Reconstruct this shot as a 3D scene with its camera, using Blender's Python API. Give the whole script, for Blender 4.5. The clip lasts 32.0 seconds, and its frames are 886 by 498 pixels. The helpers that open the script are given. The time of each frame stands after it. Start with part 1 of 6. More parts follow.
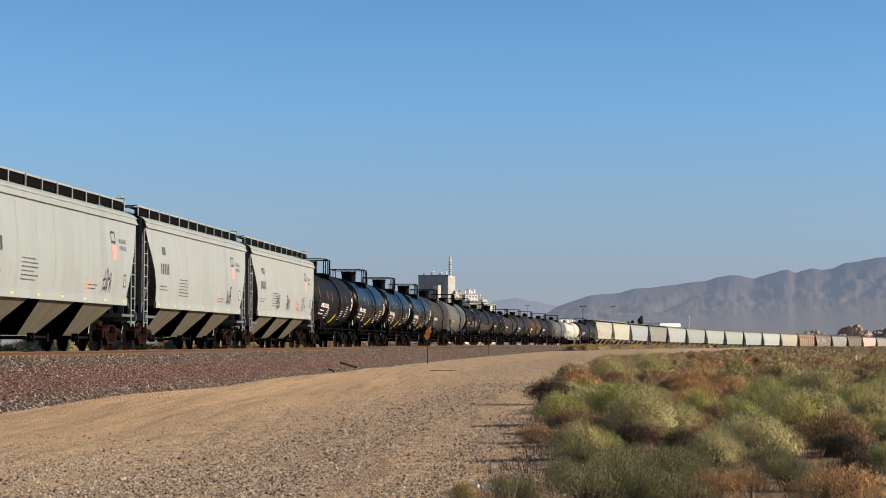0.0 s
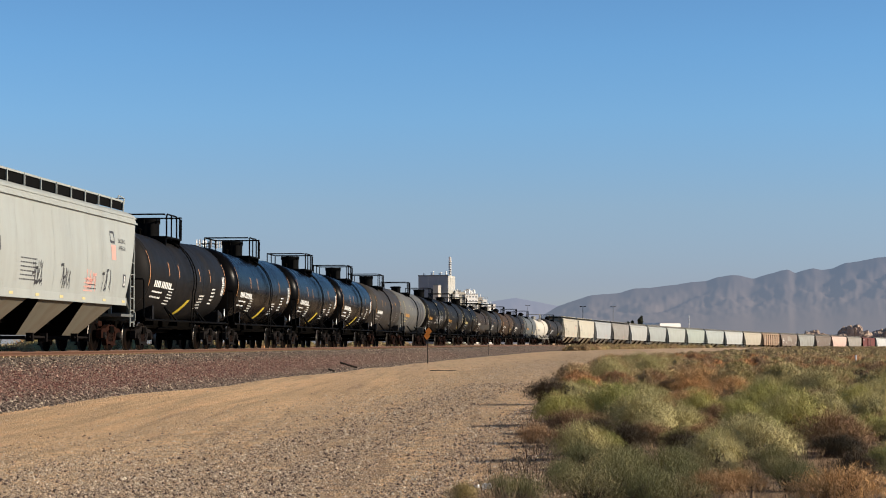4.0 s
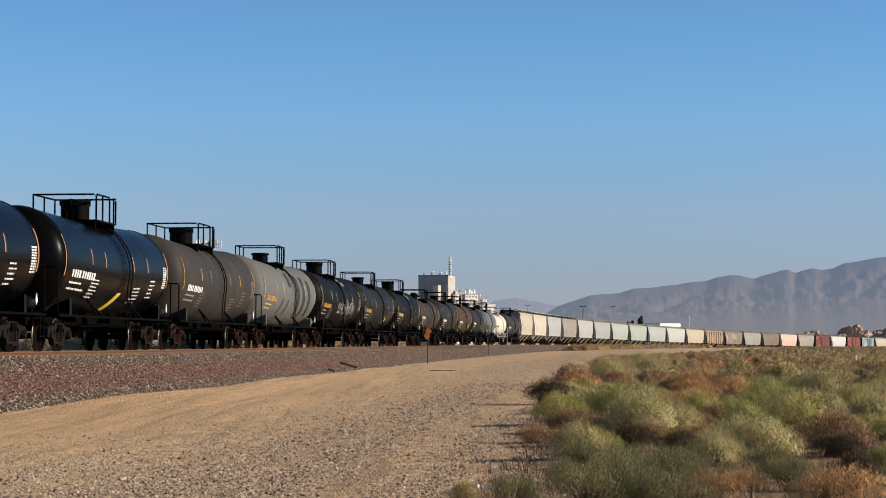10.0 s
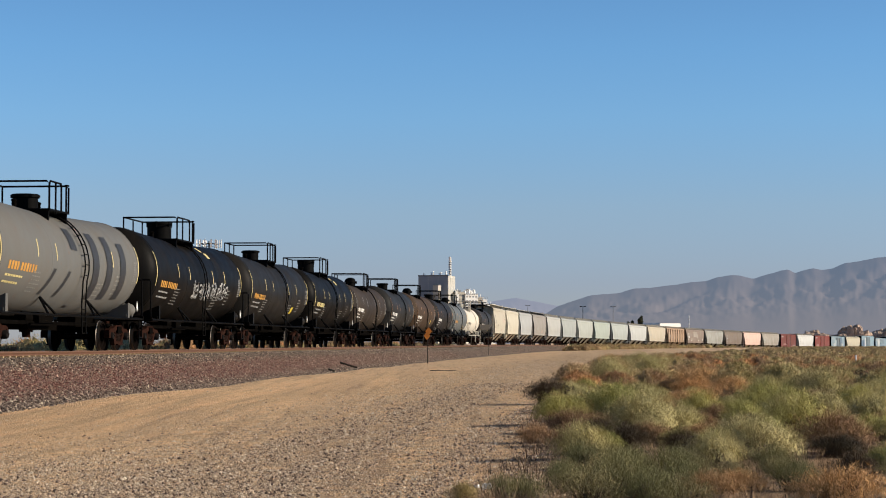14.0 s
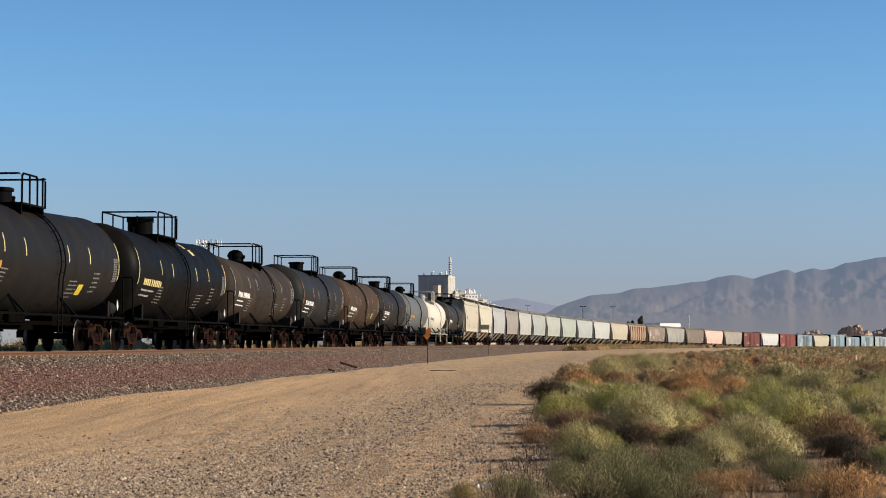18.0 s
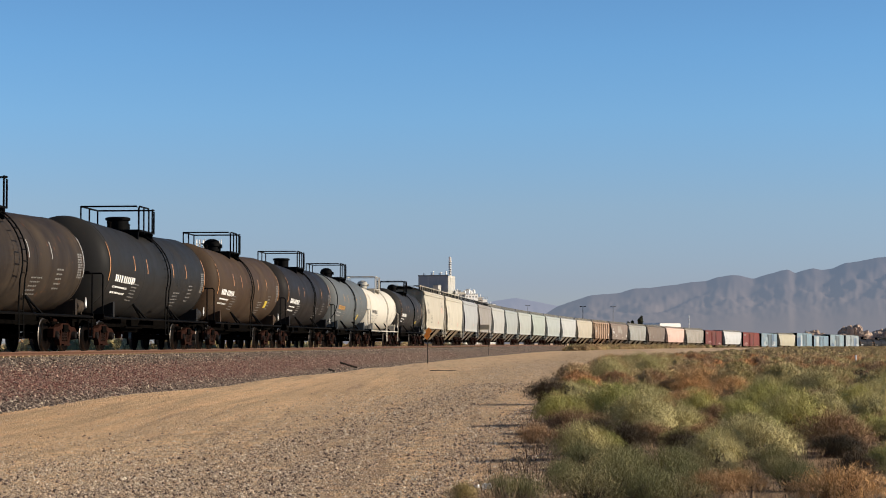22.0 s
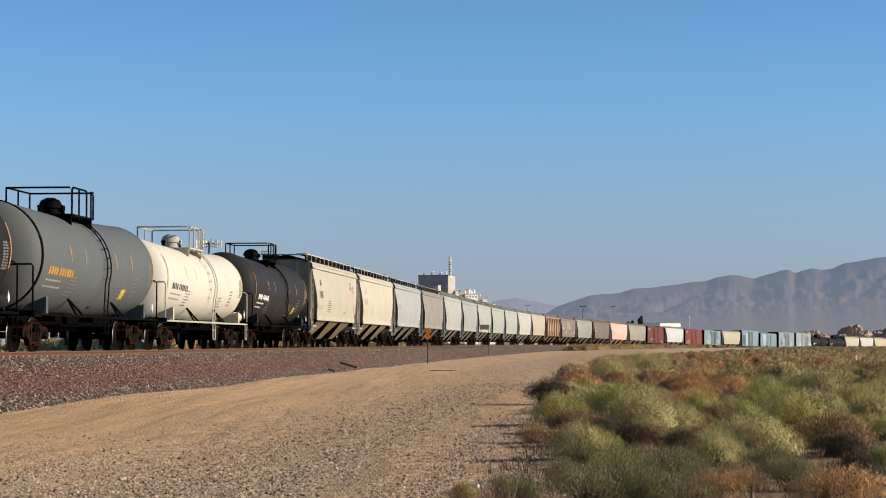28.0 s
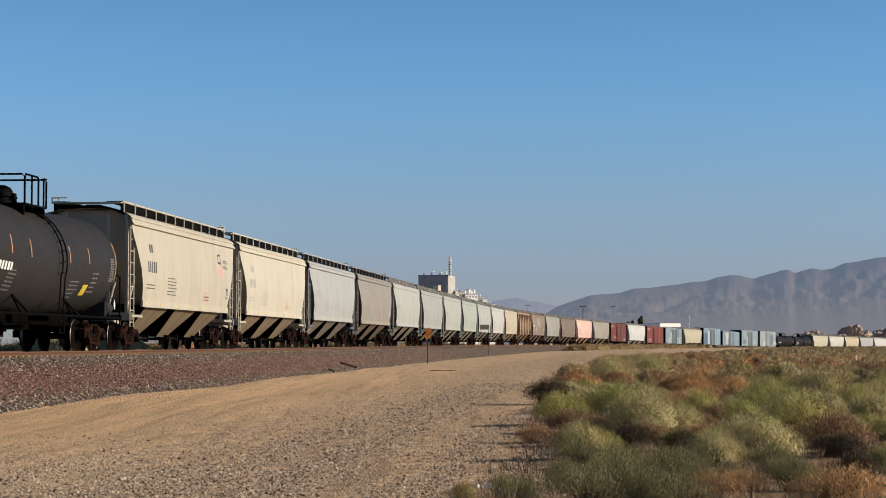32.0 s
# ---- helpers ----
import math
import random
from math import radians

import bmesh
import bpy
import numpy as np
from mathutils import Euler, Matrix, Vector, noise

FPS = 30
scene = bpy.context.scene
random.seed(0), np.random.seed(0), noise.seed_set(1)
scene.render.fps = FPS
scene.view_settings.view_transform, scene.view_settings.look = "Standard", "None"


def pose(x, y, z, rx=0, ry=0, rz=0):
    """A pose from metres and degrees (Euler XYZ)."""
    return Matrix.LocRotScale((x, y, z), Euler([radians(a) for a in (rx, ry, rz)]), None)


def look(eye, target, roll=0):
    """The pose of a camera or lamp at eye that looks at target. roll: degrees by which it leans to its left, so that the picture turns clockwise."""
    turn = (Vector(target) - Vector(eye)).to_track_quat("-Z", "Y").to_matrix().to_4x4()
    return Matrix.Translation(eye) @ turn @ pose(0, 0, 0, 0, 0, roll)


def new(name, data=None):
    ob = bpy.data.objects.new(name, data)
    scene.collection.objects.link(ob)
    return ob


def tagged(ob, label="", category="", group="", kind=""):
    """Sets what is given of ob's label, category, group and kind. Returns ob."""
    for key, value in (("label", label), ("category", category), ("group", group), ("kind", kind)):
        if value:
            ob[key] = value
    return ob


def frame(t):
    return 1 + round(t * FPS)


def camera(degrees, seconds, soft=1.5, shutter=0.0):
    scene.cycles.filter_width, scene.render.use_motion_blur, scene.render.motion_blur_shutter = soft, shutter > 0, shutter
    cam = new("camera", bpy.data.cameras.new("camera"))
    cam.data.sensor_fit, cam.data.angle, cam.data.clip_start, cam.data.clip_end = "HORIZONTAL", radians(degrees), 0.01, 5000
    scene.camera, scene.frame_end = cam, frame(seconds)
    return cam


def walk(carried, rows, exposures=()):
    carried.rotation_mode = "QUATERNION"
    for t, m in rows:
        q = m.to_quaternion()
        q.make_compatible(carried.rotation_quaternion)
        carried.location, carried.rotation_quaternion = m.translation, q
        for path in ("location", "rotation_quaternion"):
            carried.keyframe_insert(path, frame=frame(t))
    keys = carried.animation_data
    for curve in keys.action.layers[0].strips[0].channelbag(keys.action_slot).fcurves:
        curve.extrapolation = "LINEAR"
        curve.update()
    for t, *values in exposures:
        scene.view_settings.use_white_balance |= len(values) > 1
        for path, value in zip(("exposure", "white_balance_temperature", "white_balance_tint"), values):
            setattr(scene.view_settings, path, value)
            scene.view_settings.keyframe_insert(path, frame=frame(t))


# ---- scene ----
# ---------------------------------------------------------------- camera
# metres; x to the right of the view, y away from it, z up; 0 is the dirt service road
cam = camera(25.636, 32.0, soft=1.0)
EYE = (0.0, 0.0, 1.25)
VIEW = look(EYE, (0.0, 100.0, 1.25 + 100.0 * math.tan(radians(2.768))))
walk(cam, [(0.0, VIEW), (32.0, VIEW)], [(0.0, 0.37), (29.2, 0.37), (29.9, 0.19), (32.0, 0.21)])          # the lens closes a little as the white cars come near

# ---------------------------------------------------------------- light
SUN_EL, SUN_AZ = 20.0, 95.0          # degrees; azimuth from +y towards +x
world = bpy.data.worlds.new("desert_sky")
scene.world = world
world.use_nodes = True
wn = world.node_tree.nodes
sky = wn.new("ShaderNodeTexSky")
sky.sky_type = "NISHITA"
sky.sun_disc = False
sky.sun_elevation, sky.sun_rotation = radians(SUN_EL), radians(SUN_AZ)
sky.altitude, sky.air_density, sky.dust_density, sky.ozone_density = 800, 1.0, 0.4, 1.6
wn["Background"].inputs["Strength"].default_value = 0.117
# desert haze: the sky's hue from the horizon up
where = wn.new("ShaderNodeTexCoord")
rise = wn.new("ShaderNodeSeparateXYZ")
hue = wn.new("ShaderNodeValToRGB")
tint = wn.new("ShaderNodeMix")
tint.data_type, tint.blend_type = "RGBA", "MULTIPLY"
tint.inputs[0].default_value = 1.0
for _ in range(3):
    hue.color_ramp.elements.new(0.5)
for el, (at_, col_) in zip(hue.color_ramp.elements, ((0.030, (0.425, 0.475, 0.755)), (0.069, (0.49, 0.575, 0.79)), (0.115, (0.47, 0.68, 0.93)), (0.150, (0.445, 0.695, 0.955)), (0.60, (0.20, 0.275, 0.35)))):
    el.position, el.color = at_, (*col_, 1)
wlink = world.node_tree.links.new
wlink(where.outputs["Generated"], rise.inputs[0])
wlink(rise.outputs["Z"], hue.inputs[0])
wlink(sky.outputs[0], tint.inputs[6])
wlink(hue.outputs[0], tint.inputs[7])
wlink(tint.outputs[2], wn["Background"].inputs["Color"])
sun = new("sun", bpy.data.lights.new("sun", "SUN"))
sun.data.energy, sun.data.angle, sun.data.color = 5.0, radians(0.53), (1.0, 0.87, 0.70)
a, e = radians(SUN_AZ), radians(SUN_EL)
sun.matrix_world = look((300 * math.sin(a) * math.cos(e), 300 * math.cos(a) * math.cos(e), 300 * math.sin(e)), (0, 0, 0))


# ---------------------------------------------------------------- materials
class Nodes:
    """Shorthand for writing node materials."""

    def __init__(self, name):
        self.mat = bpy.data.materials.new(name)
        self.mat.use_nodes = True
        self.t = self.mat.node_tree
        self.bsdf = self.t.nodes["Principled BSDF"]

    def n(self, kind, **kw):
        node = self.t.nodes.new("ShaderNode" + kind)
        for k, v in kw.items():
            if k in node.inputs:
                self.put(v, node.inputs[k])
        return node

    def put(self, v, sock):
        if hasattr(v, "is_output"):
            self.t.links.new(v, sock)
        else:
            sock.default_value = v

    def coord(self, scale=(1, 1, 1)):
        m = self.n("Mapping")
        m.inputs["Scale"].default_value = scale
        self.t.links.new(self.t.nodes.new("ShaderNodeTexCoord").outputs["Object"], m.inputs["Vector"])
        return m.outputs[0]

    def noise(self, scale, detail=4.0, rough=0.55, vec=None):
        nd = self.n("TexNoise", Scale=scale, Detail=detail, Roughness=rough)
        if vec is None:
            vec = self.coord()
        self.t.links.new(vec, nd.inputs["Vector"])
        return nd.outputs["Fac"]

    def ramp(self, fac, stops):
        r = self.t.nodes.new("ShaderNodeValToRGB")
        el = r.color_ramp.elements
        while len(el) < len(stops):
            el.new(0.5)
        for e_, (p, c) in zip(el, stops):
            e_.position = p
            e_.color = (*c, 1) if len(c) == 3 else c
        self.put(fac, r.inputs[0])
        return r.outputs[0]

    def mix(self, fac, a_, b_, mode="MIX"):
        m = self.t.nodes.new("ShaderNodeMix")
        m.data_type, m.blend_type = "RGBA", mode
        for s, v in ((0, fac), (6, a_), (7, b_)):
            if not hasattr(v, "is_output") and s > 0 and len(v) == 3:
                v = (*v, 1)
            self.put(v, m.inputs[s])
        return m.outputs[2]

    def math(self, op, a_, b_=0.5):
        m = self.t.nodes.new("ShaderNodeMath")
        m.operation = op
        self.put(a_, m.inputs[0]), self.put(b_, m.inputs[1])
        return m.outputs[0]

    def bump(self, height, strength=0.3, dist=0.02):
        b = self.n("Bump", Strength=strength, Distance=dist, Height=height)
        self.t.links.new(b.outputs[0], self.bsdf.inputs["Normal"])

    def done(self, color, rough=0.6, metal=0.0, spec=0.5):
        for k, v in (("Base Color", color), ("Roughness", rough), ("Metallic", metal), ("Specular IOR Level", spec)):
            if k == "Base Color" and not hasattr(v, "is_output"):
                v = (*v, 1) if len(v) == 3 else v
            self.put(v, self.bsdf.inputs[k])
        return self.mat


def object_color(m):
    o = m.t.nodes.new("ShaderNodeObjectInfo")
    return o.outputs["Color"], o.outputs["Random"]


def paint(name, rough=0.5, dirt=0.35, rust=0.2, tint=None, spec=0.4, ior=1.45):
    """Railcar paint: the object's own colour, with streaks that run down, dust and rust spots."""
    m = Nodes(name)
    col, rnd = object_color(m)
    if tint:
        col = (*tint, 1)
    streak = m.noise(1.0, 5, 0.6, m.coord((1.5, 1.5, 0.26)))
    blot = m.noise(0.55, 5, 0.6)
    fine = m.noise(9.0, 4, 0.7)
    dark = m.ramp(streak, [(0.42, (0, 0, 0)), (0.72, (1, 1, 1))])
    c1 = m.mix(m.math("MULTIPLY", dark, dirt), col, m.mix(0.75, col, (0.10, 0.075, 0.05), "MIX"))
    dusty = m.ramp(blot, [(0.45, (0, 0, 0)), (0.75, (1, 1, 1))])
    c2 = m.mix(m.math("MULTIPLY", dusty, dirt * 0.5), c1, m.mix(0.42, c1, (0.26, 0.19, 0.125)))
    spot = m.ramp(m.noise(2.6, 7, 0.75), [(0.60, (0, 0, 0)), (0.70, (1, 1, 1))])
    c3 = m.mix(m.math("MULTIPLY", spot, rust), c2, (0.16, 0.065, 0.03))
    m.bump(fine, 0.06, 0.01)
    m.bsdf.inputs["IOR"].default_value = ior
    r = m.ramp(blot, [(0.3, (rough * 0.85,) * 3), (0.7, (min(1, rough * 1.25),) * 3)])
    return m.done(c3, r, 0.0, spec)


def plain(name, c, rough=0.6, metal=0.0, vary=0.25, scale=6.0, spec=0.4, bump=0.1):
    m = Nodes(name)
    nz = m.noise(scale, 5, 0.65)
    big = m.noise(scale * 0.12, 3)
    lo = tuple(x * (1 - vary) for x in c)
    hi = tuple(min(1, x * (1 + vary)) for x in c)
    col = m.mix(m.math("MULTIPLY", big, 0.6), m.ramp(nz, [(0.3, lo), (0.7, hi)]), m.ramp(nz, [(0.35, c), (0.65, lo)]))
    m.bump(nz, bump, 0.01)
    if spec < 0.13:
        m.bsdf.inputs["IOR"].default_value = 1.2          # dusty, grimy skins
    return m.done(col, rough, metal, spec)


M_HOPPER = paint("hopper_paint", 0.55, 0.25, 0.2)
M_RUSTY = paint("weathered_paint", 0.65, 0.85, 0.55)
M_TANK = paint("tank_matt_paint", 0.5, 0.08, 0.06, spec=0.3, ior=1.17)
M_TANKDIRTY = paint("tank_rusty_paint", 0.6, 0.4, 0.6, spec=0.3, ior=1.2)
M_BAY = paint("dusty_bay_paint", 0.7, 0.95, 0.4, spec=0.2)
M_TANKWORN = paint("tank_worn_paint", 0.55, 0.32, 0.38, spec=0.3, ior=1.25)
M_GLOSS = paint("tank_gloss_black", 0.25, 0.01, 0.01, spec=0.4, ior=1.15)
M_BLACK = plain("black_steel", (0.004, 0.004, 0.0042), 0.6, 0, 0.35, spec=0.10)
M_GRATE = plain("dark_grating", (0.006, 0.006, 0.006), 0.9, 0, 0.3, spec=0.08)
M_ROOF = plain("dusty_roof_grating", (0.15, 0.145, 0.13), 0.85, 0, 0.35, 3, spec=0.1)
# grime, taken near black so the colour also holds the undersides' shade
M_UNDER = plain("shaded_grimy_underframe", (0.0035, 0.003, 0.0026), 0.9, 0, 0.5, 4, spec=0.04)
M_TRUCK = plain("rusty_cast_steel", (0.022, 0.009, 0.006), 0.85, 0, 0.6, 5, spec=0.12, bump=0.25)
M_TRUCKGREY = plain("grey_cast_steel", (0.014, 0.012, 0.0115), 0.8, 0, 0.5, 5, spec=0.08, bump=0.25)
M_WHEEL = plain("wheel_steel", (0.005, 0.0034, 0.0028), 0.75, 0, 0.5, 4, spec=0.08)
M_TREAD = plain("polished_tread", (0.16, 0.14, 0.125), 0.42, 1.0, 0.3)
M_SPRING = plain("coil_spring_steel", (0.02, 0.012, 0.01), 0.8, 0, 0.3, spec=0.1)
M_WHITE = plain("white_lettering", (0.72, 0.72, 0.69), 0.6, 0, 0.15, 3)
M_GREYLET = plain("faded_grey_lettering", (0.30, 0.30, 0.29), 0.6, 0, 0.2, 3)
M_FAINT = plain("faint_lettering", (0.16, 0.155, 0.145), 0.6, 0, 0.3, 3)
M_DARKLET = plain("dark_lettering", (0.045, 0.045, 0.05), 0.6, 0, 0.2, 3)
M_BARS = plain("painted_over_bars", (0.020, 0.021, 0.024), 0.6, 0, 0.25, 3)
M_REDLET = plain("faded_red_lettering", (0.62, 0.30, 0.25), 0.6, 0, 0.2, 3)
M_ORANGE = plain("orange_reflector", (0.46, 0.22, 0.085), 0.45, 0, 0.2, 3)
M_AMBERLET = plain("faded_orange_stencil", (0.48, 0.24, 0.04), 0.6, 0, 0.35, 3)
M_YELLOW = plain("yellow_sheeting", (0.56, 0.42, 0.035), 0.45, 0, 0.12, 3)
M_PALEYEL = plain("pale_reflector", (0.55, 0.46, 0.20), 0.5, 0, 0.2, 3)
M_RAIL = plain("rail_steel", (0.13, 0.062, 0.036), 0.7, 0.2, 0.3, 3)
M_RAILTOP = plain("rail_head", (0.34, 0.25, 0.19), 0.38, 0.6, 0.15, 2)
M_TIE = plain("tie_timber", (0.12, 0.10, 0.085), 0.85, 0, 0.35, 5)
M_PLANK = plain("weathered_plank", (0.30, 0.26, 0.20), 0.85, 0, 0.3)
M_CLIP = plain("rail_clip", (0.42, 0.30, 0.16), 0.6, 0, 0.3, 5)
M_POST = plain("weathered_post", (0.07, 0.06, 0.05), 0.8, 0, 0.3)
M_SIGN = plain("orange_sign", (0.72, 0.24, 0.03), 0.5, 0, 0.15, 4)
M_LITTER = plain("white_litter", (0.75, 0.74, 0.7), 0.5, 0, 0.1)
M_PIPEGREY = plain("plant_grey", (0.14, 0.15, 0.16), 0.6, 0, 0.15, 0.4)
M_PANEL = plain("plant_panel", (0.22, 0.245, 0.28), 0.5, 0, 0.12, 0.3)
M_CREAM = plain("plant_cream", (0.42, 0.39, 0.33), 0.7, 0, 0.12, 0.3)
M_SIDEWALL = plain("plant_side_wall", (0.40, 0.39, 0.35), 0.7, 0, 0.15, 0.5)
M_PLANTWHITE = plain("plant_white", (0.74, 0.73, 0.70), 0.6, 0, 0.1, 0.4)


# ---------------------------------------------------------------- mesh helpers
class Shape:
    """Vertices and faces of one mesh, gathered from simple solids."""

    def __init__(self):
        self.v, self.f = [], []

    def add(self, verts, faces, m=None):
        o = len(self.v)
        self.v += [tuple(m @ Vector(p)) for p in verts] if m is not None else [tuple(p) for p in verts]
        self.f += [tuple(i + o for i in q) for q in faces]
        return self

    def box(self, x0, x1, y0, y1, z0, z1, m=None):
        v = [(x, y, z) for z in (z0, z1) for x, y in ((x0, y0), (x1, y0), (x1, y1), (x0, y1))]
        return self.add(v, [(3, 2, 1, 0), (4, 5, 6, 7), (0, 1, 5, 4), (1, 2, 6, 5), (2, 3, 7, 6), (3, 0, 4, 7)], m)

    def ring(self, pts, closed=False, cap=True):
        """Skins a list of equal closed loops."""
        k = len(pts[0])
        v = [p for loop in pts for p in loop]
        f = [(i * k + j, i * k + (j + 1) % k, (i + 1) * k + (j + 1) % k, (i + 1) * k + j)
             for i in range(len(pts) - 1) for j in range(k)]
        if closed:
            i = len(pts) - 1
            f += [(i * k + j, i * k + (j + 1) % k, (j + 1) % k, j) for j in range(k)]
        elif cap:
            f += [tuple(range(k - 1, -1, -1)), tuple(range((len(pts) - 1) * k, len(pts) * k))]
        return self.add(v, f)

    def cyl(self, p, q, r, n=12, r2=None, cap=True):
        p, q = Vector(p), Vector(q)
        d = (q - p).normalized()
        u = d.orthogonal().normalized()
        w = d.cross(u)
        loops = [[c + (u * math.cos(t) + w * math.sin(t)) * rr for t in (2 * math.pi * i / n for i in range(n))]
                 for c, rr in ((p, r), (q, r if r2 is None else r2))]
        return self.ring(loops, cap=cap)

    def tube(self, pts, r, n=5):
        pts = [Vector(p) for p in pts]
        loops = []
        for i, p in enumerate(pts):
            d = (pts[min(i + 1, len(pts) - 1)] - pts[max(i - 1, 0)]).normalized()
            u = d.cross(Vector((0.13, 0.31, 0.94))).normalized()
            w = d.cross(u)
            loops.append([p + (u * math.cos(t) + w * math.sin(t)) * r for t in (2 * math.pi * k / n for k in range(n))])
        return self.ring(loops)

    def prism(self, poly, y0, y1):
        """A polygon in x, z, drawn out from y0 to y1."""
        return self.ring([[(x, y0, z) for x, z in poly], [(x, y1, z) for x, z in poly]])

    def lathe(self, prof, n=24, axis="x", c=(0, 0, 0)):
        """A profile of (along, radius) round an axis."""
        loops = []
        for a_, r in prof:
            lp = []
            for i in range(n):
                t = 2 * math.pi * i / n
                p, q = r * math.cos(t), r * math.sin(t)
                if axis == "x":
                    lp.append((c[0] + a_, c[1] + p, c[2] + q))
                elif axis == "y":
                    lp.append((c[0] + q, c[1] + a_, c[2] + p))
                else:
                    lp.append((c[0] + p, c[1] + q, c[2] + a_))
            loops.append(lp)
        return self.ring(loops)

    def mesh(self, name, material, sharp=38):
        me = bpy.data.meshes.new(name)
        me.from_pydata(self.v, [], self.f)
        me.materials.append(material)
        if sharp:
            me.polygons.foreach_set("use_smooth", [True] * len(me.polygons))
            me.set_sharp_from_angle(angle=radians(sharp))
        return me


def part(name, shape, material, parent, label="", at=None, color=None, sharp=38):
    """One mesh object under a thing or a part; shape may be a ready mesh that is shared."""
    me = shape if isinstance(shape, bpy.types.Mesh) else shape.mesh(name, material, sharp)
    ob = new(name, me)
    ob.parent = parent
    if at is not None:
        ob.matrix_basis = at if isinstance(at, Matrix) else Matrix.Translation(at)
    if color:
        ob.color = (*color, 1)
    if label:
        ob["label"] = label
    if name in ("spec_lettering", "data_lettering", "data_panel", "load_line", "warning_lettering"):
        ob["kind"] = "stuff"          # too small to pick apart
    return ob


def thing(name, label, category, group="", shape=None, material=None, at=None, kind="", sharp=38, color=None):
    ob = new(name, shape.mesh(name, material, sharp) if shape else None)
    if at is not None:
        ob.matrix_world = at if isinstance(at, Matrix) else Matrix.Translation(at)
    if color:
        ob.color = (*color, 1)
    return tagged(ob, label, category, group, kind)


def cloud(name, V, F, material):
    """A mesh from arrays: V (n, 3), F (m, 3 or 4)."""
    me = bpy.data.meshes.new(name)
    V, F = np.asarray(V, np.float32), np.asarray(F, np.int32)
    k = F.shape[1]
    me.vertices.add(len(V)), me.loops.add(F.size), me.polygons.add(len(F))
    me.vertices.foreach_set("co", V.ravel())
    me.loops.foreach_set("vertex_index", F.ravel())
    me.polygons.foreach_set("loop_start", np.arange(0, F.size, k, dtype=np.int32))
    me.update(calc_edges=True)
    me.validate()
    me.materials.append(material)
    return me


# ---------------------------------------------------------------- the track's line
KNOT = [-60, 0, 60, 120, 180, 260, 340, 440, 560, 700]
BEND = [-0.43e-4, 0.0, 0.98e-4, 0.62e-4, 7.91e-4, 13.58e-4, 13.35e-4, 6.69e-4, -0.5e-4, 3.6e-4]
GS = np.arange(-420.0, 960.0, 1.0)
I0 = 420
_th = np.concatenate([[0], np.cumsum(np.interp(GS[:-1] + 0.5, KNOT, BEND))])
GTH = _th - _th[I0] + 0.090146
_x = np.concatenate([[0], np.cumsum(np.sin((GTH[1:] + GTH[:-1]) / 2))])
_y = np.concatenate([[0], np.cumsum(np.cos((GTH[1:] + GTH[:-1]) / 2))])
GX, GY = _x - _x[I0] - 11.189, _y - _y[I0] + 62.656
_z = np.interp(GS, [-420, 150, 225, 295, 415, 560, 700, 960], [1.0, 1.02, 1.0, 0.70, -0.35, -1.5, -2.4, -3.2])
GZ = np.convolve(np.pad(_z, 20, "edge"), np.ones(41) / 41, "valid")      # rail top


def track(s, off=0.0, up=0.0):
    """The point at s along the track, off metres to its right (the road's side) and up from the rail's top."""
    x, y, z, t = (np.interp(s, GS, g) for g in (GX, GY, GZ, GTH))
    return np.array([x + off * np.cos(t), y - off * np.sin(t), z + up])


def beside(x, y):
    """How far (x, y) lies to the right of the track, and the rail's height there."""
    return (x - np.interp(y, GY, GX)) * np.cos(np.interp(y, GY, GTH)), np.interp(y, GY, GZ)


def ground_z(x, y):
    x, y = np.asarray(x, float), np.asarray(y, float)
    base = 0.22 * np.clip((y - 180) / 120, 0, 1) * np.clip((x - 5) / 20, 0, 1) - 4.0 * np.clip((y - 520) / 900, 0, 1)
    left, _ = beside(x, y)
    base = base + 0.95 * np.clip((-left - 6.0) / 22.0, 0, 1) ** 1.3 * np.clip((620 - y) / 150, 0, 1)
    near = np.clip(1 - np.hypot(x, y) / 180, 0, 1)
    base = base + near * (0.035 * np.sin(x * 0.9 + 0.4 * np.sin(y * 0.31)) + 0.03 * np.sin(y * 0.23 + x * 0.37))
    off, rz = beside(x, y)
    side = np.abs(off)
    cut = rz - 0.9 + np.clip(side - 4.0, 0, None) * 0.22
    return np.where(side < 60, np.minimum(base, cut), base)


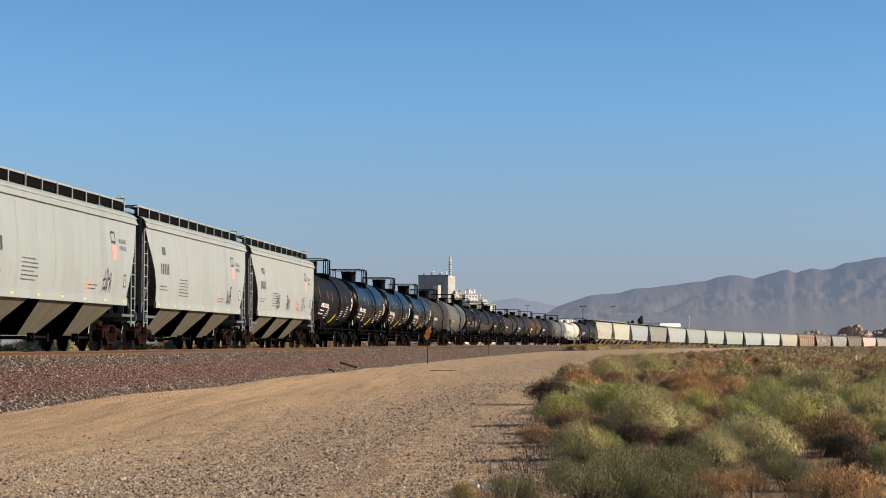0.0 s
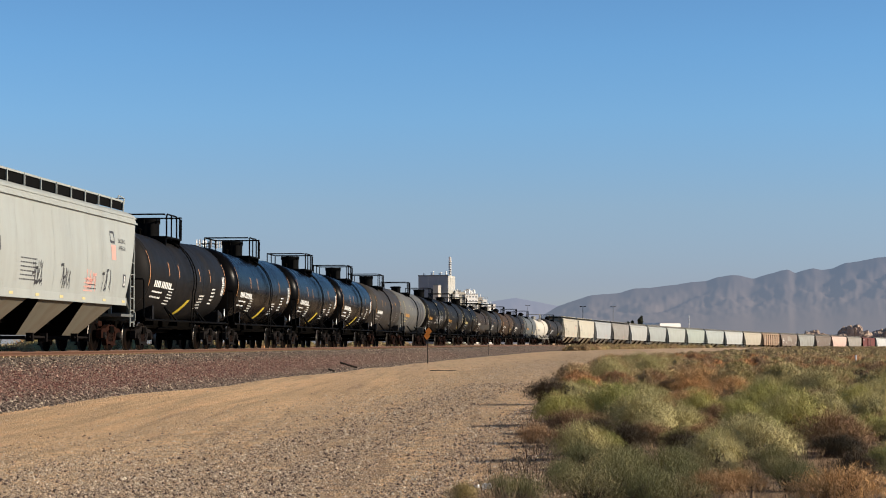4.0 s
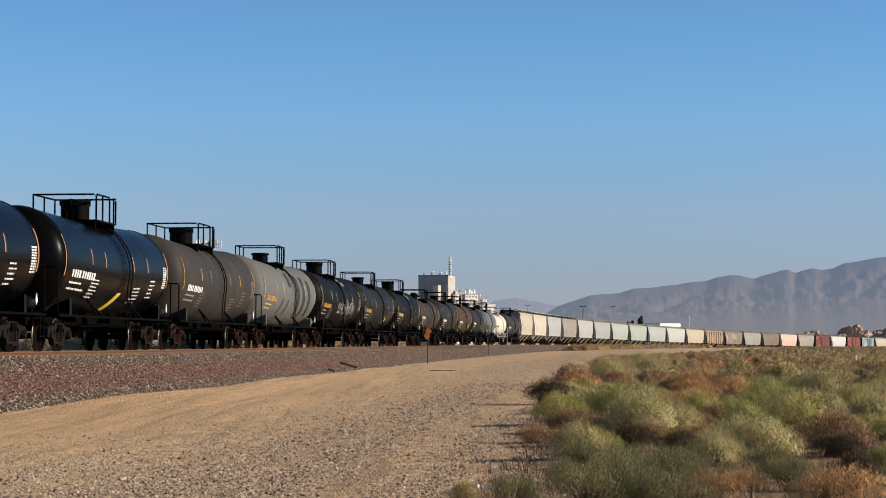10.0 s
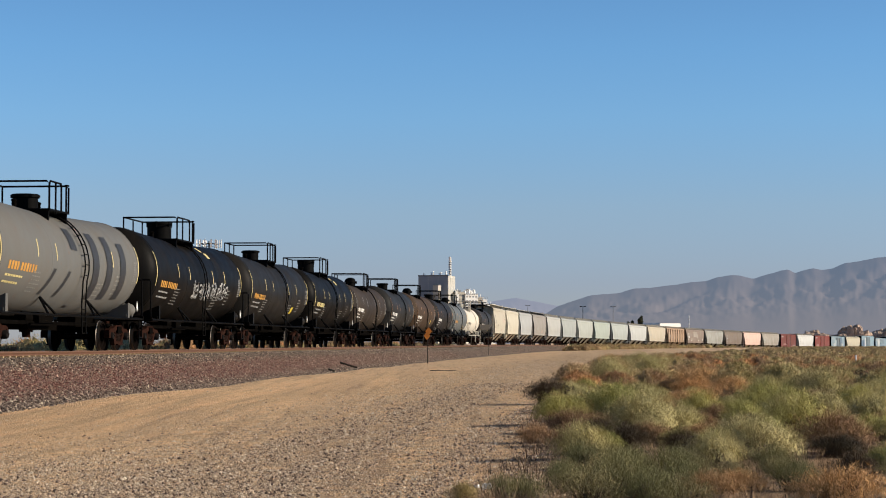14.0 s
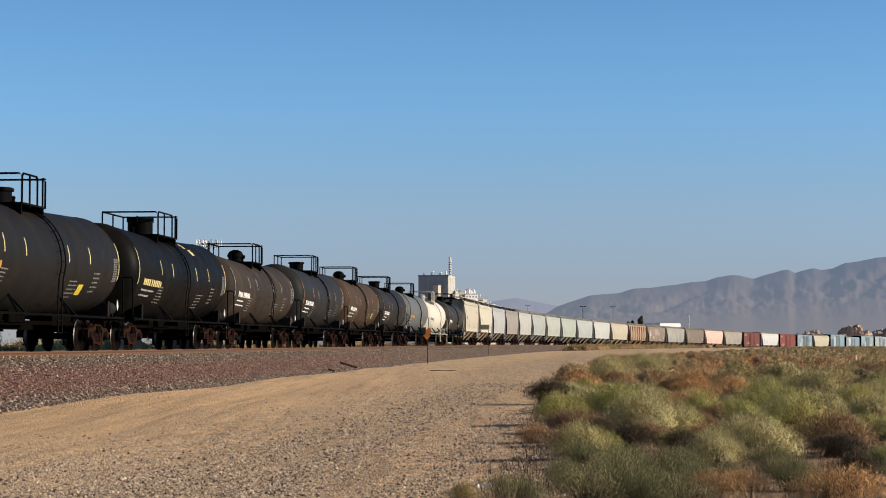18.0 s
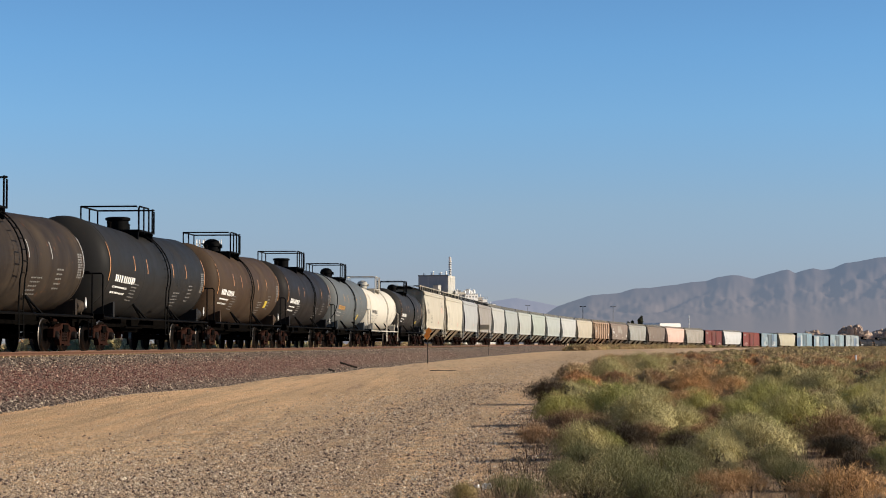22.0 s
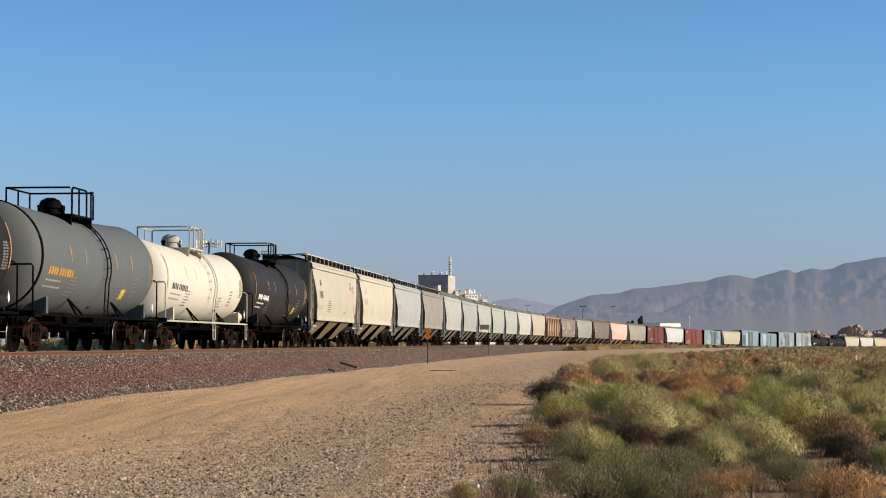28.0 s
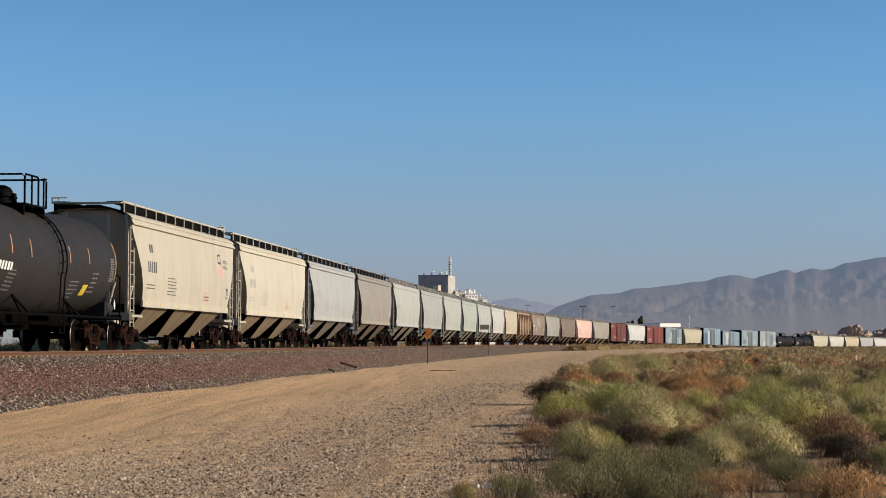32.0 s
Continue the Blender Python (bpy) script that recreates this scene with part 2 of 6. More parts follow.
# ---------------------------------------------------------------- ground, road, railway bed
def ground_material():
    m = Nodes("desert_ground")
    vec = m.coord()
    out_ = m.t.nodes.new("ShaderNodeAttribute")
    out_.attribute_name = "off"
    off_ = out_.outputs["Fac"]          # metres out from the track
    mid = m.noise(0.9, 6, 0.7, vec)
    fine = m.noise(14.0, 5, 0.8, vec)
    grit = m.noise(60.0, 3, 0.8, vec)
    lane = m.t.nodes.new("ShaderNodeMapping")
    lane.inputs["Rotation"].default_value = (0, 0, 0.0902)
    lane.inputs["Scale"].default_value = (0.8, 0.035, 1)
    m.t.links.new(vec, lane.inputs["Vector"])
    ruts = m.noise(1.0, 5, 0.65, lane.outputs[0])
    tyre = m.t.nodes.new("ShaderNodeMapping")
    tyre.inputs["Rotation"].default_value = (0, 0, 0.0902)
    tyre.inputs["Scale"].default_value = (3.2, 0.09, 1)
    m.t.links.new(vec, tyre.inputs["Vector"])
    tread_ = m.noise(1.0, 4, 0.7, tyre.outputs[0])
    sand = m.ramp(mid, [(0.25, (0.68, 0.415, 0.215)), (0.55, (0.82, 0.54, 0.295)), (0.8, (0.86, 0.605, 0.36))])
    col = m.mix(m.ramp(ruts, [(0.44, (0, 0, 0)), (0.60, (1, 1, 1))]), sand, (0.62, 0.41, 0.235))
    wave = m.math("ADD", off_, m.math("MULTIPLY", m.math("SUBTRACT", m.noise(0.45, 4, 0.6, vec), 0.5), 1.6))
    where = m.math("MULTIPLY", m.math("SUBTRACT", wave, 4.8), 1 / 14)
    apart = m.t.nodes.new("ShaderNodeSeparateXYZ")
    m.t.links.new(vec, apart.inputs[0])
    away = m.ramp(m.math("MULTIPLY", m.math("ADD", apart.outputs["Y"], m.math("MULTIPLY", mid, 25.0)), 0.005), [(0.26, (0, 0, 0)), (0.62, (1, 1, 1))])
    # gravel: cells of many shades, thick past the sandy strip, thin on it
    vo = m.n("TexVoronoi", Scale=42.0)
    m.t.links.new(vec, vo.inputs["Vector"])
    cell = m.ramp(m.math("FRACT", m.math("MULTIPLY", vo.outputs["Color"], 5.3)),
                  [(0.0, (0.16, 0.115, 0.085)), (0.25, (0.36, 0.265, 0.18)), (0.7, (0.54, 0.40, 0.265)), (0.92, (0.66, 0.53, 0.37)), (1.0, (0.82, 0.74, 0.60))])
    reach = m.ramp(where, [(0.30, (0.10,) * 3), (0.44, (0.75,) * 3), (0.66, (1, 1, 1)), (0.71, (0.85,) * 3), (0.735, (0.08,) * 3), (0.76, (0.10,) * 3), (0.79, (0.7,) * 3), (0.83, (0.25,) * 3)])
    some = m.ramp(m.noise(3.0, 5, 0.75, vec), [(0.40, (0, 0, 0)), (0.58, (1, 1, 1))])
    k = m.math("MULTIPLY", m.math("MULTIPLY", reach, some), 0.85)
    col = m.mix(k, col, cell)
    col = m.mix(m.math("MULTIPLY", away, 0.7), col, m.ramp(mid, [(0.3, (0.46, 0.335, 0.215)), (0.7, (0.62, 0.45, 0.285))]))          # too far off to tell stone from sand
    col = m.mix(m.ramp(tread_, [(0.50, (0, 0, 0)), (0.66, (0.45, 0.45, 0.45))]), col, (0.30, 0.20, 0.13))          # darker streaks that paint shadow lines along the wheel ruts
    speck = m.ramp(fine, [(0.56, (0, 0, 0)), (0.64, (1, 1, 1))])
    col = m.mix(m.math("MULTIPLY", speck, 0.5), col, m.ramp(grit, [(0.35, (0.16, 0.12, 0.09)), (0.65, (0.60, 0.50, 0.38))]))
    # brown litter under the scrub, darkened further for shade between bushes
    gone = m.math("MULTIPLY", m.math("MAXIMUM", m.math("SUBTRACT", apart.outputs["Y"], 50.0), 0.0), 0.055)
    litter = m.ramp(m.math("MULTIPLY", m.math("ADD", m.math("SUBTRACT", off_, gone), m.math("MULTIPLY", m.noise(0.8, 5, 0.7, vec), 3.0)), 0.04), [(0.665, (0, 0, 0)), (0.72, (1, 1, 1))])
    col = m.mix(m.math("MULTIPLY", litter, 0.75), col, m.ramp(fine, [(0.35, (0.075, 0.048, 0.033)), (0.65, (0.21, 0.14, 0.09))]))
    hole = m.ramp(vo.outputs["Distance"], [(0.25, (1, 1, 1)), (0.7, (0, 0, 0))])
    hgt = m.math("ADD", m.math("ADD", fine, m.math("MULTIPLY", grit, 0.5)), m.math("MULTIPLY", m.math("MULTIPLY", hole, k), 1.2))
    hgt = m.math("ADD", hgt, m.math("MULTIPLY", tread_, 1.3))
    m.bump(hgt, 0.8, 0.05)
    return m.done(col, 0.95, 0, 0.12)


def ballast_material():
    m = Nodes("ballast_stone_bed")
    vec = m.coord()
    vo = m.n("TexVoronoi", Scale=17.0)
    m.t.links.new(vec, vo.inputs["Vector"])
    stone = m.ramp(m.math("FRACT", m.math("MULTIPLY", vo.outputs["Color"], 3.1)),
                   [(0.0, (0.03, 0.022, 0.018)), (0.35, (0.085, 0.064, 0.052)), (0.7, (0.165, 0.127, 0.098)), (1.0, (0.38, 0.30, 0.22))])
    red = m.t.nodes.new("ShaderNodeAttribute")
    red.attribute_name = "red"
    blot = m.ramp(m.noise(0.5, 4, 0.65, vec), [(0.35, (0.35,) * 3), (0.6, (1, 1, 1))])
    col = m.mix(m.math("MULTIPLY", m.math("MULTIPLY", red.outputs["Fac"], blot), 0.5), stone, (0.21, 0.08, 0.062), "MIX")
    gap = m.ramp(vo.outputs["Distance"], [(0.3, (1, 1, 1)), (0.62, (0.0, 0.0, 0.0))])
    m.bump(gap, 0.9, 0.05)
    return m.done(col, 0.9, 0, 0.2)


M_GROUND, M_BALLAST = ground_material(), ballast_material()


def steps(*spans):
    """Grid lines: spans of (from, to, step)."""
    out = []
    for a_, b_, d in spans:
        out += list(np.arange(a_, b_, d))
    return np.array(out + [spans[-1][1]])


xs = steps((-4900, -1000, 300), (-1000, -200, 80), (-200, -40, 10), (-40, 30, 0.7), (30, 180, 2.5), (180, 400, 20), (400, 1000, 75), (1000, 4900, 300))
ys = steps((-1000, -100, 90), (-100, 10, 5), (10, 130, 0.9), (130, 640, 3), (640, 1000, 20), (1000, 4900, 150))
gx, gy = np.meshgrid(xs, ys)
gv = np.stack([gx, gy, ground_z(gx, gy)], -1).reshape(-1, 3)
nx, ny = len(xs), len(ys)
ii = (np.arange(ny - 1)[:, None] * nx + np.arange(nx - 1)[None, :]).ravel()
ground = new("ground", cloud("ground", gv, np.stack([ii, ii + 1, ii + nx + 1, ii + nx], -1), M_GROUND))
ground.data.polygons.foreach_set("use_smooth", [True] * len(ground.data.polygons))
ground.data.attributes.new("off", "FLOAT", "POINT").data.foreach_set("value", np.asarray(beside(gx, gy)[0], np.float32).ravel())
tagged(ground, "sandy tan desert ground with a gravelly dirt service road", "ground", kind="structure")


def sweep(profile, s0, s1, ds, closed=True, spread=None):
    """A profile of (off, up) drawn along the track; spread(s) stretches what lies out past the ties on the road's side."""
    S = np.arange(s0, s1 + ds / 2, ds)
    x, y, z, t = (np.interp(S, GS, g) for g in (GX, GY, GZ, GTH))
    P = np.array(profile)
    O = np.repeat(P[None, :, 0], len(S), 0)
    if spread:
        O = np.where(O > 2.1, 2.1 + (O - 2.1) * spread(S)[:, None], O)
    V = np.stack([x[:, None] + O * np.cos(t)[:, None], y[:, None] - O * np.sin(t)[:, None], z[:, None] + P[None, :, 1]], -1).reshape(-1, 3)
    k = len(P)
    j = np.arange(k if closed else k - 1)
    a_ = (np.arange(len(S) - 1)[:, None] * k + j[None, :]).ravel()
    b_ = (np.arange(len(S) - 1)[:, None] * k + (j[None, :] + 1) % k).ravel()
    return V, np.stack([a_, b_, b_ + k, a_ + k], -1)


def toe_spread(s):
    return np.interp(s, [-30, 5, 60], [1.5, 1.45, 1.0])


bed = new("ballast_bed", cloud("ballast_bed", *sweep(
    [(-4.6, -1.25), (-3.2, -0.75), (-2.1, -0.24), (-1.85, -0.19), (-0.8, -0.17), (0.8, -0.17), (1.85, -0.19), (2.1, -0.24),
     (2.4, -0.371), (2.8, -0.545), (3.2, -0.72), (3.7, -0.884), (4.3, -1.08), (5.0, -1.3)], -400, 940, 2.0, False, toe_spread), M_BALLAST))



def redness(s, off):
    """A band of reddish stone lies along the shoulder; it thins out down the line. off is taken before the toe spreads."""
    return np.interp(off, [2.2, 2.6, 3.5, 3.95], [0, 1, 1, 0]) * np.interp(s, [-20, 15, 60, 140], [1, 0.9, 0.45, 0.25])


_S, _O = np.meshgrid(np.arange(-400, 941, 2.0), [-4.6, -3.2, -2.1, -1.85, -0.8, 0.8, 1.85, 2.1, 2.4, 2.8, 3.2, 3.7, 4.3, 5.0], indexing="ij")
bed.data.attributes.new("red", "FLOAT", "POINT").data.foreach_set("value", redness(_S, _O).astype(np.float32).ravel())
tagged(bed, "grey and reddish crushed stone railway ballast embankment", "ballast", kind="structure")

RAIL = [(-0.07, -0.18), (0.07, -0.18), (0.07, -0.165), (0.012, -0.14), (0.012, -0.05), (0.036, -0.04), (0.036, -0.004),
        (0.028, 0.0), (-0.028, 0.0), (-0.036, -0.004), (-0.036, -0.04), (-0.012, -0.05), (-0.012, -0.14), (-0.07, -0.165)]
for side in (-0.755, 0.755):
    r = new("rail", cloud("rail", *sweep([(o + side, u) for o, u in RAIL], -400, 900, 2.0), M_RAIL))
    tagged(r, "rust-brown steel rail of the single track", "rail", "rails of the track", "structure")
    top = new("rail_head", cloud("rail_head", *sweep([(side - 0.027, 0.001), (side - 0.025, 0.003), (side + 0.025, 0.003), (side + 0.027, 0.001)],
                                                      -400, 900, 2.0), M_RAILTOP))
    top.parent = r


# ---------------------------------------------------------------- railcars: running gear
def wheelset_mesh():
    s = Shape()
    s.cyl((0, -0.98, 0), (0, 0.98, 0), 0.085, 10)
    for y, d in ((-0.755, 1), (0.755, -1)):
        s.lathe([(y - 0.065 * d, 0.10), (y - 0.065 * d, 0.15), (y - 0.03 * d, 0.17), (y - 0.012 * d, 0.36), (y - 0.065 * d, 0.385),
                 (y - 0.065 * d, 0.43), (y - 0.055 * d, 0.452), (y + 0.035 * d, 0.458), (y + 0.05 * d, 0.485), (y + 0.068 * d, 0.485),
                 (y + 0.07 * d, 0.39), (y + 0.03 * d, 0.36), (y + 0.03 * d, 0.17), (y + 0.075 * d, 0.13)], 28, "y")
    me = s.mesh("wheelset", M_WHEEL)
    me.materials.append(M_TREAD)
    for p in me.polygons:          # the rolled surface is polished
        if 0.445 < math.hypot(p.center.x, p.center.z) < 0.47:
            p.material_index = 1
    return me


def bearing_mesh():
    s = Shape()
    s.lathe([(-1.16, 0.06), (-1.155, 0.10), (-1.12, 0.115), (-0.98, 0.12)], 14, "y")
    for i in range(3):
        t = 2.1 * i + 0.3
        s.cyl((0.06 * math.cos(t), -1.175, 0.06 * math.sin(t)), (0.06 * math.cos(t), -1.15, 0.06 * math.sin(t)), 0.016, 6)
    return s.mesh("bearing_cap", M_TRUCKGREY)


def sideframe_shape():
    s = Shape()
    top = [(-1.12, 0.50), (-1.12, 0.64), (-0.95, 0.69), (-0.62, 0.70), (-0.30, 0.80), (0.30, 0.80), (0.62, 0.70), (0.95, 0.69), (1.12, 0.64),
           (1.12, 0.50), (1.0, 0.575), (0.78, 0.575), (0.60, 0.54), (0.38, 0.64), (-0.38, 0.64), (-0.60, 0.54), (-0.78, 0.575), (-1.0, 0.575)]
    s.prism(top, -0.08, 0.08)
    low = [(-0.68, 0.56), (-0.52, 0.60), (-0.34, 0.29), (0.34, 0.29), (0.52, 0.60), (0.68, 0.56), (0.46, 0.17), (-0.46, 0.17)]
    s.prism(low, -0.075, 0.075)
    for x in (-0.36, 0.28):
        s.box(x, x + 0.08, -0.07, 0.07, 0.27, 0.68)
    for x in (-1.16, 0.98):
        s.box(x, x + 0.18, -0.09, 0.09, 0.40, 0.60)
    s.box(-0.34, 0.34, -0.16, -0.08, 0.17, 0.21)
    return s


def spring_shape():
    s = Shape()
    for x in (-0.17, 0.0, 0.17):
        pts = [(x + 0.055 * math.cos(t), -0.02 + 0.055 * math.sin(t), 0.30 + 0.26 * t / 37.7) for t in np.linspace(0, 37.7, 42)]
        s.tube(pts, 0.016, 4)
    return s


WHEELSET, BEARING = wheelset_mesh(), bearing_mesh()
SIDEFRAME = {False: sideframe_shape().mesh("sideframe", M_TRUCK), True: sideframe_shape().mesh("sideframe", M_TRUCKGREY)}
SPRING = spring_shape().mesh("spring_pack", M_SPRING)
BOLSTER = Shape().box(-0.22, 0.22, -1.12, 1.12, 0.56, 0.76).box(-0.35, 0.35, -0.4, 0.4, 0.68, 0.88).box(-0.75, -0.62, -0.9, 0.9, 0.36, 0.46).box(
    0.62, 0.75, -0.9, 0.9, 0.36, 0.46).mesh("bogie", M_UNDER)
SPINNING = []


def bogie(car, x, grey=False, full=True):
    b = part("bogie", BOLSTER, None, car, "", (x, 0, 0))
    for y in (-1.0, 1.0):
        m = Matrix.Translation((0, y, 0)) if y < 0 else Matrix.Translation((0, y, 0)) @ Matrix.Rotation(math.pi, 4, "Z")
        part("sideframe", SIDEFRAME[grey], None, b, "", m)
        if full and y < 0:
            part("spring_pack", SPRING, None, b, "", m)
    for dx in (-0.89, 0.89):
        w = part("wheelset", WHEELSET, None, b, "", (dx, 0, 0.4575))
        SPINNING.append((w, dx, car))
        if full:
            part("bearing_cap", BEARING, None, b, "", (dx, 0, 0.4575))
    return b


COUPLER = Shape().box(0.0, 0.75, -0.09, 0.09, 0.76, 0.95).prism([(0.72, 0.70), (1.0, 0.70), (1.0, 1.02), (0.72, 1.02)], -0.17, 0.10).tube(
    [(0.5, -0.25, 0.82), (0.75, -0.3, 0.6), (1.0, -0.28, 0.5), (1.2, -0.25, 0.55)], 0.03).box(-0.1, 0.12, -0.35, 0.35, 0.66, 1.05).mesh("coupler", M_TRUCK)


def couplers(car, half):
    part("coupler", COUPLER, None, car, "", (half - 1.0, 0, 0))
    part("coupler", COUPLER, None, car, "", Matrix.Translation((-half + 1.0, 0, 0)) @ Matrix.Rotation(math.pi, 4, "Z"))


# ---------------------------------------------------------------- covered hopper
SIDE = [(0.0, 4.50), (0.75, 4.47), (1.25, 4.37), (1.44, 4.26), (1.47, 4.20), (1.475, 4.12), (1.50, 4.10), (1.505, 4.02), (1.47, 4.00), (1.50, 3.6),
        (1.56, 3.1), (1.585, 2.6), (1.565, 2.1), (1.50, 1.62)]
SZ, SY = np.array([p[1] for p in SIDE[8:]][::-1]), np.array([p[0] for p in SIDE[8:]][::-1])
EZ, EX = [1.62, 2.1, 2.6, 3.1, 3.6, 4.0, 4.5], [-1.95, -1.78, -1.52, -1.18, -0.84, -0.62, -0.58]


def side_y(z):
    return float(np.interp(z, SZ, SY))


def side_patch(s, x0, x1, z0, z1, lean=0.0, out=0.005):
    """A small plate on the hopper's near side; lean shifts its top along x."""
    n = max(3, int((z1 - z0) / 0.09) + 2)
    v = []
    for i in range(n):
        z = z0 + (z1 - z0) * i / (n - 1)
        d = lean * i / (n - 1)
        y = -side_y(z) - out
        v += [(x0 + d, y, z), (x1 + d, y, z)]
    return s.add(v, [(2 * i, 2 * i + 1, 2 * i + 3, 2 * i + 2) for i in range(n - 1)])


def hopper_body(L):
    h = L / 2
    loops = []
    prof = [(-y, z) for y, z in reversed(SIDE)] + [(y, z) for y, z in SIDE[1:]]
    s = Shape()
    nx_ = 13
    for y, z in prof:
        e_ = h + np.interp(z, EZ, EX)
        loops.append([(-e_ + 2 * e_ * i / (nx_ - 1), y, z) for i in range(nx_)])
    v = [p for lp in loops for p in lp]
    s.add(v, [(i * nx_ + j, i * nx_ + j + 1, (i + 1) * nx_ + j + 1, (i + 1) * nx_ + j) for i in range(len(loops) - 1) for j in range(nx_ - 1)])
    return s


def hopper_end(L):
    """The end bulkhead and its slope sheet, at the +x end."""
    h = L / 2
    rows = [(h - 0.95, 4.46, 0.75), (h - 0.98, 4.2, 1.43), (h - 1.05, 3.6, 1.47), (h - 1.2, 3.1, 1.53), (h - 2.1, 2.2, 1.54), (h - 3.1, 1.45, 1.45)]
    s = Shape()
    for d in (0.0, -0.05):
        s.add([(x + d, sg * y, z) for x, z, y in rows for sg in (-1, 1)],
              [(2 * i, 2 * i + 1, 2 * i + 3, 2 * i + 2) for i in range(len(rows) - 1)])
    return s


BAY_TOP = [(-1.7, -1.46, 1.46), (1.7, -1.46, 1.46), (1.7, 1.46, 1.46), (-1.7, 1.46, 1.46)]
BAY_LOW = [(-0.75, -0.5, 0.46), (0.75, -0.5, 0.46), (0.75, 0.5, 0.46), (-0.75, 0.5, 0.46)]


def bay_shape():
    """The outlet's two flared side sheets and its floor."""
    return Shape().add(BAY_TOP + BAY_LOW, [(0, 1, 5, 4), (2, 3, 7, 6), (4, 5, 6, 7)])


def slope_sheet_shape():
    """A cross sheet of an outlet; its near-black colour paints in the shade."""
    s = Shape().add([BAY_TOP[1], BAY_TOP[2], BAY_LOW[2], BAY_LOW[1]], [(0, 1, 2, 3)])
    s.v = [(x * 0.985, y * 0.985, z) for x, y, z in s.v]
    return s


def gate_shape():
    s = Shape().box(-0.75, 0.75, -0.75, 0.75, 0.34, 0.44)
    for x in (-0.68, 0.6):
        s.box(x, x + 0.10, -0.95, -0.75, 0.28, 0.52)
    s.cyl((-0.8, -0.88, 0.40), (0.8, -0.88, 0.40), 0.03, 6)
    return s


def ladder_shape(w, z0, z1, n, r=0.022):
    """A ladder in the x-z plane."""
    s = Shape()
    for x in (0, w):
        s.tube([(x, 0, z0), (x, 0, z1)], r)
    for i in range(n):
        z = z0 + 0.15 + (z1 - z0 - 0.2) * i / (n - 1)
        s.tube([(0, 0, z), (w, 0, z)], r * 0.8, 4)
    return s


def text_rows(fn, s, x, z, w, rows, h=0.05, gap=0.11, seed=1):
    """Short bars that stand for rows of small lettering."""
    rg = random.Random(seed)
    for i in range(rows):
        x0 = x
        zz = z - gap * i
        end = x + w * rg.uniform(0.7, 1.0)
        while x0 < end:
            d = rg.uniform(0.08, 0.22)
            fn(s, x0, min(x0 + d, end), zz - h * 0.75, zz)
            x0 += d + 0.045
    return s


CACHE = {}


def lettering(word, size, material):
    """A word in the built-in font, as a flat mesh in x and y."""
    if (word, size) not in CACHE:
        cu = bpy.data.curves.new(word.lower(), "FONT")
        cu.body, cu.size, cu.resolution_u = word, size, 2
        ob = bpy.data.objects.new(word.lower(), cu)
        me = bpy.data.meshes.new_from_object(ob)
        bpy.data.objects.remove(ob)
        me.name = "slogan_word"
        me.materials.clear()
        me.materials.append(material)
        CACHE[(word, size)] = me
    return CACHE[(word, size)]


def big_text(fn, s, x, z, count, w, h, gap, seed=3):
    """Upright bars that stand for large figures."""
    rg = random.Random(seed)
    for i in range(count):
        x0 = x + i * (w + gap) + (0.5 * w if count > 6 and i > 3 else 0)
        fn(s, x0, x0 + w * rg.uniform(0.72, 1.0), z - h, z)
    return s


def graffiti(fn, s, x, z, w, h, seed):
    """A scribbled tag: a few crossed and looping strokes to each letter."""
    rg = random.Random(seed)
    for k in range(4):
        lx = x + w * (k + rg.uniform(0.0, 0.25)) / 4
        lw, tall_ = w / 4 * rg.uniform(0.8, 1.25), h * rg.uniform(0.65, 1.0)
        for _ in range(3):
            (ax, az), (bx_, bz) = rg.choice((((0, 0), (0.3, 1)), ((0.1, 1), (1, 0)), ((0, 0.5), (1, 0.6)), ((0.9, 0), (0.7, 1)), ((0, 0.95), (0.9, 1)), ((0.1, 0.05), (1, 0.2)), ((0.2, 0.2), (0.9, 0.95))))
            bow = rg.uniform(-0.18, 0.18)
            n = 9
            for i in range(n):
                t = i / (n - 1)
                px = lx + lw * (ax + (bx_ - ax) * t + bow * math.sin(math.pi * t))
                pz = z + tall_ * (az + (bz - az) * t)
                fn(s, px - 0.016, px + 0.022, pz - 0.03, pz + 0.045)
    return s


GATE = gate_shape().mesh("outlet_gate", M_TRUCKGREY)
POSTMESH = Shape().box(-0.03, 0.03, -0.035, 0.0, 0, 0.36).box(-0.03, 0.03, -0.03, 0.45, 0.32, 0.35)
LADDER = ladder_shape(0.46, 0.75, 3.95, 9)


def cached(key, make, material):
    k = (key, material.name)
    if k not in CACHE:
        CACHE[k] = make().mesh(key[0], material)
    return CACHE[k]


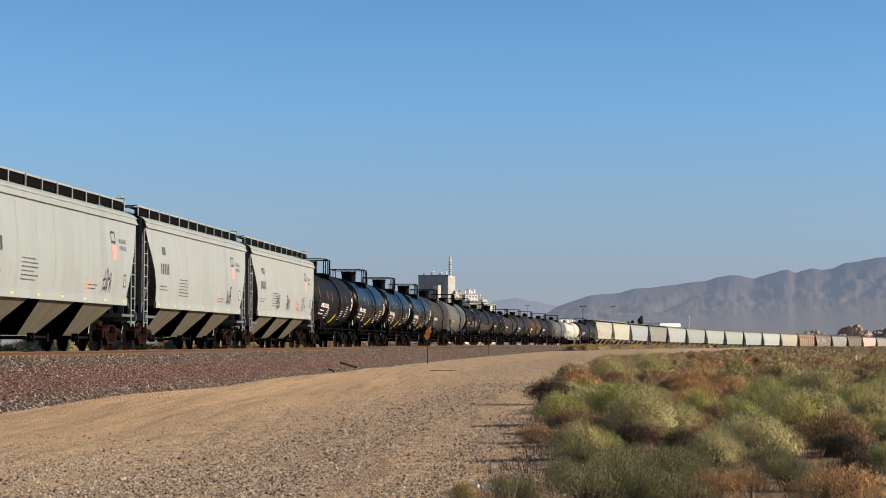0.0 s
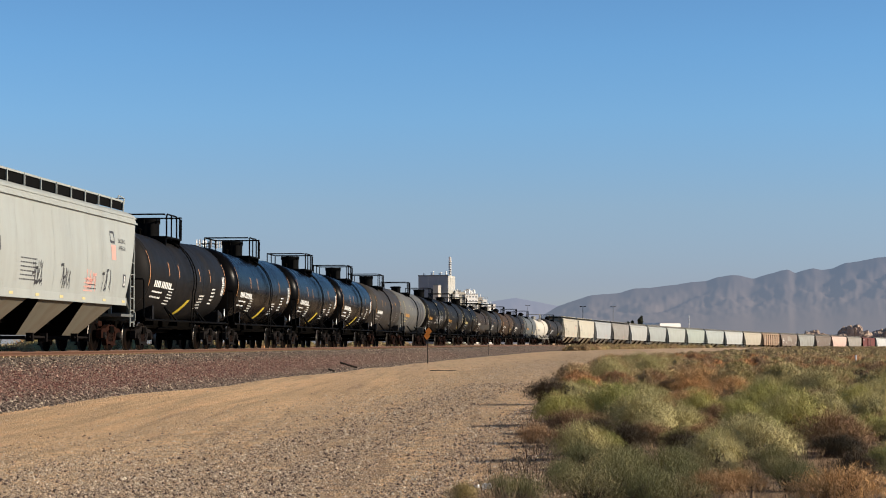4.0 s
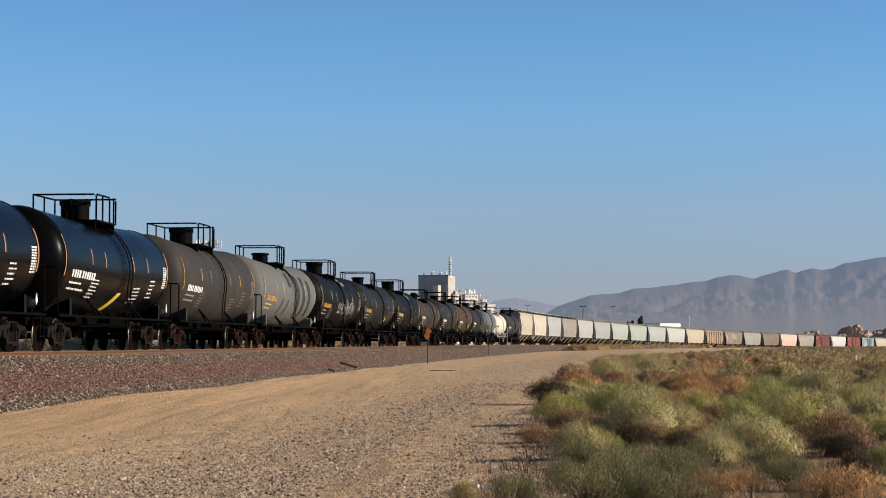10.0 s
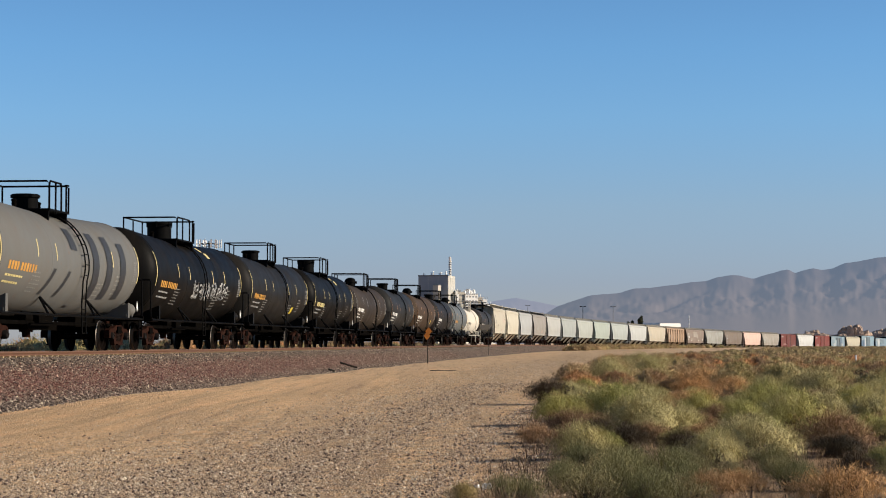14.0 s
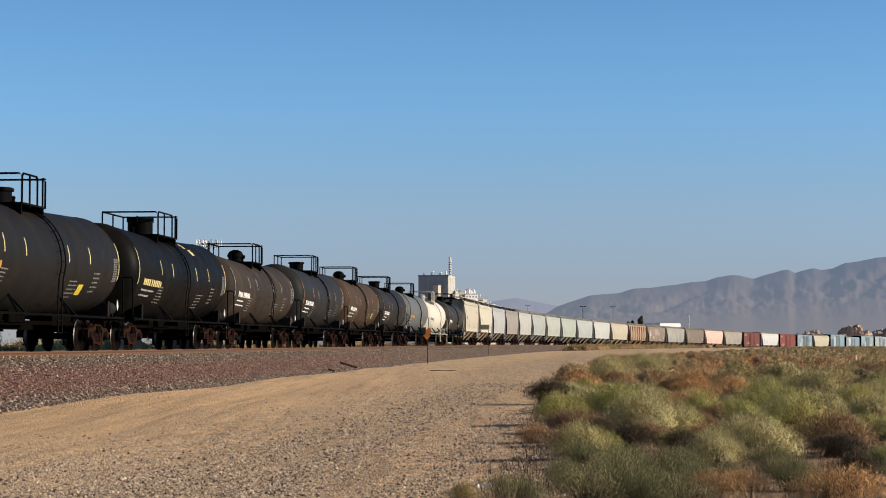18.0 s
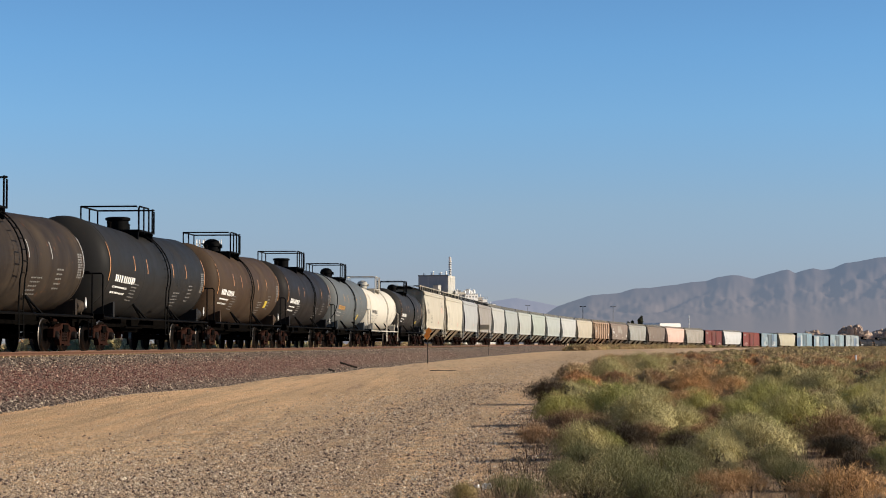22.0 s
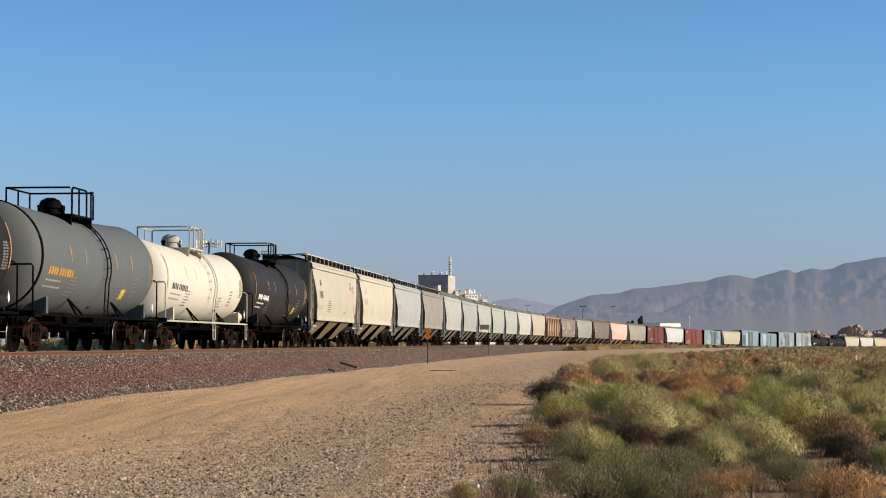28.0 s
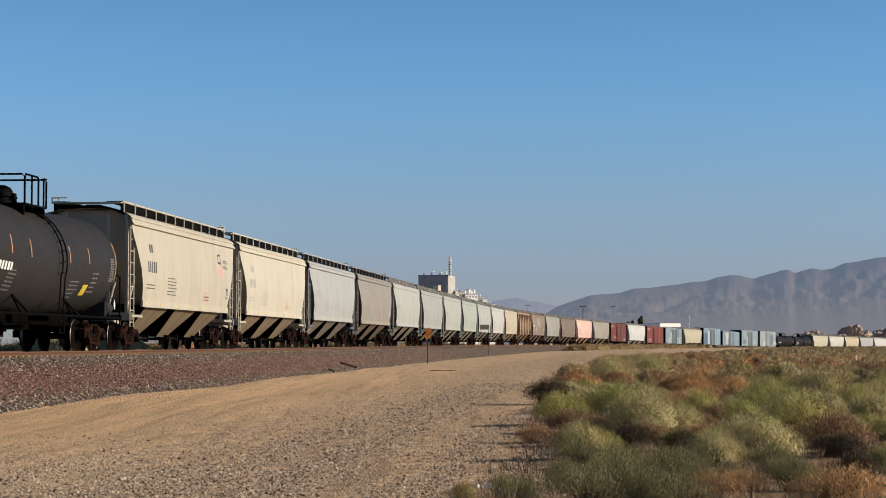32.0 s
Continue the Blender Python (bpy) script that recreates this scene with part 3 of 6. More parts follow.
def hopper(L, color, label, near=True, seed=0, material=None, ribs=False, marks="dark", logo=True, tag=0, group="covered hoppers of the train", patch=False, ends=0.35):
    """A three-bay covered hopper; its near side is -y."""
    L = round(L * 4) / 4
    mat = material or M_HOPPER
    car = thing("covered_hopper", label, "railcar", group)
    body = part("body", cached(("body", L), lambda: hopper_body(L), mat), None, car, color=color)
    h = L / 2
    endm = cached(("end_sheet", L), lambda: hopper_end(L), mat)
    shade = tuple(c * ends for c in color)          # body colour darkened to paint in the shade between the cars
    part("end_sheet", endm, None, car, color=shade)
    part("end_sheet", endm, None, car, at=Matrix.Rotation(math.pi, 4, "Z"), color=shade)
    silled = cached(("side_sill", L), lambda: Shape().box(-h + 1.9, h - 1.9, -1.535, -1.46, 1.40, 1.63), mat)
    for k in (0, math.pi):
        part("side_sill", silled, None, car, at=Matrix.Rotation(k, 4, "Z"), color=color)
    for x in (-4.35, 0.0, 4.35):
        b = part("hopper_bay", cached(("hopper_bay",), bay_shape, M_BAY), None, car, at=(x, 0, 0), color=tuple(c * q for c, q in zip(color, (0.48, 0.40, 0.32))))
        # cross sheets coloured near black for the shade between bays
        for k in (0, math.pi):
            part("slope_sheet", cached(("slope_sheet",), slope_sheet_shape, M_UNDER), None, b, "cross sheet coloured near black as shade", at=Matrix.Rotation(k, 4, "Z"))
        if near:
            part("outlet_gate", GATE, None, b)
    # added plate that darkens the open gaps between bays like shade
    part("floor_plate", cached(("floor_plate", L), lambda: Shape().box(-h + 3.0, h - 3.0, -1.44, 1.44, 1.43, 1.47), M_UNDER), None, car, "near-black plate added as shade between the bays")
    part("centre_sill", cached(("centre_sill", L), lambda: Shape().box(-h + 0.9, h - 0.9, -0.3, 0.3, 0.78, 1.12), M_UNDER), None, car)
    hatch = part("trough_hatch", cached(("trough_hatch", L), lambda: Shape().prism(
        [(-0.45, 4.44), (-0.42, 4.62), (-0.2, 4.68), (0.2, 4.68), (0.42, 4.62), (0.45, 4.44)], -h + 1.5, h - 1.5), M_GRATE if near else M_ROOF), None, car,
        "long roof hatch", at=Matrix.Rotation(math.pi / 2, 4, "Z"))
    board = cached(("running_board", L), lambda: Shape().box(-h + 0.75, h - 0.75, -1.12, -0.62, 4.70, 4.735).box(-h + 0.8, h - 0.8, -1.10, -1.06, 4.44, 4.70), M_GRATE if near else M_ROOF)
    for k in (0, math.pi):
        part("running_board", board, None, car, "grating roof walkway", at=Matrix.Rotation(k, 4, "Z"))
    if near:
        lip = cached(("board_lip", L), lambda: Shape().box(-h + 0.75, h - 0.75, -1.15, -1.12, 4.69, 4.745), mat)
        for k in (0, math.pi):
            part("board_lip", lip, None, car, "pale edge strip of the walkway", at=Matrix.Rotation(k, 4, "Z"), color=color)
        trim = cached(("eave_trim", L), lambda: Shape().box(-h + 0.62, h - 0.62, -1.545, -1.48, 3.99, 4.035).box(-h + 0.6, h - 0.6, -1.50, -1.44, 4.17, 4.205), mat)
        for k in (0, math.pi):
            part("eave_trim", trim, None, car, at=Matrix.Rotation(k, 4, "Z"), color=color)
    n = 12
    pmesh = cached(("bracket",), lambda: POSTMESH, mat)
    if near:
        for i in range(n):
            part("bracket", pmesh, None, car, at=(-h + 0.9 + (L - 1.8) * i / (n - 1), -1.13, 4.38), color=color)
    else:
        s = Shape()
        for i in range(n):
            x = -h + 0.9 + (L - 1.8) * i / (n - 1)
            s.box(x - 0.03, x + 0.03, -1.165, -1.13, 4.38, 4.74)
        part("bracket_row", cached(("bracket_row", L), lambda: s, mat), None, car, color=color)
    # ends: platform, corner posts, ladders
    plat = cached(("end_platform", L), lambda: Shape().box(h - 2.2, h - 0.62, -1.45, 1.45, 1.06, 1.14).box(h - 0.68, h - 0.60, -1.5, 1.5, 0.95, 1.2).box(
        h - 3.2, h - 1.4, -0.5, 0.5, 0.86, 1.1), mat)
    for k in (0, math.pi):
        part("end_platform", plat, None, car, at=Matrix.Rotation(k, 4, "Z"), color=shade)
    lad = cached(("ladder",), lambda: LADDER, mat)
    for x, y in ((h - 1.06, -1.44), (-h + 0.60, -1.44), (h - 1.06, 1.44), (-h + 0.60, 1.44)):
        part("ladder", lad, None, car, at=(x, y, 0), color=color)
    if near:
        post = cached(("corner_post",), lambda: Shape().box(-0.05, 0.05, -0.05, 0.05, 1.14, 4.35).tube([(0, 0, 1.3), (-1.3, 0, 2.6)], 0.03), mat)
        rail_ = cached(("roof_grab",), lambda: Shape().tube([(0.2, -1.1, 4.74), (0.2, -1.1, 4.84), (-0.5, -1.1, 4.88), (-0.62, -1.1, 4.74)], 0.02).tube([(0.2, -1.1, 4.84), (0.2, -0.6, 4.84), (0.2, -0.6, 4.70)], 0.02).box(
            -0.25, 0.22, -1.12, 1.12, 4.66, 4.70), mat)
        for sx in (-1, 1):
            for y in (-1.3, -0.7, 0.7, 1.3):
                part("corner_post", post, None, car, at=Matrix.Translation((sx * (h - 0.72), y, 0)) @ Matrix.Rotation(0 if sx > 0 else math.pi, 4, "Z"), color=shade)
            part("roof_grab", rail_, None, car, at=Matrix.Translation((sx * (h - 0.8), 0, 0)) @ Matrix.Rotation(0 if sx > 0 else math.pi, 4, "Z"), color=color)
        cylm = cached(("brake_cylinder",), lambda: Shape().cyl((0, -0.3, 1.35), (0.75, -0.3, 1.35), 0.16, 12).box(0.8, 1.5, -0.8, -0.35, 1.15, 1.5), M_UNDER)
        part("brake_cylinder", cylm, None, car, at=(-h + 1.0, 0, 0))
        seam = cached(("panel_seam",), lambda: side_patch(Shape(), -0.03, 0.03, 1.66, 3.96, 0, 0.003), mat)
        for i in range(1, 9):
            part("panel_seam", seam, None, car, at=(-h + 1.6 + (L - 3.2) * i / 9, 0, 0), color=color)
    if ribs:
        rib = cached(("side_rib",), lambda: Shape().prism([(-0.05, 1.4), (0.05, 1.4), (0.05, 4.1), (-0.05, 4.1)], -1.66, -1.45), mat)
        for i in range(8):
            part("side_rib", rib, None, car, at=(-h + 1.5 + (L - 3.0) * i / 7, 0, 0), color=tuple(c * 0.92 for c in color))
    couplers(car, h)
    bogie(car, h - 2.0, False, near), bogie(car, -h + 2.0, False, near)
    # markings on the road's side
    ink = M_DARKLET if marks == "dark" else (M_WHITE if marks == "white" else M_GREYLET)
    part("owner_mark", big_text(side_patch, Shape(), -h + 2.7, 3.46, 2 + seed % 2, 0.20, 0.27, 0.06, seed), ink, car, "large stencilled letters", sharp=0)
    part("car_number", big_text(side_patch, Shape(), -h + 2.4, 2.90, 5, 0.17, 0.36, 0.085, seed + 1), ink, car, "large stencilled figures", sharp=0)
    for k, (tx, tz, tw, tn) in enumerate(((-h + 2.3, 2.15, 1.3, 2), (-h + 5.2, 2.45, 1.5, 6), (h - 6.4, 1.95, 1.1, 2))):
        part("data_lettering", text_rows(side_patch, Shape(), tx, tz, tw, tn, 0.045, 0.11, seed=seed + 2 + k), ink, car, "rows of small stencilled data", sharp=0)
    if logo:
        s = Shape()
        side_patch(s, h - 3.9, h - 3.4, 3.55, 3.62), side_patch(s, h - 3.9, h - 3.84, 3.3, 3.6), side_patch(s, h - 3.46, h - 3.4, 3.3, 3.6)
        side_patch(s, h - 3.9, h - 3.4, 3.25, 3.33)
        part("emblem", s, ink, car, "dark outlined emblem", sharp=0)
        if marks == "dark":
            for k, word in enumerate(("BUILDING", "AMERICA")):
                zz = 3.30 - 0.22 * k
                part("slogan_word", lettering(word, 0.19, ink), None, car, "dark stencilled word " + word,
                     at=Matrix.Translation((h - 3.0, -side_y(zz) - 0.012, zz)) @ Matrix.Rotation(math.pi / 2 - math.atan((side_y(zz) - side_y(zz + 0.2)) / 0.2), 4, "X"))
        if marks == "dark":
            part("emblem_flag", side_patch(Shape(), h - 3.85, h - 3.35, 2.75, 3.2), M_REDLET, car, "faded pink patch", sharp=0)
    s = Shape()
    side_patch(s, h - 2.5, h - 2.2, 1.95, 2.35)
    part("marking_panel", s, ink, car, "black panel", sharp=0)
    part("marking_figure", side_patch(side_patch(Shape(), h - 2.4, h - 2.32, 2.02, 2.3, 0, 0.009), h - 2.42, h - 2.28, 2.0, 2.08, 0, 0.009), M_WHITE, car, sharp=0)
    if near:
        refl = cached(("reflector",), lambda: Shape().box(-0.16, 0.16, -1.542, -1.53, 1.48, 1.55), M_PALEYEL)
        for i in range(7):
            part("reflector", refl, None, car, "pale yellow reflector", at=(-h + 2.3 + (L - 4.6) * i / 6, 0, 0))
        part("warning_lettering", text_rows(side_patch, Shape(), 2.2, 2.1, 1.0, 4, 0.05, 0.11, seed=seed + 6), M_REDLET, car, "faded red lettering", sharp=0)
    if patch:
        part("paint_patch", side_patch(side_patch(Shape(), -1.8, 1.2, 2.7, 3.9), 1.2, 2.2, 2.5, 3.3), M_RUSTY, car, "whitish repainted patch", sharp=0, color=(0.30, 0.27, 0.23))
    if tag:
        for k in range(tag):
            tag_ink, say = (M_REDLET, "faded red") if k == 1 else (M_DARKLET, "dark")
            part("graffiti", graffiti(side_patch, Shape(), h - 4.9 - (2.6 * k - 0.9 * (k > 0)), 1.78, 0.95, 0.66, seed + k), tag_ink, car, say + " spray-paint scribble", sharp=0)
    return car


# ---------------------------------------------------------------- tank car
TR, TZ = 1.50, 2.46


def tank_lift(x):
    """The tanks fall a little from both ends to the middle, to drain."""
    return 0.14 * abs(x) / 7.0


def tank_patch(r):
    mid = TZ + r - TR

    def fn(s, x0, x1, z0, z1, out=0.006):
        n = max(2, int(abs(z1 - z0) / 0.15) + 2)
        v = []
        for i in range(n):
            z = min(max(z0 + (z1 - z0) * i / (n - 1) - mid, -r * 0.99), r * 0.99)
            y = -math.sqrt(r * r - z * z)
            k = (r + out) / r
            v += [(x0, y * k, mid + z * k + tank_lift(x0)), (x1, y * k, mid + z * k + tank_lift(x1))]
        return s.add(v, [(2 * i, 2 * i + 1, 2 * i + 3, 2 * i + 2) for i in range(n - 1)])
    return fn


def tank_shell(L, r):
    a_ = L / 2 - 0.62
    hd = 0.72
    prof = []
    for i in range(9):
        t = math.pi / 2 * i / 8
        prof.append((-a_ + hd - hd * math.cos(t), max(0.02, r * math.sin(t))))
    prof += [(-a_ + hd + 0.05, r), (-a_ + hd + 0.06, r + 0.012), (-a_ + hd + 0.12, r + 0.012), (-a_ + hd + 0.13, r), (-a_ + hd + 0.16, r)]
    seam = (a_ - hd) * 0.36
    half = [(-x, r) for x in np.arange(0.5, a_ - hd - 0.2, 0.5) if abs(x - seam) > 0.2]
    half += [(-seam - 0.055, r), (-seam - 0.045, r), (-seam - 0.03, r + 0.004), (-seam + 0.03, r + 0.004), (-seam + 0.045, r), (-seam + 0.055, r)]
    prof += sorted(half)
    prof += [(0.0, r)] + [(-x, rr) for x, rr in reversed(prof)]
    s = Shape().lathe(prof, 48, "x", (0, 0, TZ))
    s.v = [(x, y, z + tank_lift(x)) for x, y, z in s.v]
    return s


def dome_shape(kind):
    s = Shape()
    z = TZ + TR
    if kind == "drum":
        s.lathe([(z - 0.12, 0.44), (z + 0.60, 0.44), (z + 0.62, 0.47), (z + 0.68, 0.47), (z + 0.70, 0.42)], 20, "z", (0, 0, 0))
        for t in np.linspace(0, 6.28, 7)[:-1]:
            s.cyl((0.46 * math.cos(t), 0.46 * math.sin(t), z + 0.52), (0.46 * math.cos(t), 0.46 * math.sin(t), z + 0.72), 0.03, 6)
    elif kind == "round":
        s.lathe([(z - 0.1, 0.30), (z + 0.25, 0.30), (z + 0.27, 0.36), (z + 0.34, 0.36), (z + 0.50, 0.28), (z + 0.58, 0.12)], 18, "z")
        s.box(-0.1, 0.1, -0.42, -0.3, z + 0.2, z + 0.35)
    else:
        s.lathe([(z - 0.1, 0.36), (z + 0.38, 0.36), (z + 0.40, 0.42), (z + 0.47, 0.42), (z + 0.50, 0.36)], 18, "z")
    return s


def valve_shape():
    z = TZ + TR
    return Shape().cyl((0, 0, z - 0.1), (0, 0, z + 0.26), 0.07, 8).cyl((-0.1, 0, z + 0.18), (0.1, 0, z + 0.18), 0.05, 8).lathe([(z + 0.26, 0.09), (z + 0.30, 0.09), (z + 0.33, 0.04)], 8, "z")


def saddle_shape():
    s = Shape()
    for y0, y1 in ((-1.35, 1.35),):
        s.box(-0.12, 0.12, y0, y1, 0.98, 1.14)
    for sg in (-1, 1):
        s.ring([[(x, sg * 1.34, 1.02), (x, sg * 1.40, 1.02), (x, sg * 1.40, 1.9), (x, sg * 1.34, 1.9)] if i else
                [(x, sg * 0.6, 1.02), (x, sg * 1.40, 1.02), (x, sg * 1.40, 1.5), (x, sg * 0.9, 1.3)] for i, x in ((0, -0.1), (0, 0.1))])
    return s


def tank_car(L, color, label, seed=0, material=None, dome="drum", rail=M_BLACK, stripe=False, strips=M_ORANGE, ink=M_WHITE, near=True, band=False,
             bars=False, placard=None, tag=False, grey=False, group="tank cars of the train", name_ink=None, top_mark=False, shift=0.0, r=TR, deck=1.14):
    L = round(L * 4) / 4
    mat = material or M_TANK
    car = thing("tank_car", label, "railcar", group)
    h = L / 2
    part("tank_shell", cached(("tank_shell", L, r), lambda: tank_shell(L, r), mat), None, car, color=color, at=(0, 0, r - TR))
    fn = tank_patch(r)
    dz = 2 * (r - TR)          # slimmer tanks rest on the same frame, so their fittings sit lower
    if band:          # where the jacket ends, short of the bare head
        x0 = 1.26 - h
        ring = Shape().lathe([(x0, r - 0.01), (x0, r + 0.016), (x0 + 0.13, r + 0.016), (x0 + 0.13, r - 0.01)], 48, "x", (0, 0, TZ + tank_lift(x0)))
        part("end_band", ring, M_BLACK, car, "black band round the tank's end", at=(0, 0, r - TR))
    d = part("manway_dome", cached(("manway_dome", dome), lambda: dome_shape(dome), mat if rail is not M_BLACK else M_BLACK), None, car,
             color=tuple(c * 0.7 for c in color), at=(shift, 0, dz))
    for x, y in ((0.75, -0.15), (0.75, 0.2), (-0.72, 0.1), (0.95, 0.0)):
        part("valve", cached(("valve",), valve_shape, M_UNDER), None, d, at=(x, y, 0))
    part("end_reservoir", cached(("end_reservoir",), lambda: Shape().lathe([(-0.42, 0.06), (-0.40, 0.16), (-0.34, 0.20), (0.34, 0.20), (0.40, 0.16), (0.42, 0.06)], 16, "x").box(-0.3, -0.22, -0.12, 0.12, -0.24, -0.1).box(
        0.22, 0.3, -0.12, 0.12, -0.24, -0.1), mat), None, car, "small round air tank on the end platform", at=(h - 1.12, -1.08, 1.30), color=color)
    z = TZ + TR
    e_ = deck
    plat = cached(("walk_platform", e_), lambda: Shape().box(-e_ - 0.03, e_ + 0.03, -1.0, 1.0, z - 0.02, z + 0.03), rail)
    brk = cached(("platform_bracket",), lambda: Shape().box(-0.05, 0.05, -0.95, 0.95, z - 0.3, z - 0.02), rail)
    for x in (-e_ + 0.07, e_ - 0.07):
        part("platform_bracket", brk, None, car, at=(x + shift, 0, dz))
    part("walk_platform", plat, None, car, "grating platform on top of the tank", at=(shift, 0, dz))
    t = z + 0.80
    gate = e_ - 0.72          # the opening at the ladder's head
    for y in (-0.98, 0.98):
        bar = cached(("handrail", y, e_), lambda: Shape().tube([(-e_, y, z), (-e_, y, t - 0.12), (-e_ + 0.1, y, t), (gate - 0.07, y, t), (gate, y, t - 0.1), (gate, y, z)], 0.03)
                     if y < 0 else Shape().tube([(-e_, y, t), (e_, y, t)], 0.03), rail)
        part("handrail", bar, None, car, at=(shift, 0, dz))
    for x in (-e_, e_):
        bar = cached(("end_rail", x), lambda: Shape().tube([(x, -0.98, z), (x, -0.98, t - 0.06), (x, -0.9, t), (x, 0.98, t)], 0.03), rail)
        part("end_rail", bar, None, car, at=(shift, 0, dz))
    pm = cached(("rail_post",), lambda: Shape().tube([(0, 0, z - 0.1), (0, 0, t)], 0.028), rail)
    for x, y in ((-e_, 0.98), (e_, 0.98), (0, 0.98), (e_ - 0.24, -0.98), (-0.35 * e_, -0.98)):
        part("rail_post", pm, None, car, at=(x + shift, y, dz))
    part("ladder_hoop", cached(("ladder_hoop", e_), lambda: Shape().tube([(e_ - 0.24, -0.98, t), (e_, -0.98, t)], 0.03), rail), None, car, at=(shift, 0, dz))

    # side ladder that follows the shell
    def ladder():
        s = Shape()
        for x in (0.58, 0.98):
            pts = [(x, -(TR + 0.10) * math.sin(q), TZ + (TR + 0.10) * math.cos(q)) for q in np.linspace(0.55, 1.85, 12)]
            s.tube(pts + [(x, -1.5, 1.3), (x, -1.52, 0.5)], 0.022)
        for q in np.linspace(0.62, 1.75, 7):
            s.tube([(0.58, -(TR + 0.1) * math.sin(q), TZ + (TR + 0.1) * math.cos(q)), (0.98, -(TR + 0.1) * math.sin(q), TZ + (TR + 0.1) * math.cos(q))], 0.018, 4)
        for zz in (1.5, 1.2, 0.85, 0.52):
            s.tube([(0.58, -1.5, zz), (0.98, -1.5, zz)], 0.018, 4)
        return s
    part("side_ladder", cached(("side_ladder",), ladder, rail), None, car, at=(shift, 0, 0.6 * dz))
    for sg in (-1, 1):
        part("side_handrail", cached(("side_handrail", L, sg), lambda: Shape().tube([(-h + 0.7, sg * 1.48, 1.0), (h - 0.7, sg * 1.48, 1.0)], 0.035), rail), None, car)
    for x in (h - 2.1, -h + 2.1):
        part("saddle", cached(("saddle",), saddle_shape, mat), None, car, at=(x, 0, 0), color=tuple(c * 0.8 for c in color))
    for k in (0, math.pi):
        m = Matrix.Rotation(k, 4, "Z")
        part("stub_sill", cached(("stub_sill", L), lambda: Shape().box(h - 4.2, h - 0.55, -0.28, 0.28, 0.74, 1.12).box(h - 1.5, h - 0.6, -1.4, 1.4, 1.0, 1.06).box(
            h - 0.66, h - 0.58, -1.5, 1.5, 0.95, 1.1), M_UNDER), None, car, at=m)
        part("end_handrail", cached(("end_handrail", L), lambda: Shape().tube([(h - 0.62, -1.45, 1.0), (h - 0.62, -1.45, 2.25), (h - 0.72, -1.38, 2.32), (h - 0.72, 1.38, 2.32),
             (h - 0.62, 1.45, 2.25), (h - 0.62, 1.45, 1.0)], 0.026).tube([(h - 0.62, -1.45, 0.35), (h - 0.62, -1.45, 1.0)], 0.02).tube(
             [(h - 0.98, -1.45, 0.35), (h - 0.98, -1.45, 1.0)], 0.02).tube([(h - 0.62, -1.45, 0.42), (h - 0.98, -1.45, 0.42)], 0.02), rail), None, car, at=m)
    part("bottom_outlet", cached(("bottom_outlet",), lambda: Shape().cyl((0, 0, 1.15), (0, 0, 0.55), 0.2, 12).cyl((0, 0, 0.55), (0, 0, 0.4), 0.12, 10).box(
        -0.5, 0.5, -0.12, 0.12, 0.7, 0.85), M_TRUCK), None, car)
    part("brake_cylinder", cached(("tank_brake_cylinder",), lambda: Shape().cyl((-2.2, -0.5, 0.95), (-1.5, -0.5, 0.95), 0.17, 12), M_UNDER), None, car)
    part("brake_valve", cached(("brake_valve",), lambda: Shape().box(-1.4, -0.9, -0.8, -0.2, 0.8, 1.1), M_UNDER), None, car)
    part("train_line", cached(("train_line", L), lambda: Shape().tube([(-h + 1.2, -0.62, 0.80), (h - 1.2, -0.62, 0.80)], 0.06).box(-h + 3.2, h - 3.2, 0.3, 0.42, 0.62, 0.80), M_UNDER), None, car, "dark brake pipe under the tank")
    part("brake_rod", cached(("brake_rod",), lambda: Shape().tube([(-2.6, -0.9, 0.75), (-0.4, -0.9, 0.75)], 0.04), M_UNDER), None, car)
    part("air_reservoir", cached(("air_reservoir",), lambda: Shape().cyl((1.6, 0.2, 0.9), (2.6, 0.2, 0.9), 0.2, 12), M_UNDER), None, car)
    part("skid_plate", cached(("skid_plate",), lambda: Shape().prism([(-1.6, 1.05), (-0.9, 0.62), (0.9, 0.62), (1.6, 1.05)], -0.35, 0.35), M_UNDER), None, car)
    for x in (-2.4, 2.3):
        part("shell_bracket", cached(("shell_bracket",), lambda: Shape().tube([(-0.35, -1.48, 1.0), (0, -1.1, 1.5)], 0.035).tube([(0.35, -1.48, 1.0), (0, -1.1, 1.5)], 0.035), M_BLACK), None, car, at=(x, 0, 0))
    couplers(car, h)
    bogie(car, h - 2.1, grey, near), bogie(car, -h + 2.1, grey, near)
    # markings
    c = h - 1.3
    for i, x in enumerate((-c, -c * 0.55, -c * 0.30, c * 0.25, c * 0.55, c)):
        z0, z1 = (2.0, 3.15) if abs(x) == c else (2.45, 2.92)
        part("reflector_strip", fn(Shape(), x - 0.035, x + 0.035, z0, z1), strips, car, "upright reflective strip", sharp=0)
    rg_ = random.Random(seed)
    for i in range(10):
        x = -c + 0.75 + 0.235 * i + (0.09 if i > 3 else 0)
        part("name_figure", fn(Shape(), x, x + 0.17 * rg_.uniform(0.72, 1.0), 2.01, 2.22), name_ink or ink, car, "stencilled bar of the car's name", sharp=0)
    for i in range(2):
        part("load_line", text_rows(fn, Shape(), -c + 0.7, 1.88 - 0.17 * i, 1.7, 1, 0.07, 0.17, seed=seed + i), ink, car, sharp=0)
    if not stripe:
        ink = M_FAINT
    part("spec_lettering", text_rows(fn, Shape(), -c + 2.9, 2.05, 0.8, 6, 0.045, 0.10, seed=seed + 1), ink, car, sharp=0)
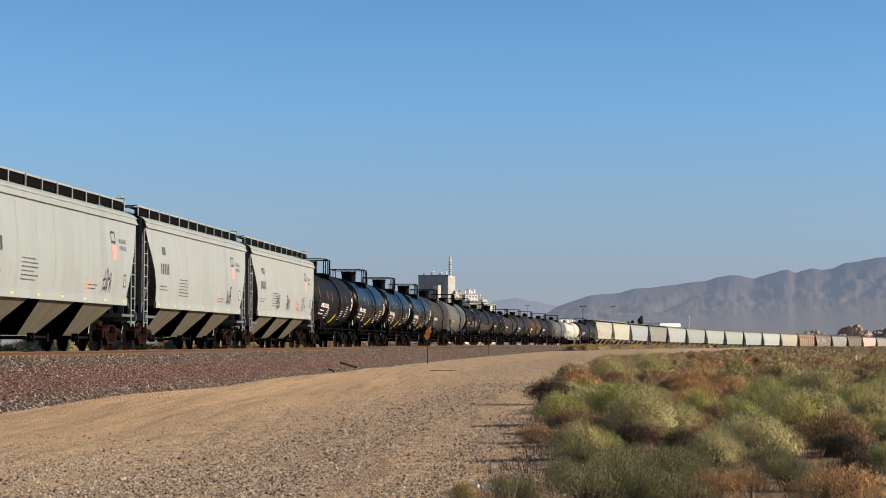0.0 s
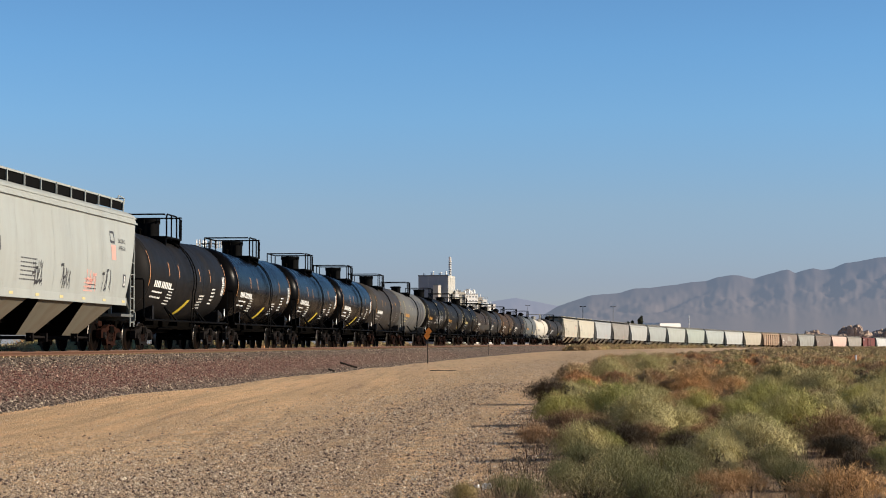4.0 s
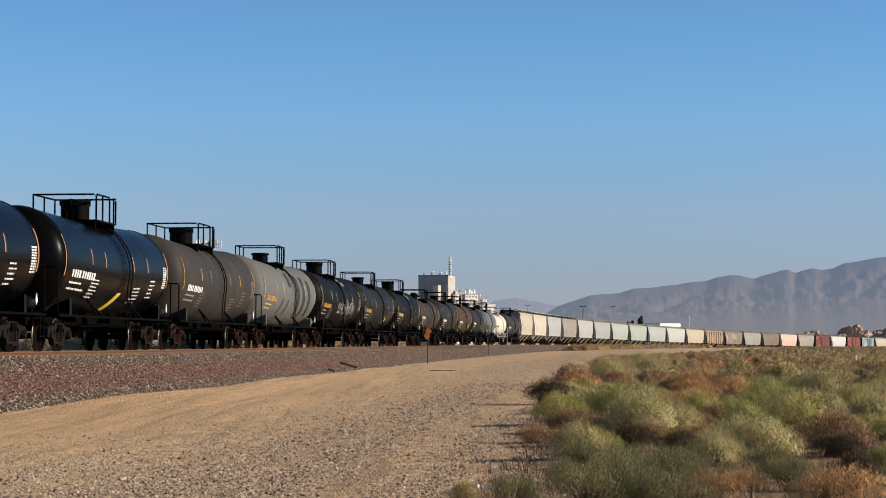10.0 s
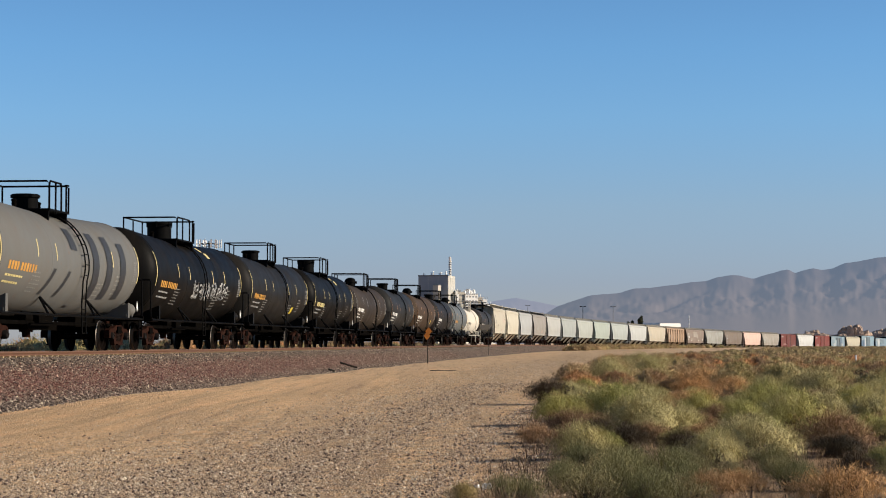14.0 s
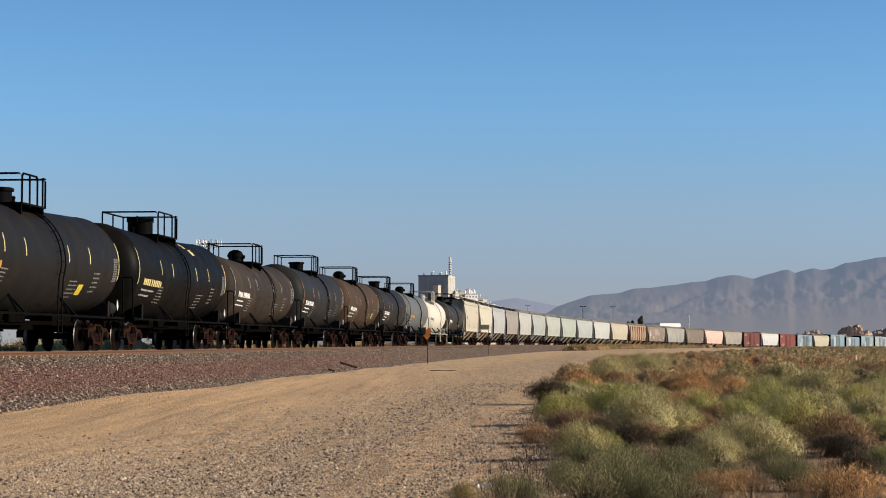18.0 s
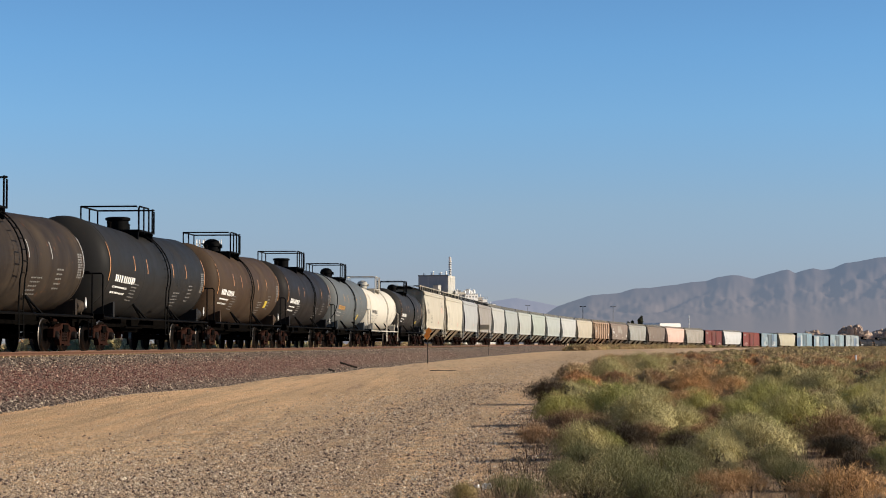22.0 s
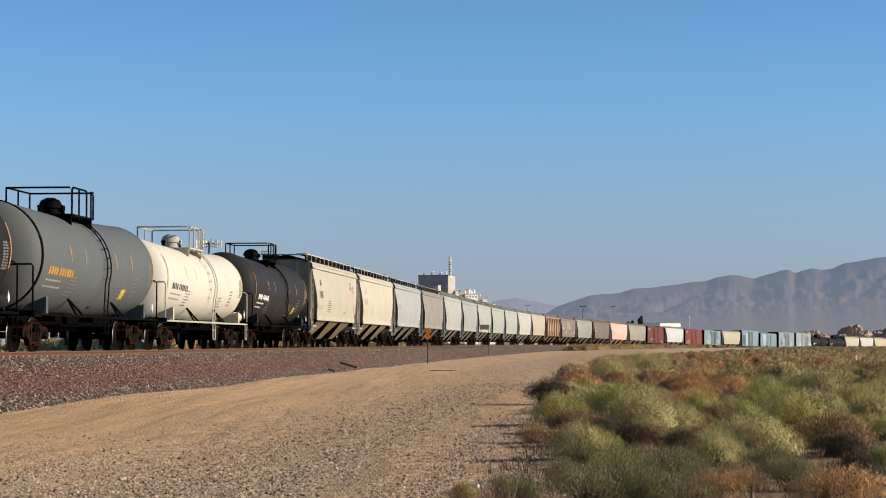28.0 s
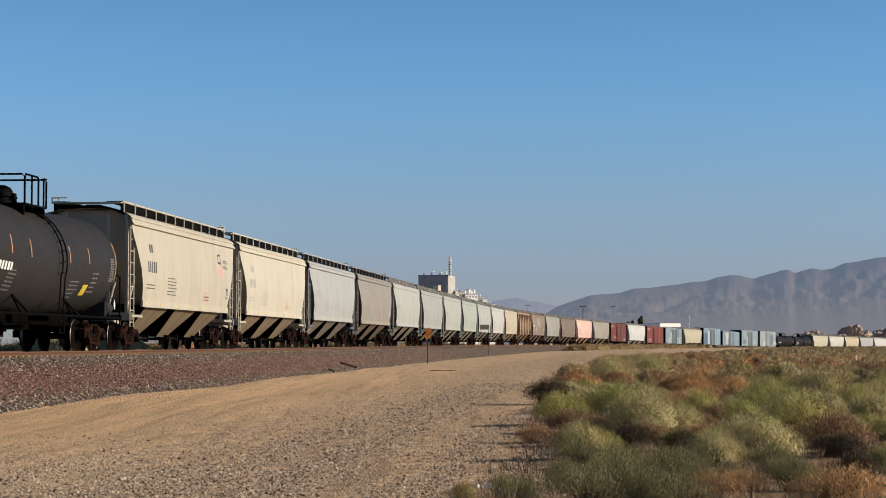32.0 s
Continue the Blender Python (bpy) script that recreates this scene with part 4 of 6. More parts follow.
    part("spec_lettering", text_rows(fn, Shape(), c * 0.30, 1.95, 1.0, 5, 0.05, 0.11, seed=seed + 2), ink, car, sharp=0)
    part("spec_lettering", text_rows(fn, Shape(), c * 0.62, 2.2, 0.7, 5, 0.06, 0.13, seed=seed + 3), ink, car, sharp=0)
    part("data_panel", text_rows(fn, Shape(), c - 0.62, 2.66, 0.55, 10, 0.062, 0.072, seed=seed + 4), ink, car, "panel of small lettering", sharp=0)
    part("end_placard", cached(("end_placard",), lambda: Shape().prism([(-0.09, 1.36), (0, 1.24), (0.09, 1.36), (0, 1.56)], -1.52, -1.50), M_WHITE), None, car,
         "white diamond placard on edge", at=(h - 1.5, 0, 0))
    if stripe:
        s = Shape()
        for i in range(30):
            fn(s, -0.65 + 0.0245 * i, -0.2 + 0.0245 * i, 1.24 + 0.018 * i, 1.261 + 0.018 * i)
        part("yellow_stripe", s, M_YELLOW, car, "slanting yellow stripe", sharp=0)
    if placard:
        x, zz = placard
        part("yellow_placard", fn(Shape(), x, x + 0.5, zz - 0.2, zz + 0.1), M_YELLOW, car, "yellow rectangular sticker", sharp=0)
    if top_mark:
        part("yellow_top_mark", fn(fn(Shape(), 2.3, 2.75, 3.40, 3.60), 2.0, 2.35, 3.64, 3.80), M_PALEYEL, car, "pale yellow patches", sharp=0)
    if bars:
        for x, z0, z1 in ((-0.3, 2.85, 3.45), (1.9, 1.5, 3.4), (3.4, 1.5, 3.35), (5.0, 1.5, 3.2)):
            part("dark_bar", fn(Shape(), x - 0.32, x + 0.32, z0, z1, 0.018), M_BARS, car, "dark upright bar", sharp=0)
        for x in (-2.9, -1.5):
            s = Shape()
            for i in range(24):
                fn(s, x + 0.025 * i, x + 0.26 + 0.025 * i, 1.5 + 0.03 * i, 1.533 + 0.03 * i)
            part("dark_bar", s, M_BARS, car, "short slanted dark bar", sharp=0)
    if tag:
        for k in range(6):
            part("graffiti", graffiti(fn, Shape(), -1.6 + 1.05 * k, 1.85, 0.8, 0.6, seed + k), M_GREYLET, car, "pale spray-paint scribble", sharp=0)
    return car


# ---------------------------------------------------------------- boxcar
def boxcar(L, color, label, seed=0, group="boxcars of the train", high=True):
    L = round(L * 4) / 4
    h = L / 2
    H = 5.05 if high else 4.55
    car = thing("boxcar", label, "railcar", group)
    part("body", cached(("box_body", L, H), lambda: Shape().ring([[(x, -1.45, 1.0), (x, -1.45, H - 0.15), (x, 0, H), (x, 1.45, H - 0.15), (x, 1.45, 1.0)] for x in (-h + 1.25, h - 1.25)]), M_RUSTY), None, car, color=color)
    part("side_sill", cached(("box_sill", L), lambda: Shape().box(-h + 0.9, h - 0.9, -1.5, 1.5, 0.8, 1.02), M_UNDER), None, car)
    part("door", cached(("door", H), lambda: Shape().box(-1.9, 1.9, -1.56, -1.49, 1.1, H - 0.45), M_RUSTY), None, car, "sliding plug door", color=tuple(c * (0.55 if seed % 2 else 0.9) for c in color))
    # end walls near black: the shade between cars is in their colour
    for k in (0, math.pi):
        part("end_wall", cached(("end_wall", L, H), lambda: Shape().box(h - 1.25, h - 0.98, -1.43, 1.43, 1.02, H - 0.16).box(h - 0.98, h - 0.9, -1.3, 1.3, 1.6, 1.75).box(
            h - 0.98, h - 0.9, -1.3, 1.3, 2.5, 2.65).box(h - 0.98, h - 0.9, -1.3, 1.3, 3.4, 3.55), M_UNDER), None, car, "ribbed end wall coloured near black as shade", at=Matrix.Rotation(k, 4, "Z"))
    rod = cached(("door_rod", H), lambda: Shape().cyl((0, -1.6, 1.1), (0, -1.6, H - 0.5), 0.03, 6), M_PIPEGREY)
    for x in (-1.2, 1.2):
        part("door_rod", rod, None, car, at=(x, 0, 0))
    rib = cached(("side_post", H), lambda: Shape().box(-0.05, 0.05, -1.50, -1.44, 1.05, H - 0.25), M_RUSTY)
    n = 2
    for sg in (-1, 1):
        for i in range(n):
            part("side_post", rib, None, car, at=(sg * (2.4 + (h - 3.5) * i / (n - 1)), 0, 0), color=color)
    fn = lambda s, x0, x1, z0, z1: s.add([(x0, -1.51, z0), (x1, -1.51, z0), (x1, -1.51, z1), (x0, -1.51, z1)], [(0, 1, 2, 3)])
    rg = random.Random(seed)
    blue = color[2] > color[0]
    for k in range(4 if blue else 3):
        x0, w_ = -h + 1.2 + (L - 4.6) * rg.random(), rg.uniform(1.8, 3.8)
        z1 = rg.uniform(2.4, 4.4) if blue else rg.uniform(1.4, 2.1)
        z0 = 1.1 if k % 2 else rg.uniform(1.1, 1.6)
        s, v = Shape(), []
        for i in range(7):          # rounded letters that touch
            a_ = x0 + w_ * i / 6
            v += [(a_, -1.51, z0 + rg.uniform(0, 0.25)), (a_, -1.51, z1 - abs(i - 3) * rg.uniform(0.0, 0.22))]
        s.add(v, [(2 * i, 2 * i + 2, 2 * i + 3, 2 * i + 1) for i in range(6)])
        tone = rg.choice([(0.46, 0.49, 0.49), (0.34, 0.41, 0.44), (0.42, 0.45, 0.46), (0.07, 0.14, 0.24)]) if blue else rg.choice([(0.40, 0.33, 0.31), (0.32, 0.20, 0.18)])
        part("graffiti", s, M_RUSTY, car, "faded spray-paint block lettering", sharp=0, color=tuple(0.8 * a_ + 0.2 * b_ for a_, b_ in zip(tone, color)))
    part("car_number", big_text(fn, Shape(), -h + 1.6, 4.0, 6, 0.25, 0.4, 0.06, seed), M_GREYLET, car, sharp=0)
    couplers(car, h)
    bogie(car, h - 2.2, False, False), bogie(car, -h + 2.2, False, False)
    return car


# ---------------------------------------------------------------- the train, in order from its head
SPEED = 9.074
GREY = (0.295, 0.320, 0.305)
BLK = (0.0036, 0.0036, 0.0036)
TRAIN = []


def couple(L, car):
    TRAIN.append((L, car))


UP = "light grey covered hopper with dark stencilled lettering"
couple(18.0, hopper(18.0, GREY, UP + " and scribble", seed=1, tag=1))
couple(18.23, hopper(18.23, (0.305, 0.327, 0.312), UP + "", seed=2, tag=1))
couple(17.95, hopper(17.95, (0.312, 0.332, 0.313), UP + "", seed=3, tag=4))
GL = "glossy black tank car with white lettering and a yellow stripe"
couple(14.86, tank_car(14.86, (0.0095, 0.0095, 0.010), "matt black tank car with white lettering and a yellow stripe", 11, M_TANK, stripe=True, grey=True, shift=-0.5))
for k, L in enumerate((14.92, 14.95, 14.81)):
    couple(L, tank_car(L, (0.002, 0.002, 0.0023), GL, 12 + k, M_GLOSS, stripe=True, grey=True))
couple(15.76, tank_car(15.76, (0.030, 0.028, 0.026), "dull dark grey tank car with orange reflector strips", 16, M_TANKWORN, placard=None, ink=M_GREYLET, name_ink=M_WHITE, strips=M_AMBERLET, shift=-0.6, deck=1.42))
couple(16.49, tank_car(16.49, (0.112, 0.113, 0.108), "light grey tank car with dark upright bars painted over", 17, M_TANKWORN, dome="low", bars=True, ink=M_PALEYEL, name_ink=M_AMBERLET, strips=M_PALEYEL, shift=-0.2, deck=0.95))
couple(16.9, tank_car(16.9, BLK, "black tank car with pale graffiti and an orange name", 18, M_TANK, tag=True, name_ink=M_AMBERLET, ink=M_GREYLET, strips=M_PALEYEL, top_mark=True, shift=-0.7, deck=1.38))
couple(16.92, tank_car(16.92, (0.012, 0.0115, 0.011), "dusty black tank car with an orange stencilled name", 19, M_TANK, dome="low", name_ink=M_AMBERLET, ink=M_GREYLET, strips=M_PALEYEL, placard=(3.2, 1.75), shift=0.1, deck=1.05))
couple(16.33, tank_car(16.33, BLK, "black tank car with pale yellow strips and top marks", 20, M_TANK, name_ink=M_PALEYEL, ink=M_GREYLET, strips=M_PALEYEL, top_mark=True, shift=-0.8, deck=1.42))
couple(16.44, tank_car(16.44, (0.025, 0.0195, 0.016), "brownish grey weathered tank car with white lettering", 21, M_TANKDIRTY, dome="round", strips=M_GREYLET, shift=-0.1, r=1.39))
couple(15.94, tank_car(15.94, (0.019, 0.019, 0.019), "dark grey tank car with rust along its ladder", 22, M_TANK, dome="low", strips=M_ORANGE, shift=-0.15, deck=1.05))
couple(15.86, tank_car(15.86, (0.045, 0.029, 0.019), "rusty brown weathered tank car with a yellow sticker", 23, M_TANKDIRTY, dome="round", placard=(3.6, 1.9), shift=-0.85, deck=1.0))
couple(15.6, tank_car(15.6, (0.018, 0.0165, 0.0165), "dark grey tank car with white lettering", 24, M_TANK, dome="low", shift=0.0, deck=1.05))
couple(15.1, tank_car(15.1, (0.098, 0.112, 0.118), "mid grey tank car with an orange stencil and yellow sticker", 25, M_TANKWORN, dome="round", strips=M_AMBERLET, name_ink=M_AMBERLET, ink=M_GREYLET, placard=(2.6, 1.75), rail=M_BLACK, shift=-0.5, band=True))
couple(15.68, tank_car(15.68, (0.54, 0.51, 0.44), "cream white tank car with white railings", 26, M_TANK, dome="round", strips=M_PALEYEL, ink=M_GREYLET, name_ink=M_DARKLET, rail=M_CREAM, shift=-0.35, r=1.39))
couple(15.78, tank_car(15.78, (0.027, 0.0262, 0.026), "dark grey tank car with orange strips and yellow sticker", 27, M_TANK, dome="round", placard=(3.4, 1.75), shift=0.0, deck=0.98))
HOP = [
    (17.62, (0.43, 0.395, 0.315), "cream covered hopper with black stencilled lettering", "dark"), (17.72, (0.48, 0.445, 0.355), "pale cream clean covered hopper", "grey"),
    (17.81, (0.345, 0.355, 0.35), "cool grey painted covered hopper", "grey"), (17.79, (0.255, 0.234, 0.207), "dusty taupe painted covered hopper", "grey"),
    (17.84, (0.364, 0.364, 0.339), "light grey painted covered hopper", "grey"), (17.93, (0.303, 0.321, 0.303), "grey-green painted covered hopper", "grey"),
    (18.0, (0.345, 0.36, 0.325), "pale green covered hopper", "grey"), (18.03, (0.32, 0.355, 0.31), "green-tinted covered hopper with faint graffiti", "grey"),
    (18.03, (0.339, 0.364, 0.339), "pale grey-green covered hopper", "grey"), (18.03, (0.412, 0.419, 0.394), "white painted covered hopper", "grey"),
    (18.04, (0.412, 0.364, 0.279), "cream covered hopper with tan dust", "grey"), (18.01, (0.33, 0.22, 0.14), "rust-tan ribbed covered hopper", "grey"),
    (18.06, (0.20, 0.155, 0.125), "dark brown covered hopper with a white patch", "white"), (18.06, (0.279, 0.279, 0.255), "grey weathered covered hopper", "grey"),
    (18.06, (0.16, 0.125, 0.10), "dark brown weathered covered hopper", "grey"), (18.04, (0.58, 0.40, 0.33), "salmon pink covered hopper", "grey"),
    (18.08, (0.291, 0.267, 0.230), "taupe weathered covered hopper", "grey")]
for k, (L, c, lab, ink) in enumerate(HOP):
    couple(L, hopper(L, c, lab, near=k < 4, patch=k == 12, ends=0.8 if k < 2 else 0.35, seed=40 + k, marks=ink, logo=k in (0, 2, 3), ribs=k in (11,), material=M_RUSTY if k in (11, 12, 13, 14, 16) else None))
REST = [("b", 17.59, (0.12, 0.013, 0.011), "dark red boxcar with pale graffiti"), ("h", 18.1, (0.485, 0.485, 0.467), "white painted covered hopper"),
        ("b", 17.69, (0.16, 0.018, 0.014), "red boxcar with white graffiti"), ("b", 17.59, (0.19, 0.27, 0.32), "light blue boxcar with white graffiti"),
        ("h", 18.07, (0.400, 0.364, 0.267), "cream covered hopper"), ("b", 17.91, (0.18, 0.28, 0.34), "tall light blue boxcar"),
        ("b", 18.05, (0.165, 0.255, 0.32), "blue boxcar with pale panels"), ("b", 17.7, (0.21, 0.29, 0.33), "pale blue boxcar with graffiti"),
        ("b", 17.65, (0.273, 0.321, 0.339), "whitish blue boxcar with dark door rods"), ("t", 18.33, (0.015, 0.015, 0.015), "black tank car"),
        ("t", 18.18, (0.016, 0.016, 0.018), "glossy blue-black tank car"), ("h", 18.01, (0.425, 0.389, 0.279), "cream covered hopper"),
        ("h", 17.99, (0.461, 0.443, 0.400), "white painted covered hopper"), ("h", 17.98, (0.425, 0.364, 0.243), "yellowish covered hopper"),
        ("h", 18.01, (0.316, 0.321, 0.316), "grey covered hopper"), ("h", 18.0, (0.449, 0.443, 0.425), "white painted covered hopper"), ("h", 18.0, (0.364, 0.364, 0.339), "light grey painted covered hopper")]
for k, (kind, L, c, lab) in enumerate(REST):
    if kind == "b":
        couple(L, boxcar(L, c, lab, 70 + k, high=k in (5, 7, 8)))
    elif kind == "h":
        couple(L, hopper(L, c, lab + " far back in the train", near=False, seed=70 + k, marks="grey", logo=False))
    else:
        couple(L, tank_car(L, c, lab + " far back in the train", 70 + k, M_TANK, near=False))


def car_pose(mid, L):
    """The pose of a car whose middle stands at mid along the track: +x runs back along the train."""
    b = L / 2 - 2.0
    p, q = Vector(track(mid - b)), Vector(track(mid + b))
    x = (q - p).normalized()
    y = Vector((0, 0, 1)).cross(x).normalized()
    m = Matrix((x, y, x.cross(y))).transposed().to_4x4()
    m.translation = (p + q) / 2
    return m


# ---------------------------------------------------------------- stones
def stones(P, R, seed):
    """Angular stones: half-sunk uneven pyramids at P (n, 3) with radii R."""
    g = np.random.RandomState(seed)
    n = len(P)
    base = np.array([(1, 0, 0), (0, 1, 0), (-1, 0, 0), (0, -1, 0), (0, 0, 1)], float)
    V = base[None] * (R[:, None, None] * g.uniform(0.55, 1.25, (n, 5, 1))) + g.normal(0, 0.18, (n, 5, 3)) * R[:, None, None]
    t = g.uniform(0, 6.28, n)
    c, s = np.cos(t)[:, None], np.sin(t)[:, None]
    x = V[:, :, 0] * c - V[:, :, 1] * s
    y = V[:, :, 0] * s + V[:, :, 1] * c
    V = np.stack([x, y, V[:, :, 2] * 0.85], -1) + P[:, None, :]
    f = np.array([(0, 1, 4), (1, 2, 4), (2, 3, 4), (3, 0, 4)])
    F = (np.arange(n)[:, None, None] * 5 + f[None]).reshape(-1, 3)
    return V.reshape(-1, 3), F


def stone_material(name, stops, red=0.0):
    m = Nodes(name)
    gnode = m.t.nodes.new("ShaderNodeNewGeometry")
    col = m.ramp(gnode.outputs["Random Per Island"], stops)
    if red:
        k = m.t.nodes.new("ShaderNodeAttribute")
        k.attribute_name = "red"
        some = m.ramp(m.math("FRACT", m.math("MULTIPLY", gnode.outputs["Random Per Island"], 7.7)), [(0.0, (0.2,) * 3), (0.5, (1, 1, 1))])
        col = m.mix(m.math("MULTIPLY", m.math("MULTIPLY", k.outputs["Fac"], some), red), col, m.mix(0.65, col, (0.27, 0.085, 0.065)))
    nz = m.noise(30, 4)
    m.bump(nz, 0.2, 0.01)
    return m.done(col, 0.85, 0, 0.25)


rs = np.random.RandomState(5)
M_STONE = stone_material("ballast_stones", [(0, (0.05, 0.038, 0.033)), (0.4, (0.16, 0.12, 0.098)), (0.72, (0.28, 0.215, 0.17)), (0.92, (0.44, 0.35, 0.265)), (1, (0.74, 0.62, 0.46))], 0.75)
M_GRAVEL = stone_material("road_gravel", [(0, (0.13, 0.09, 0.065)), (0.22, (0.41, 0.305, 0.21)), (0.6, (0.60, 0.455, 0.315)), (0.9, (0.64, 0.505, 0.365)), (1, (0.76, 0.66, 0.52))])
n = 80000
s_ = -32 + 130 * rs.uniform(0, 1, n) ** 1.35
o_ = rs.uniform(1.0, 4.5, n)
u_ = np.interp(o_, [0, 0.8, 1.85, 2.1, 3.2, 4.3, 5.0], [-0.17, -0.17, -0.19, -0.24, -0.72, -1.08, -1.3]) + rs.uniform(-0.01, 0.03, n)
red_ = redness(s_, o_ + rs.normal(0, 0.15, n))
o_ = np.where(o_ > 2.1, 2.1 + (o_ - 2.1) * toe_spread(s_), o_)
P = track(s_, o_, u_).T
R = rs.uniform(0.016, 0.046, n)
keep = P[:, 2] > ground_z(P[:, 0], P[:, 1]) - 0.03
st = new("ballast_stones", cloud("ballast_stones", *stones(P[keep], R[keep], 3), M_STONE))
st.data.attributes.new("red", "FLOAT", "POINT").data.foreach_set("value", np.repeat(red_[keep], 5).astype(np.float32))
tagged(st, "grey, black and purplish crushed ballast stones", "gravel", kind="stuff")

BORDER_Y = [10, 15, 22, 32, 40, 48, 75, 100, 135, 195, 260, 420]
BORDER_X = [0.2, 0.4, 1.2, 1.55, 2.2, 3.0, 5.3, 8.2, 11.6, 22.0, 39.0, 80.0]


def shrub_edge(y):
    return np.interp(y, BORDER_Y, BORDER_X)


def gravel(name, n, lanes, shares, mean, most, material, label, seed, spread_y=120):
    """Loose stones on the road: shares of cover at lanes, metres out from the track."""
    g = np.random.RandomState(seed)
    y = 13.5 + spread_y * g.uniform(0, 1, n) ** 2.9
    x = g.uniform(-0.232, 0.10, n) * y
    off, _ = beside(x, y)
    rows = 0.7 * np.sin(off * 5.1 + 1.1 * np.sin(y * 0.11)) + 0.5 * np.sin(off * 11.3 + 0.9 * np.sin(y * 0.21 + 2.0))          # thrown up by wheels, along the road
    patchy = 0.8 * rows + 0.5 * np.sin(x * 1.7 + y * 0.4) * np.sin(y * 0.9 - x * 0.6)
    odds = np.interp(off + 0.18 * patchy, lanes, shares) * np.clip(0.8 + 0.45 * patchy, 0.2, 1.0)
    keep = (off > 4.2) & (x < shrub_edge(y) + 0.8) & (g.uniform(0, 1, n) < odds)
    x, y = x[keep], y[keep]
    R = np.clip(g.lognormal(mean, 0.42, len(x)), 0.005, most) * (1 + 0.016 * (y - 14))
    P = np.stack([x, y, ground_z(x, y) - R * 0.1], -1)
    tagged(new(name, cloud(name, *stones(P, R, seed), material)), label, "gravel", kind="stuff")


M_COARSE = stone_material("coarse_gravel", [(0, (0.05, 0.031, 0.027)), (0.28, (0.15, 0.10, 0.08)), (0.55, (0.40, 0.295, 0.20)), (0.8, (0.55, 0.41, 0.28)), (1, (0.76, 0.65, 0.50))])
gravel("road_gravel", 320000, [4.5, 6, 9.3, 10.6, 11.6, 12.8, 13.9, 14.3, 14.8, 15.4, 16], [0.3, 0.05, 0.09, 0.45, 0.85, 0.9, 0.6, 0.10, 0.35, 0.5, 0.3],
       -4.95, 0.026, M_GRAVEL, "loose tan and pale gravel on the dirt road", 4)
gravel("coarse_gravel", 330000, [9, 10.6, 11.6, 12.2, 12.9, 13.9, 14.25, 14.65, 15.0, 15.5, 16.2], [0.0, 0.04, 0.14, 0.45, 0.9, 0.8, 0.10, 0.14, 0.8, 0.6, 0.15],
       -4.6, 0.03, M_COARSE, "coarser dark and purplish stones in rows on the road", 14, 45)


# ---------------------------------------------------------------- desert shrubs
def shrub_arrays(seed, h, r, stems, leaves, width=0.006, leaf=0.03, spread=1.0, thin=0.065, heart=True, core=0.6):
    g = np.random.RandomState(seed)
    az = g.uniform(0, 2 * np.pi, stems)
    rho = np.sqrt(g.uniform(0, 1, stems)) * spread
    lump = 1 + 0.22 * np.sin(az * 3 + g.uniform(0, 6)) + 0.15 * np.sin(az * 5 + g.uniform(0, 6))
    tip = np.stack([r * rho * np.cos(az) * lump, r * rho * np.sin(az) * lump,
                    h * (1 - 0.55 * rho ** 2.0) * g.uniform(0.72, 1.06, stems)], -1)
    root = np.stack([tip[:, 0] * 0.22, tip[:, 1] * 0.22, np.full(stems, -0.03)], -1) + g.normal(0, 0.03, (stems, 3)) * [1, 1, 0]
    bend = root * 0.5 + tip * 0.5 + np.stack([tip[:, 0] * -0.12, tip[:, 1] * -0.12, h * 0.08 * np.ones(stems)], -1) + g.normal(0, 0.035, (stems, 3))
    turn = az + np.pi / 2 + g.normal(0, 0.5, stems)
    side = np.stack([np.cos(turn), np.sin(turn), np.zeros(stems)], -1)
    w = width * g.uniform(0.6, 1.3, (stems, 1))
    V = np.stack([root - side * w, root + side * w, bend - side * w * 0.8, bend + side * w * 0.8, tip], 1).reshape(-1, 3)
    f = np.array([(0, 1, 2), (1, 3, 2), (2, 3, 4)])
    F = (np.arange(stems)[:, None, None] * 5 + f[None]).reshape(-1, 3)
    m = stems * leaves
    k = np.repeat(np.arange(stems), leaves)
    t = g.uniform(0.35, 1.0, m)[:, None]
    p = bend[k] * (1 - t) + tip[k] * t + g.normal(0, 0.018, (m, 3))
    d = g.normal(0, 0.42, (m, 3)) + [0, 0, 0.75] + (tip - bend)[k] / np.linalg.norm(tip - bend, axis=1)[k][:, None]
    d /= np.linalg.norm(d, axis=1)[:, None]
    out = tip[k] * np.array([1 / r, 1 / r, 0.8 / h])
    e_ = np.cross(d, out / (np.linalg.norm(out, axis=1)[:, None] + 1e-6) + g.normal(0, 0.32, (m, 3)))       # the leaves face outwards
    e_ /= np.linalg.norm(e_, axis=1)[:, None] + 1e-6
    ln = leaf * g.uniform(0.6, 1.4, (m, 1))
    LV = np.stack([p - e_ * ln * thin, p + e_ * ln * thin, p + d * ln], 1).reshape(-1, 3)
    LF = np.arange(m * 3).reshape(-1, 3)
    # the bush's heart: an added dark core that paints in its shaded hollows
    el, az2 = np.meshgrid(np.linspace(0, np.pi / 2, 5), np.linspace(0, 2 * np.pi, 9)[:-1], indexing="ij")
    wob = core * g.uniform(0.75, 1.1, el.shape)
    C = np.stack([r * wob * np.cos(el) * np.cos(az2), r * wob * np.cos(el) * np.sin(az2), h * wob * np.sin(el) * 0.95 - 0.02], -1).reshape(-1, 3)
    q = np.array([(i * 8 + j, i * 8 + (j + 1) % 8, (i + 1) * 8 + (j + 1) % 8, (i + 1) * 8 + j) for i in range(4) for j in range(8)])
    CF = np.concatenate([q[:, [0, 1, 2]], q[:, [0, 2, 3]]]) + len(V)
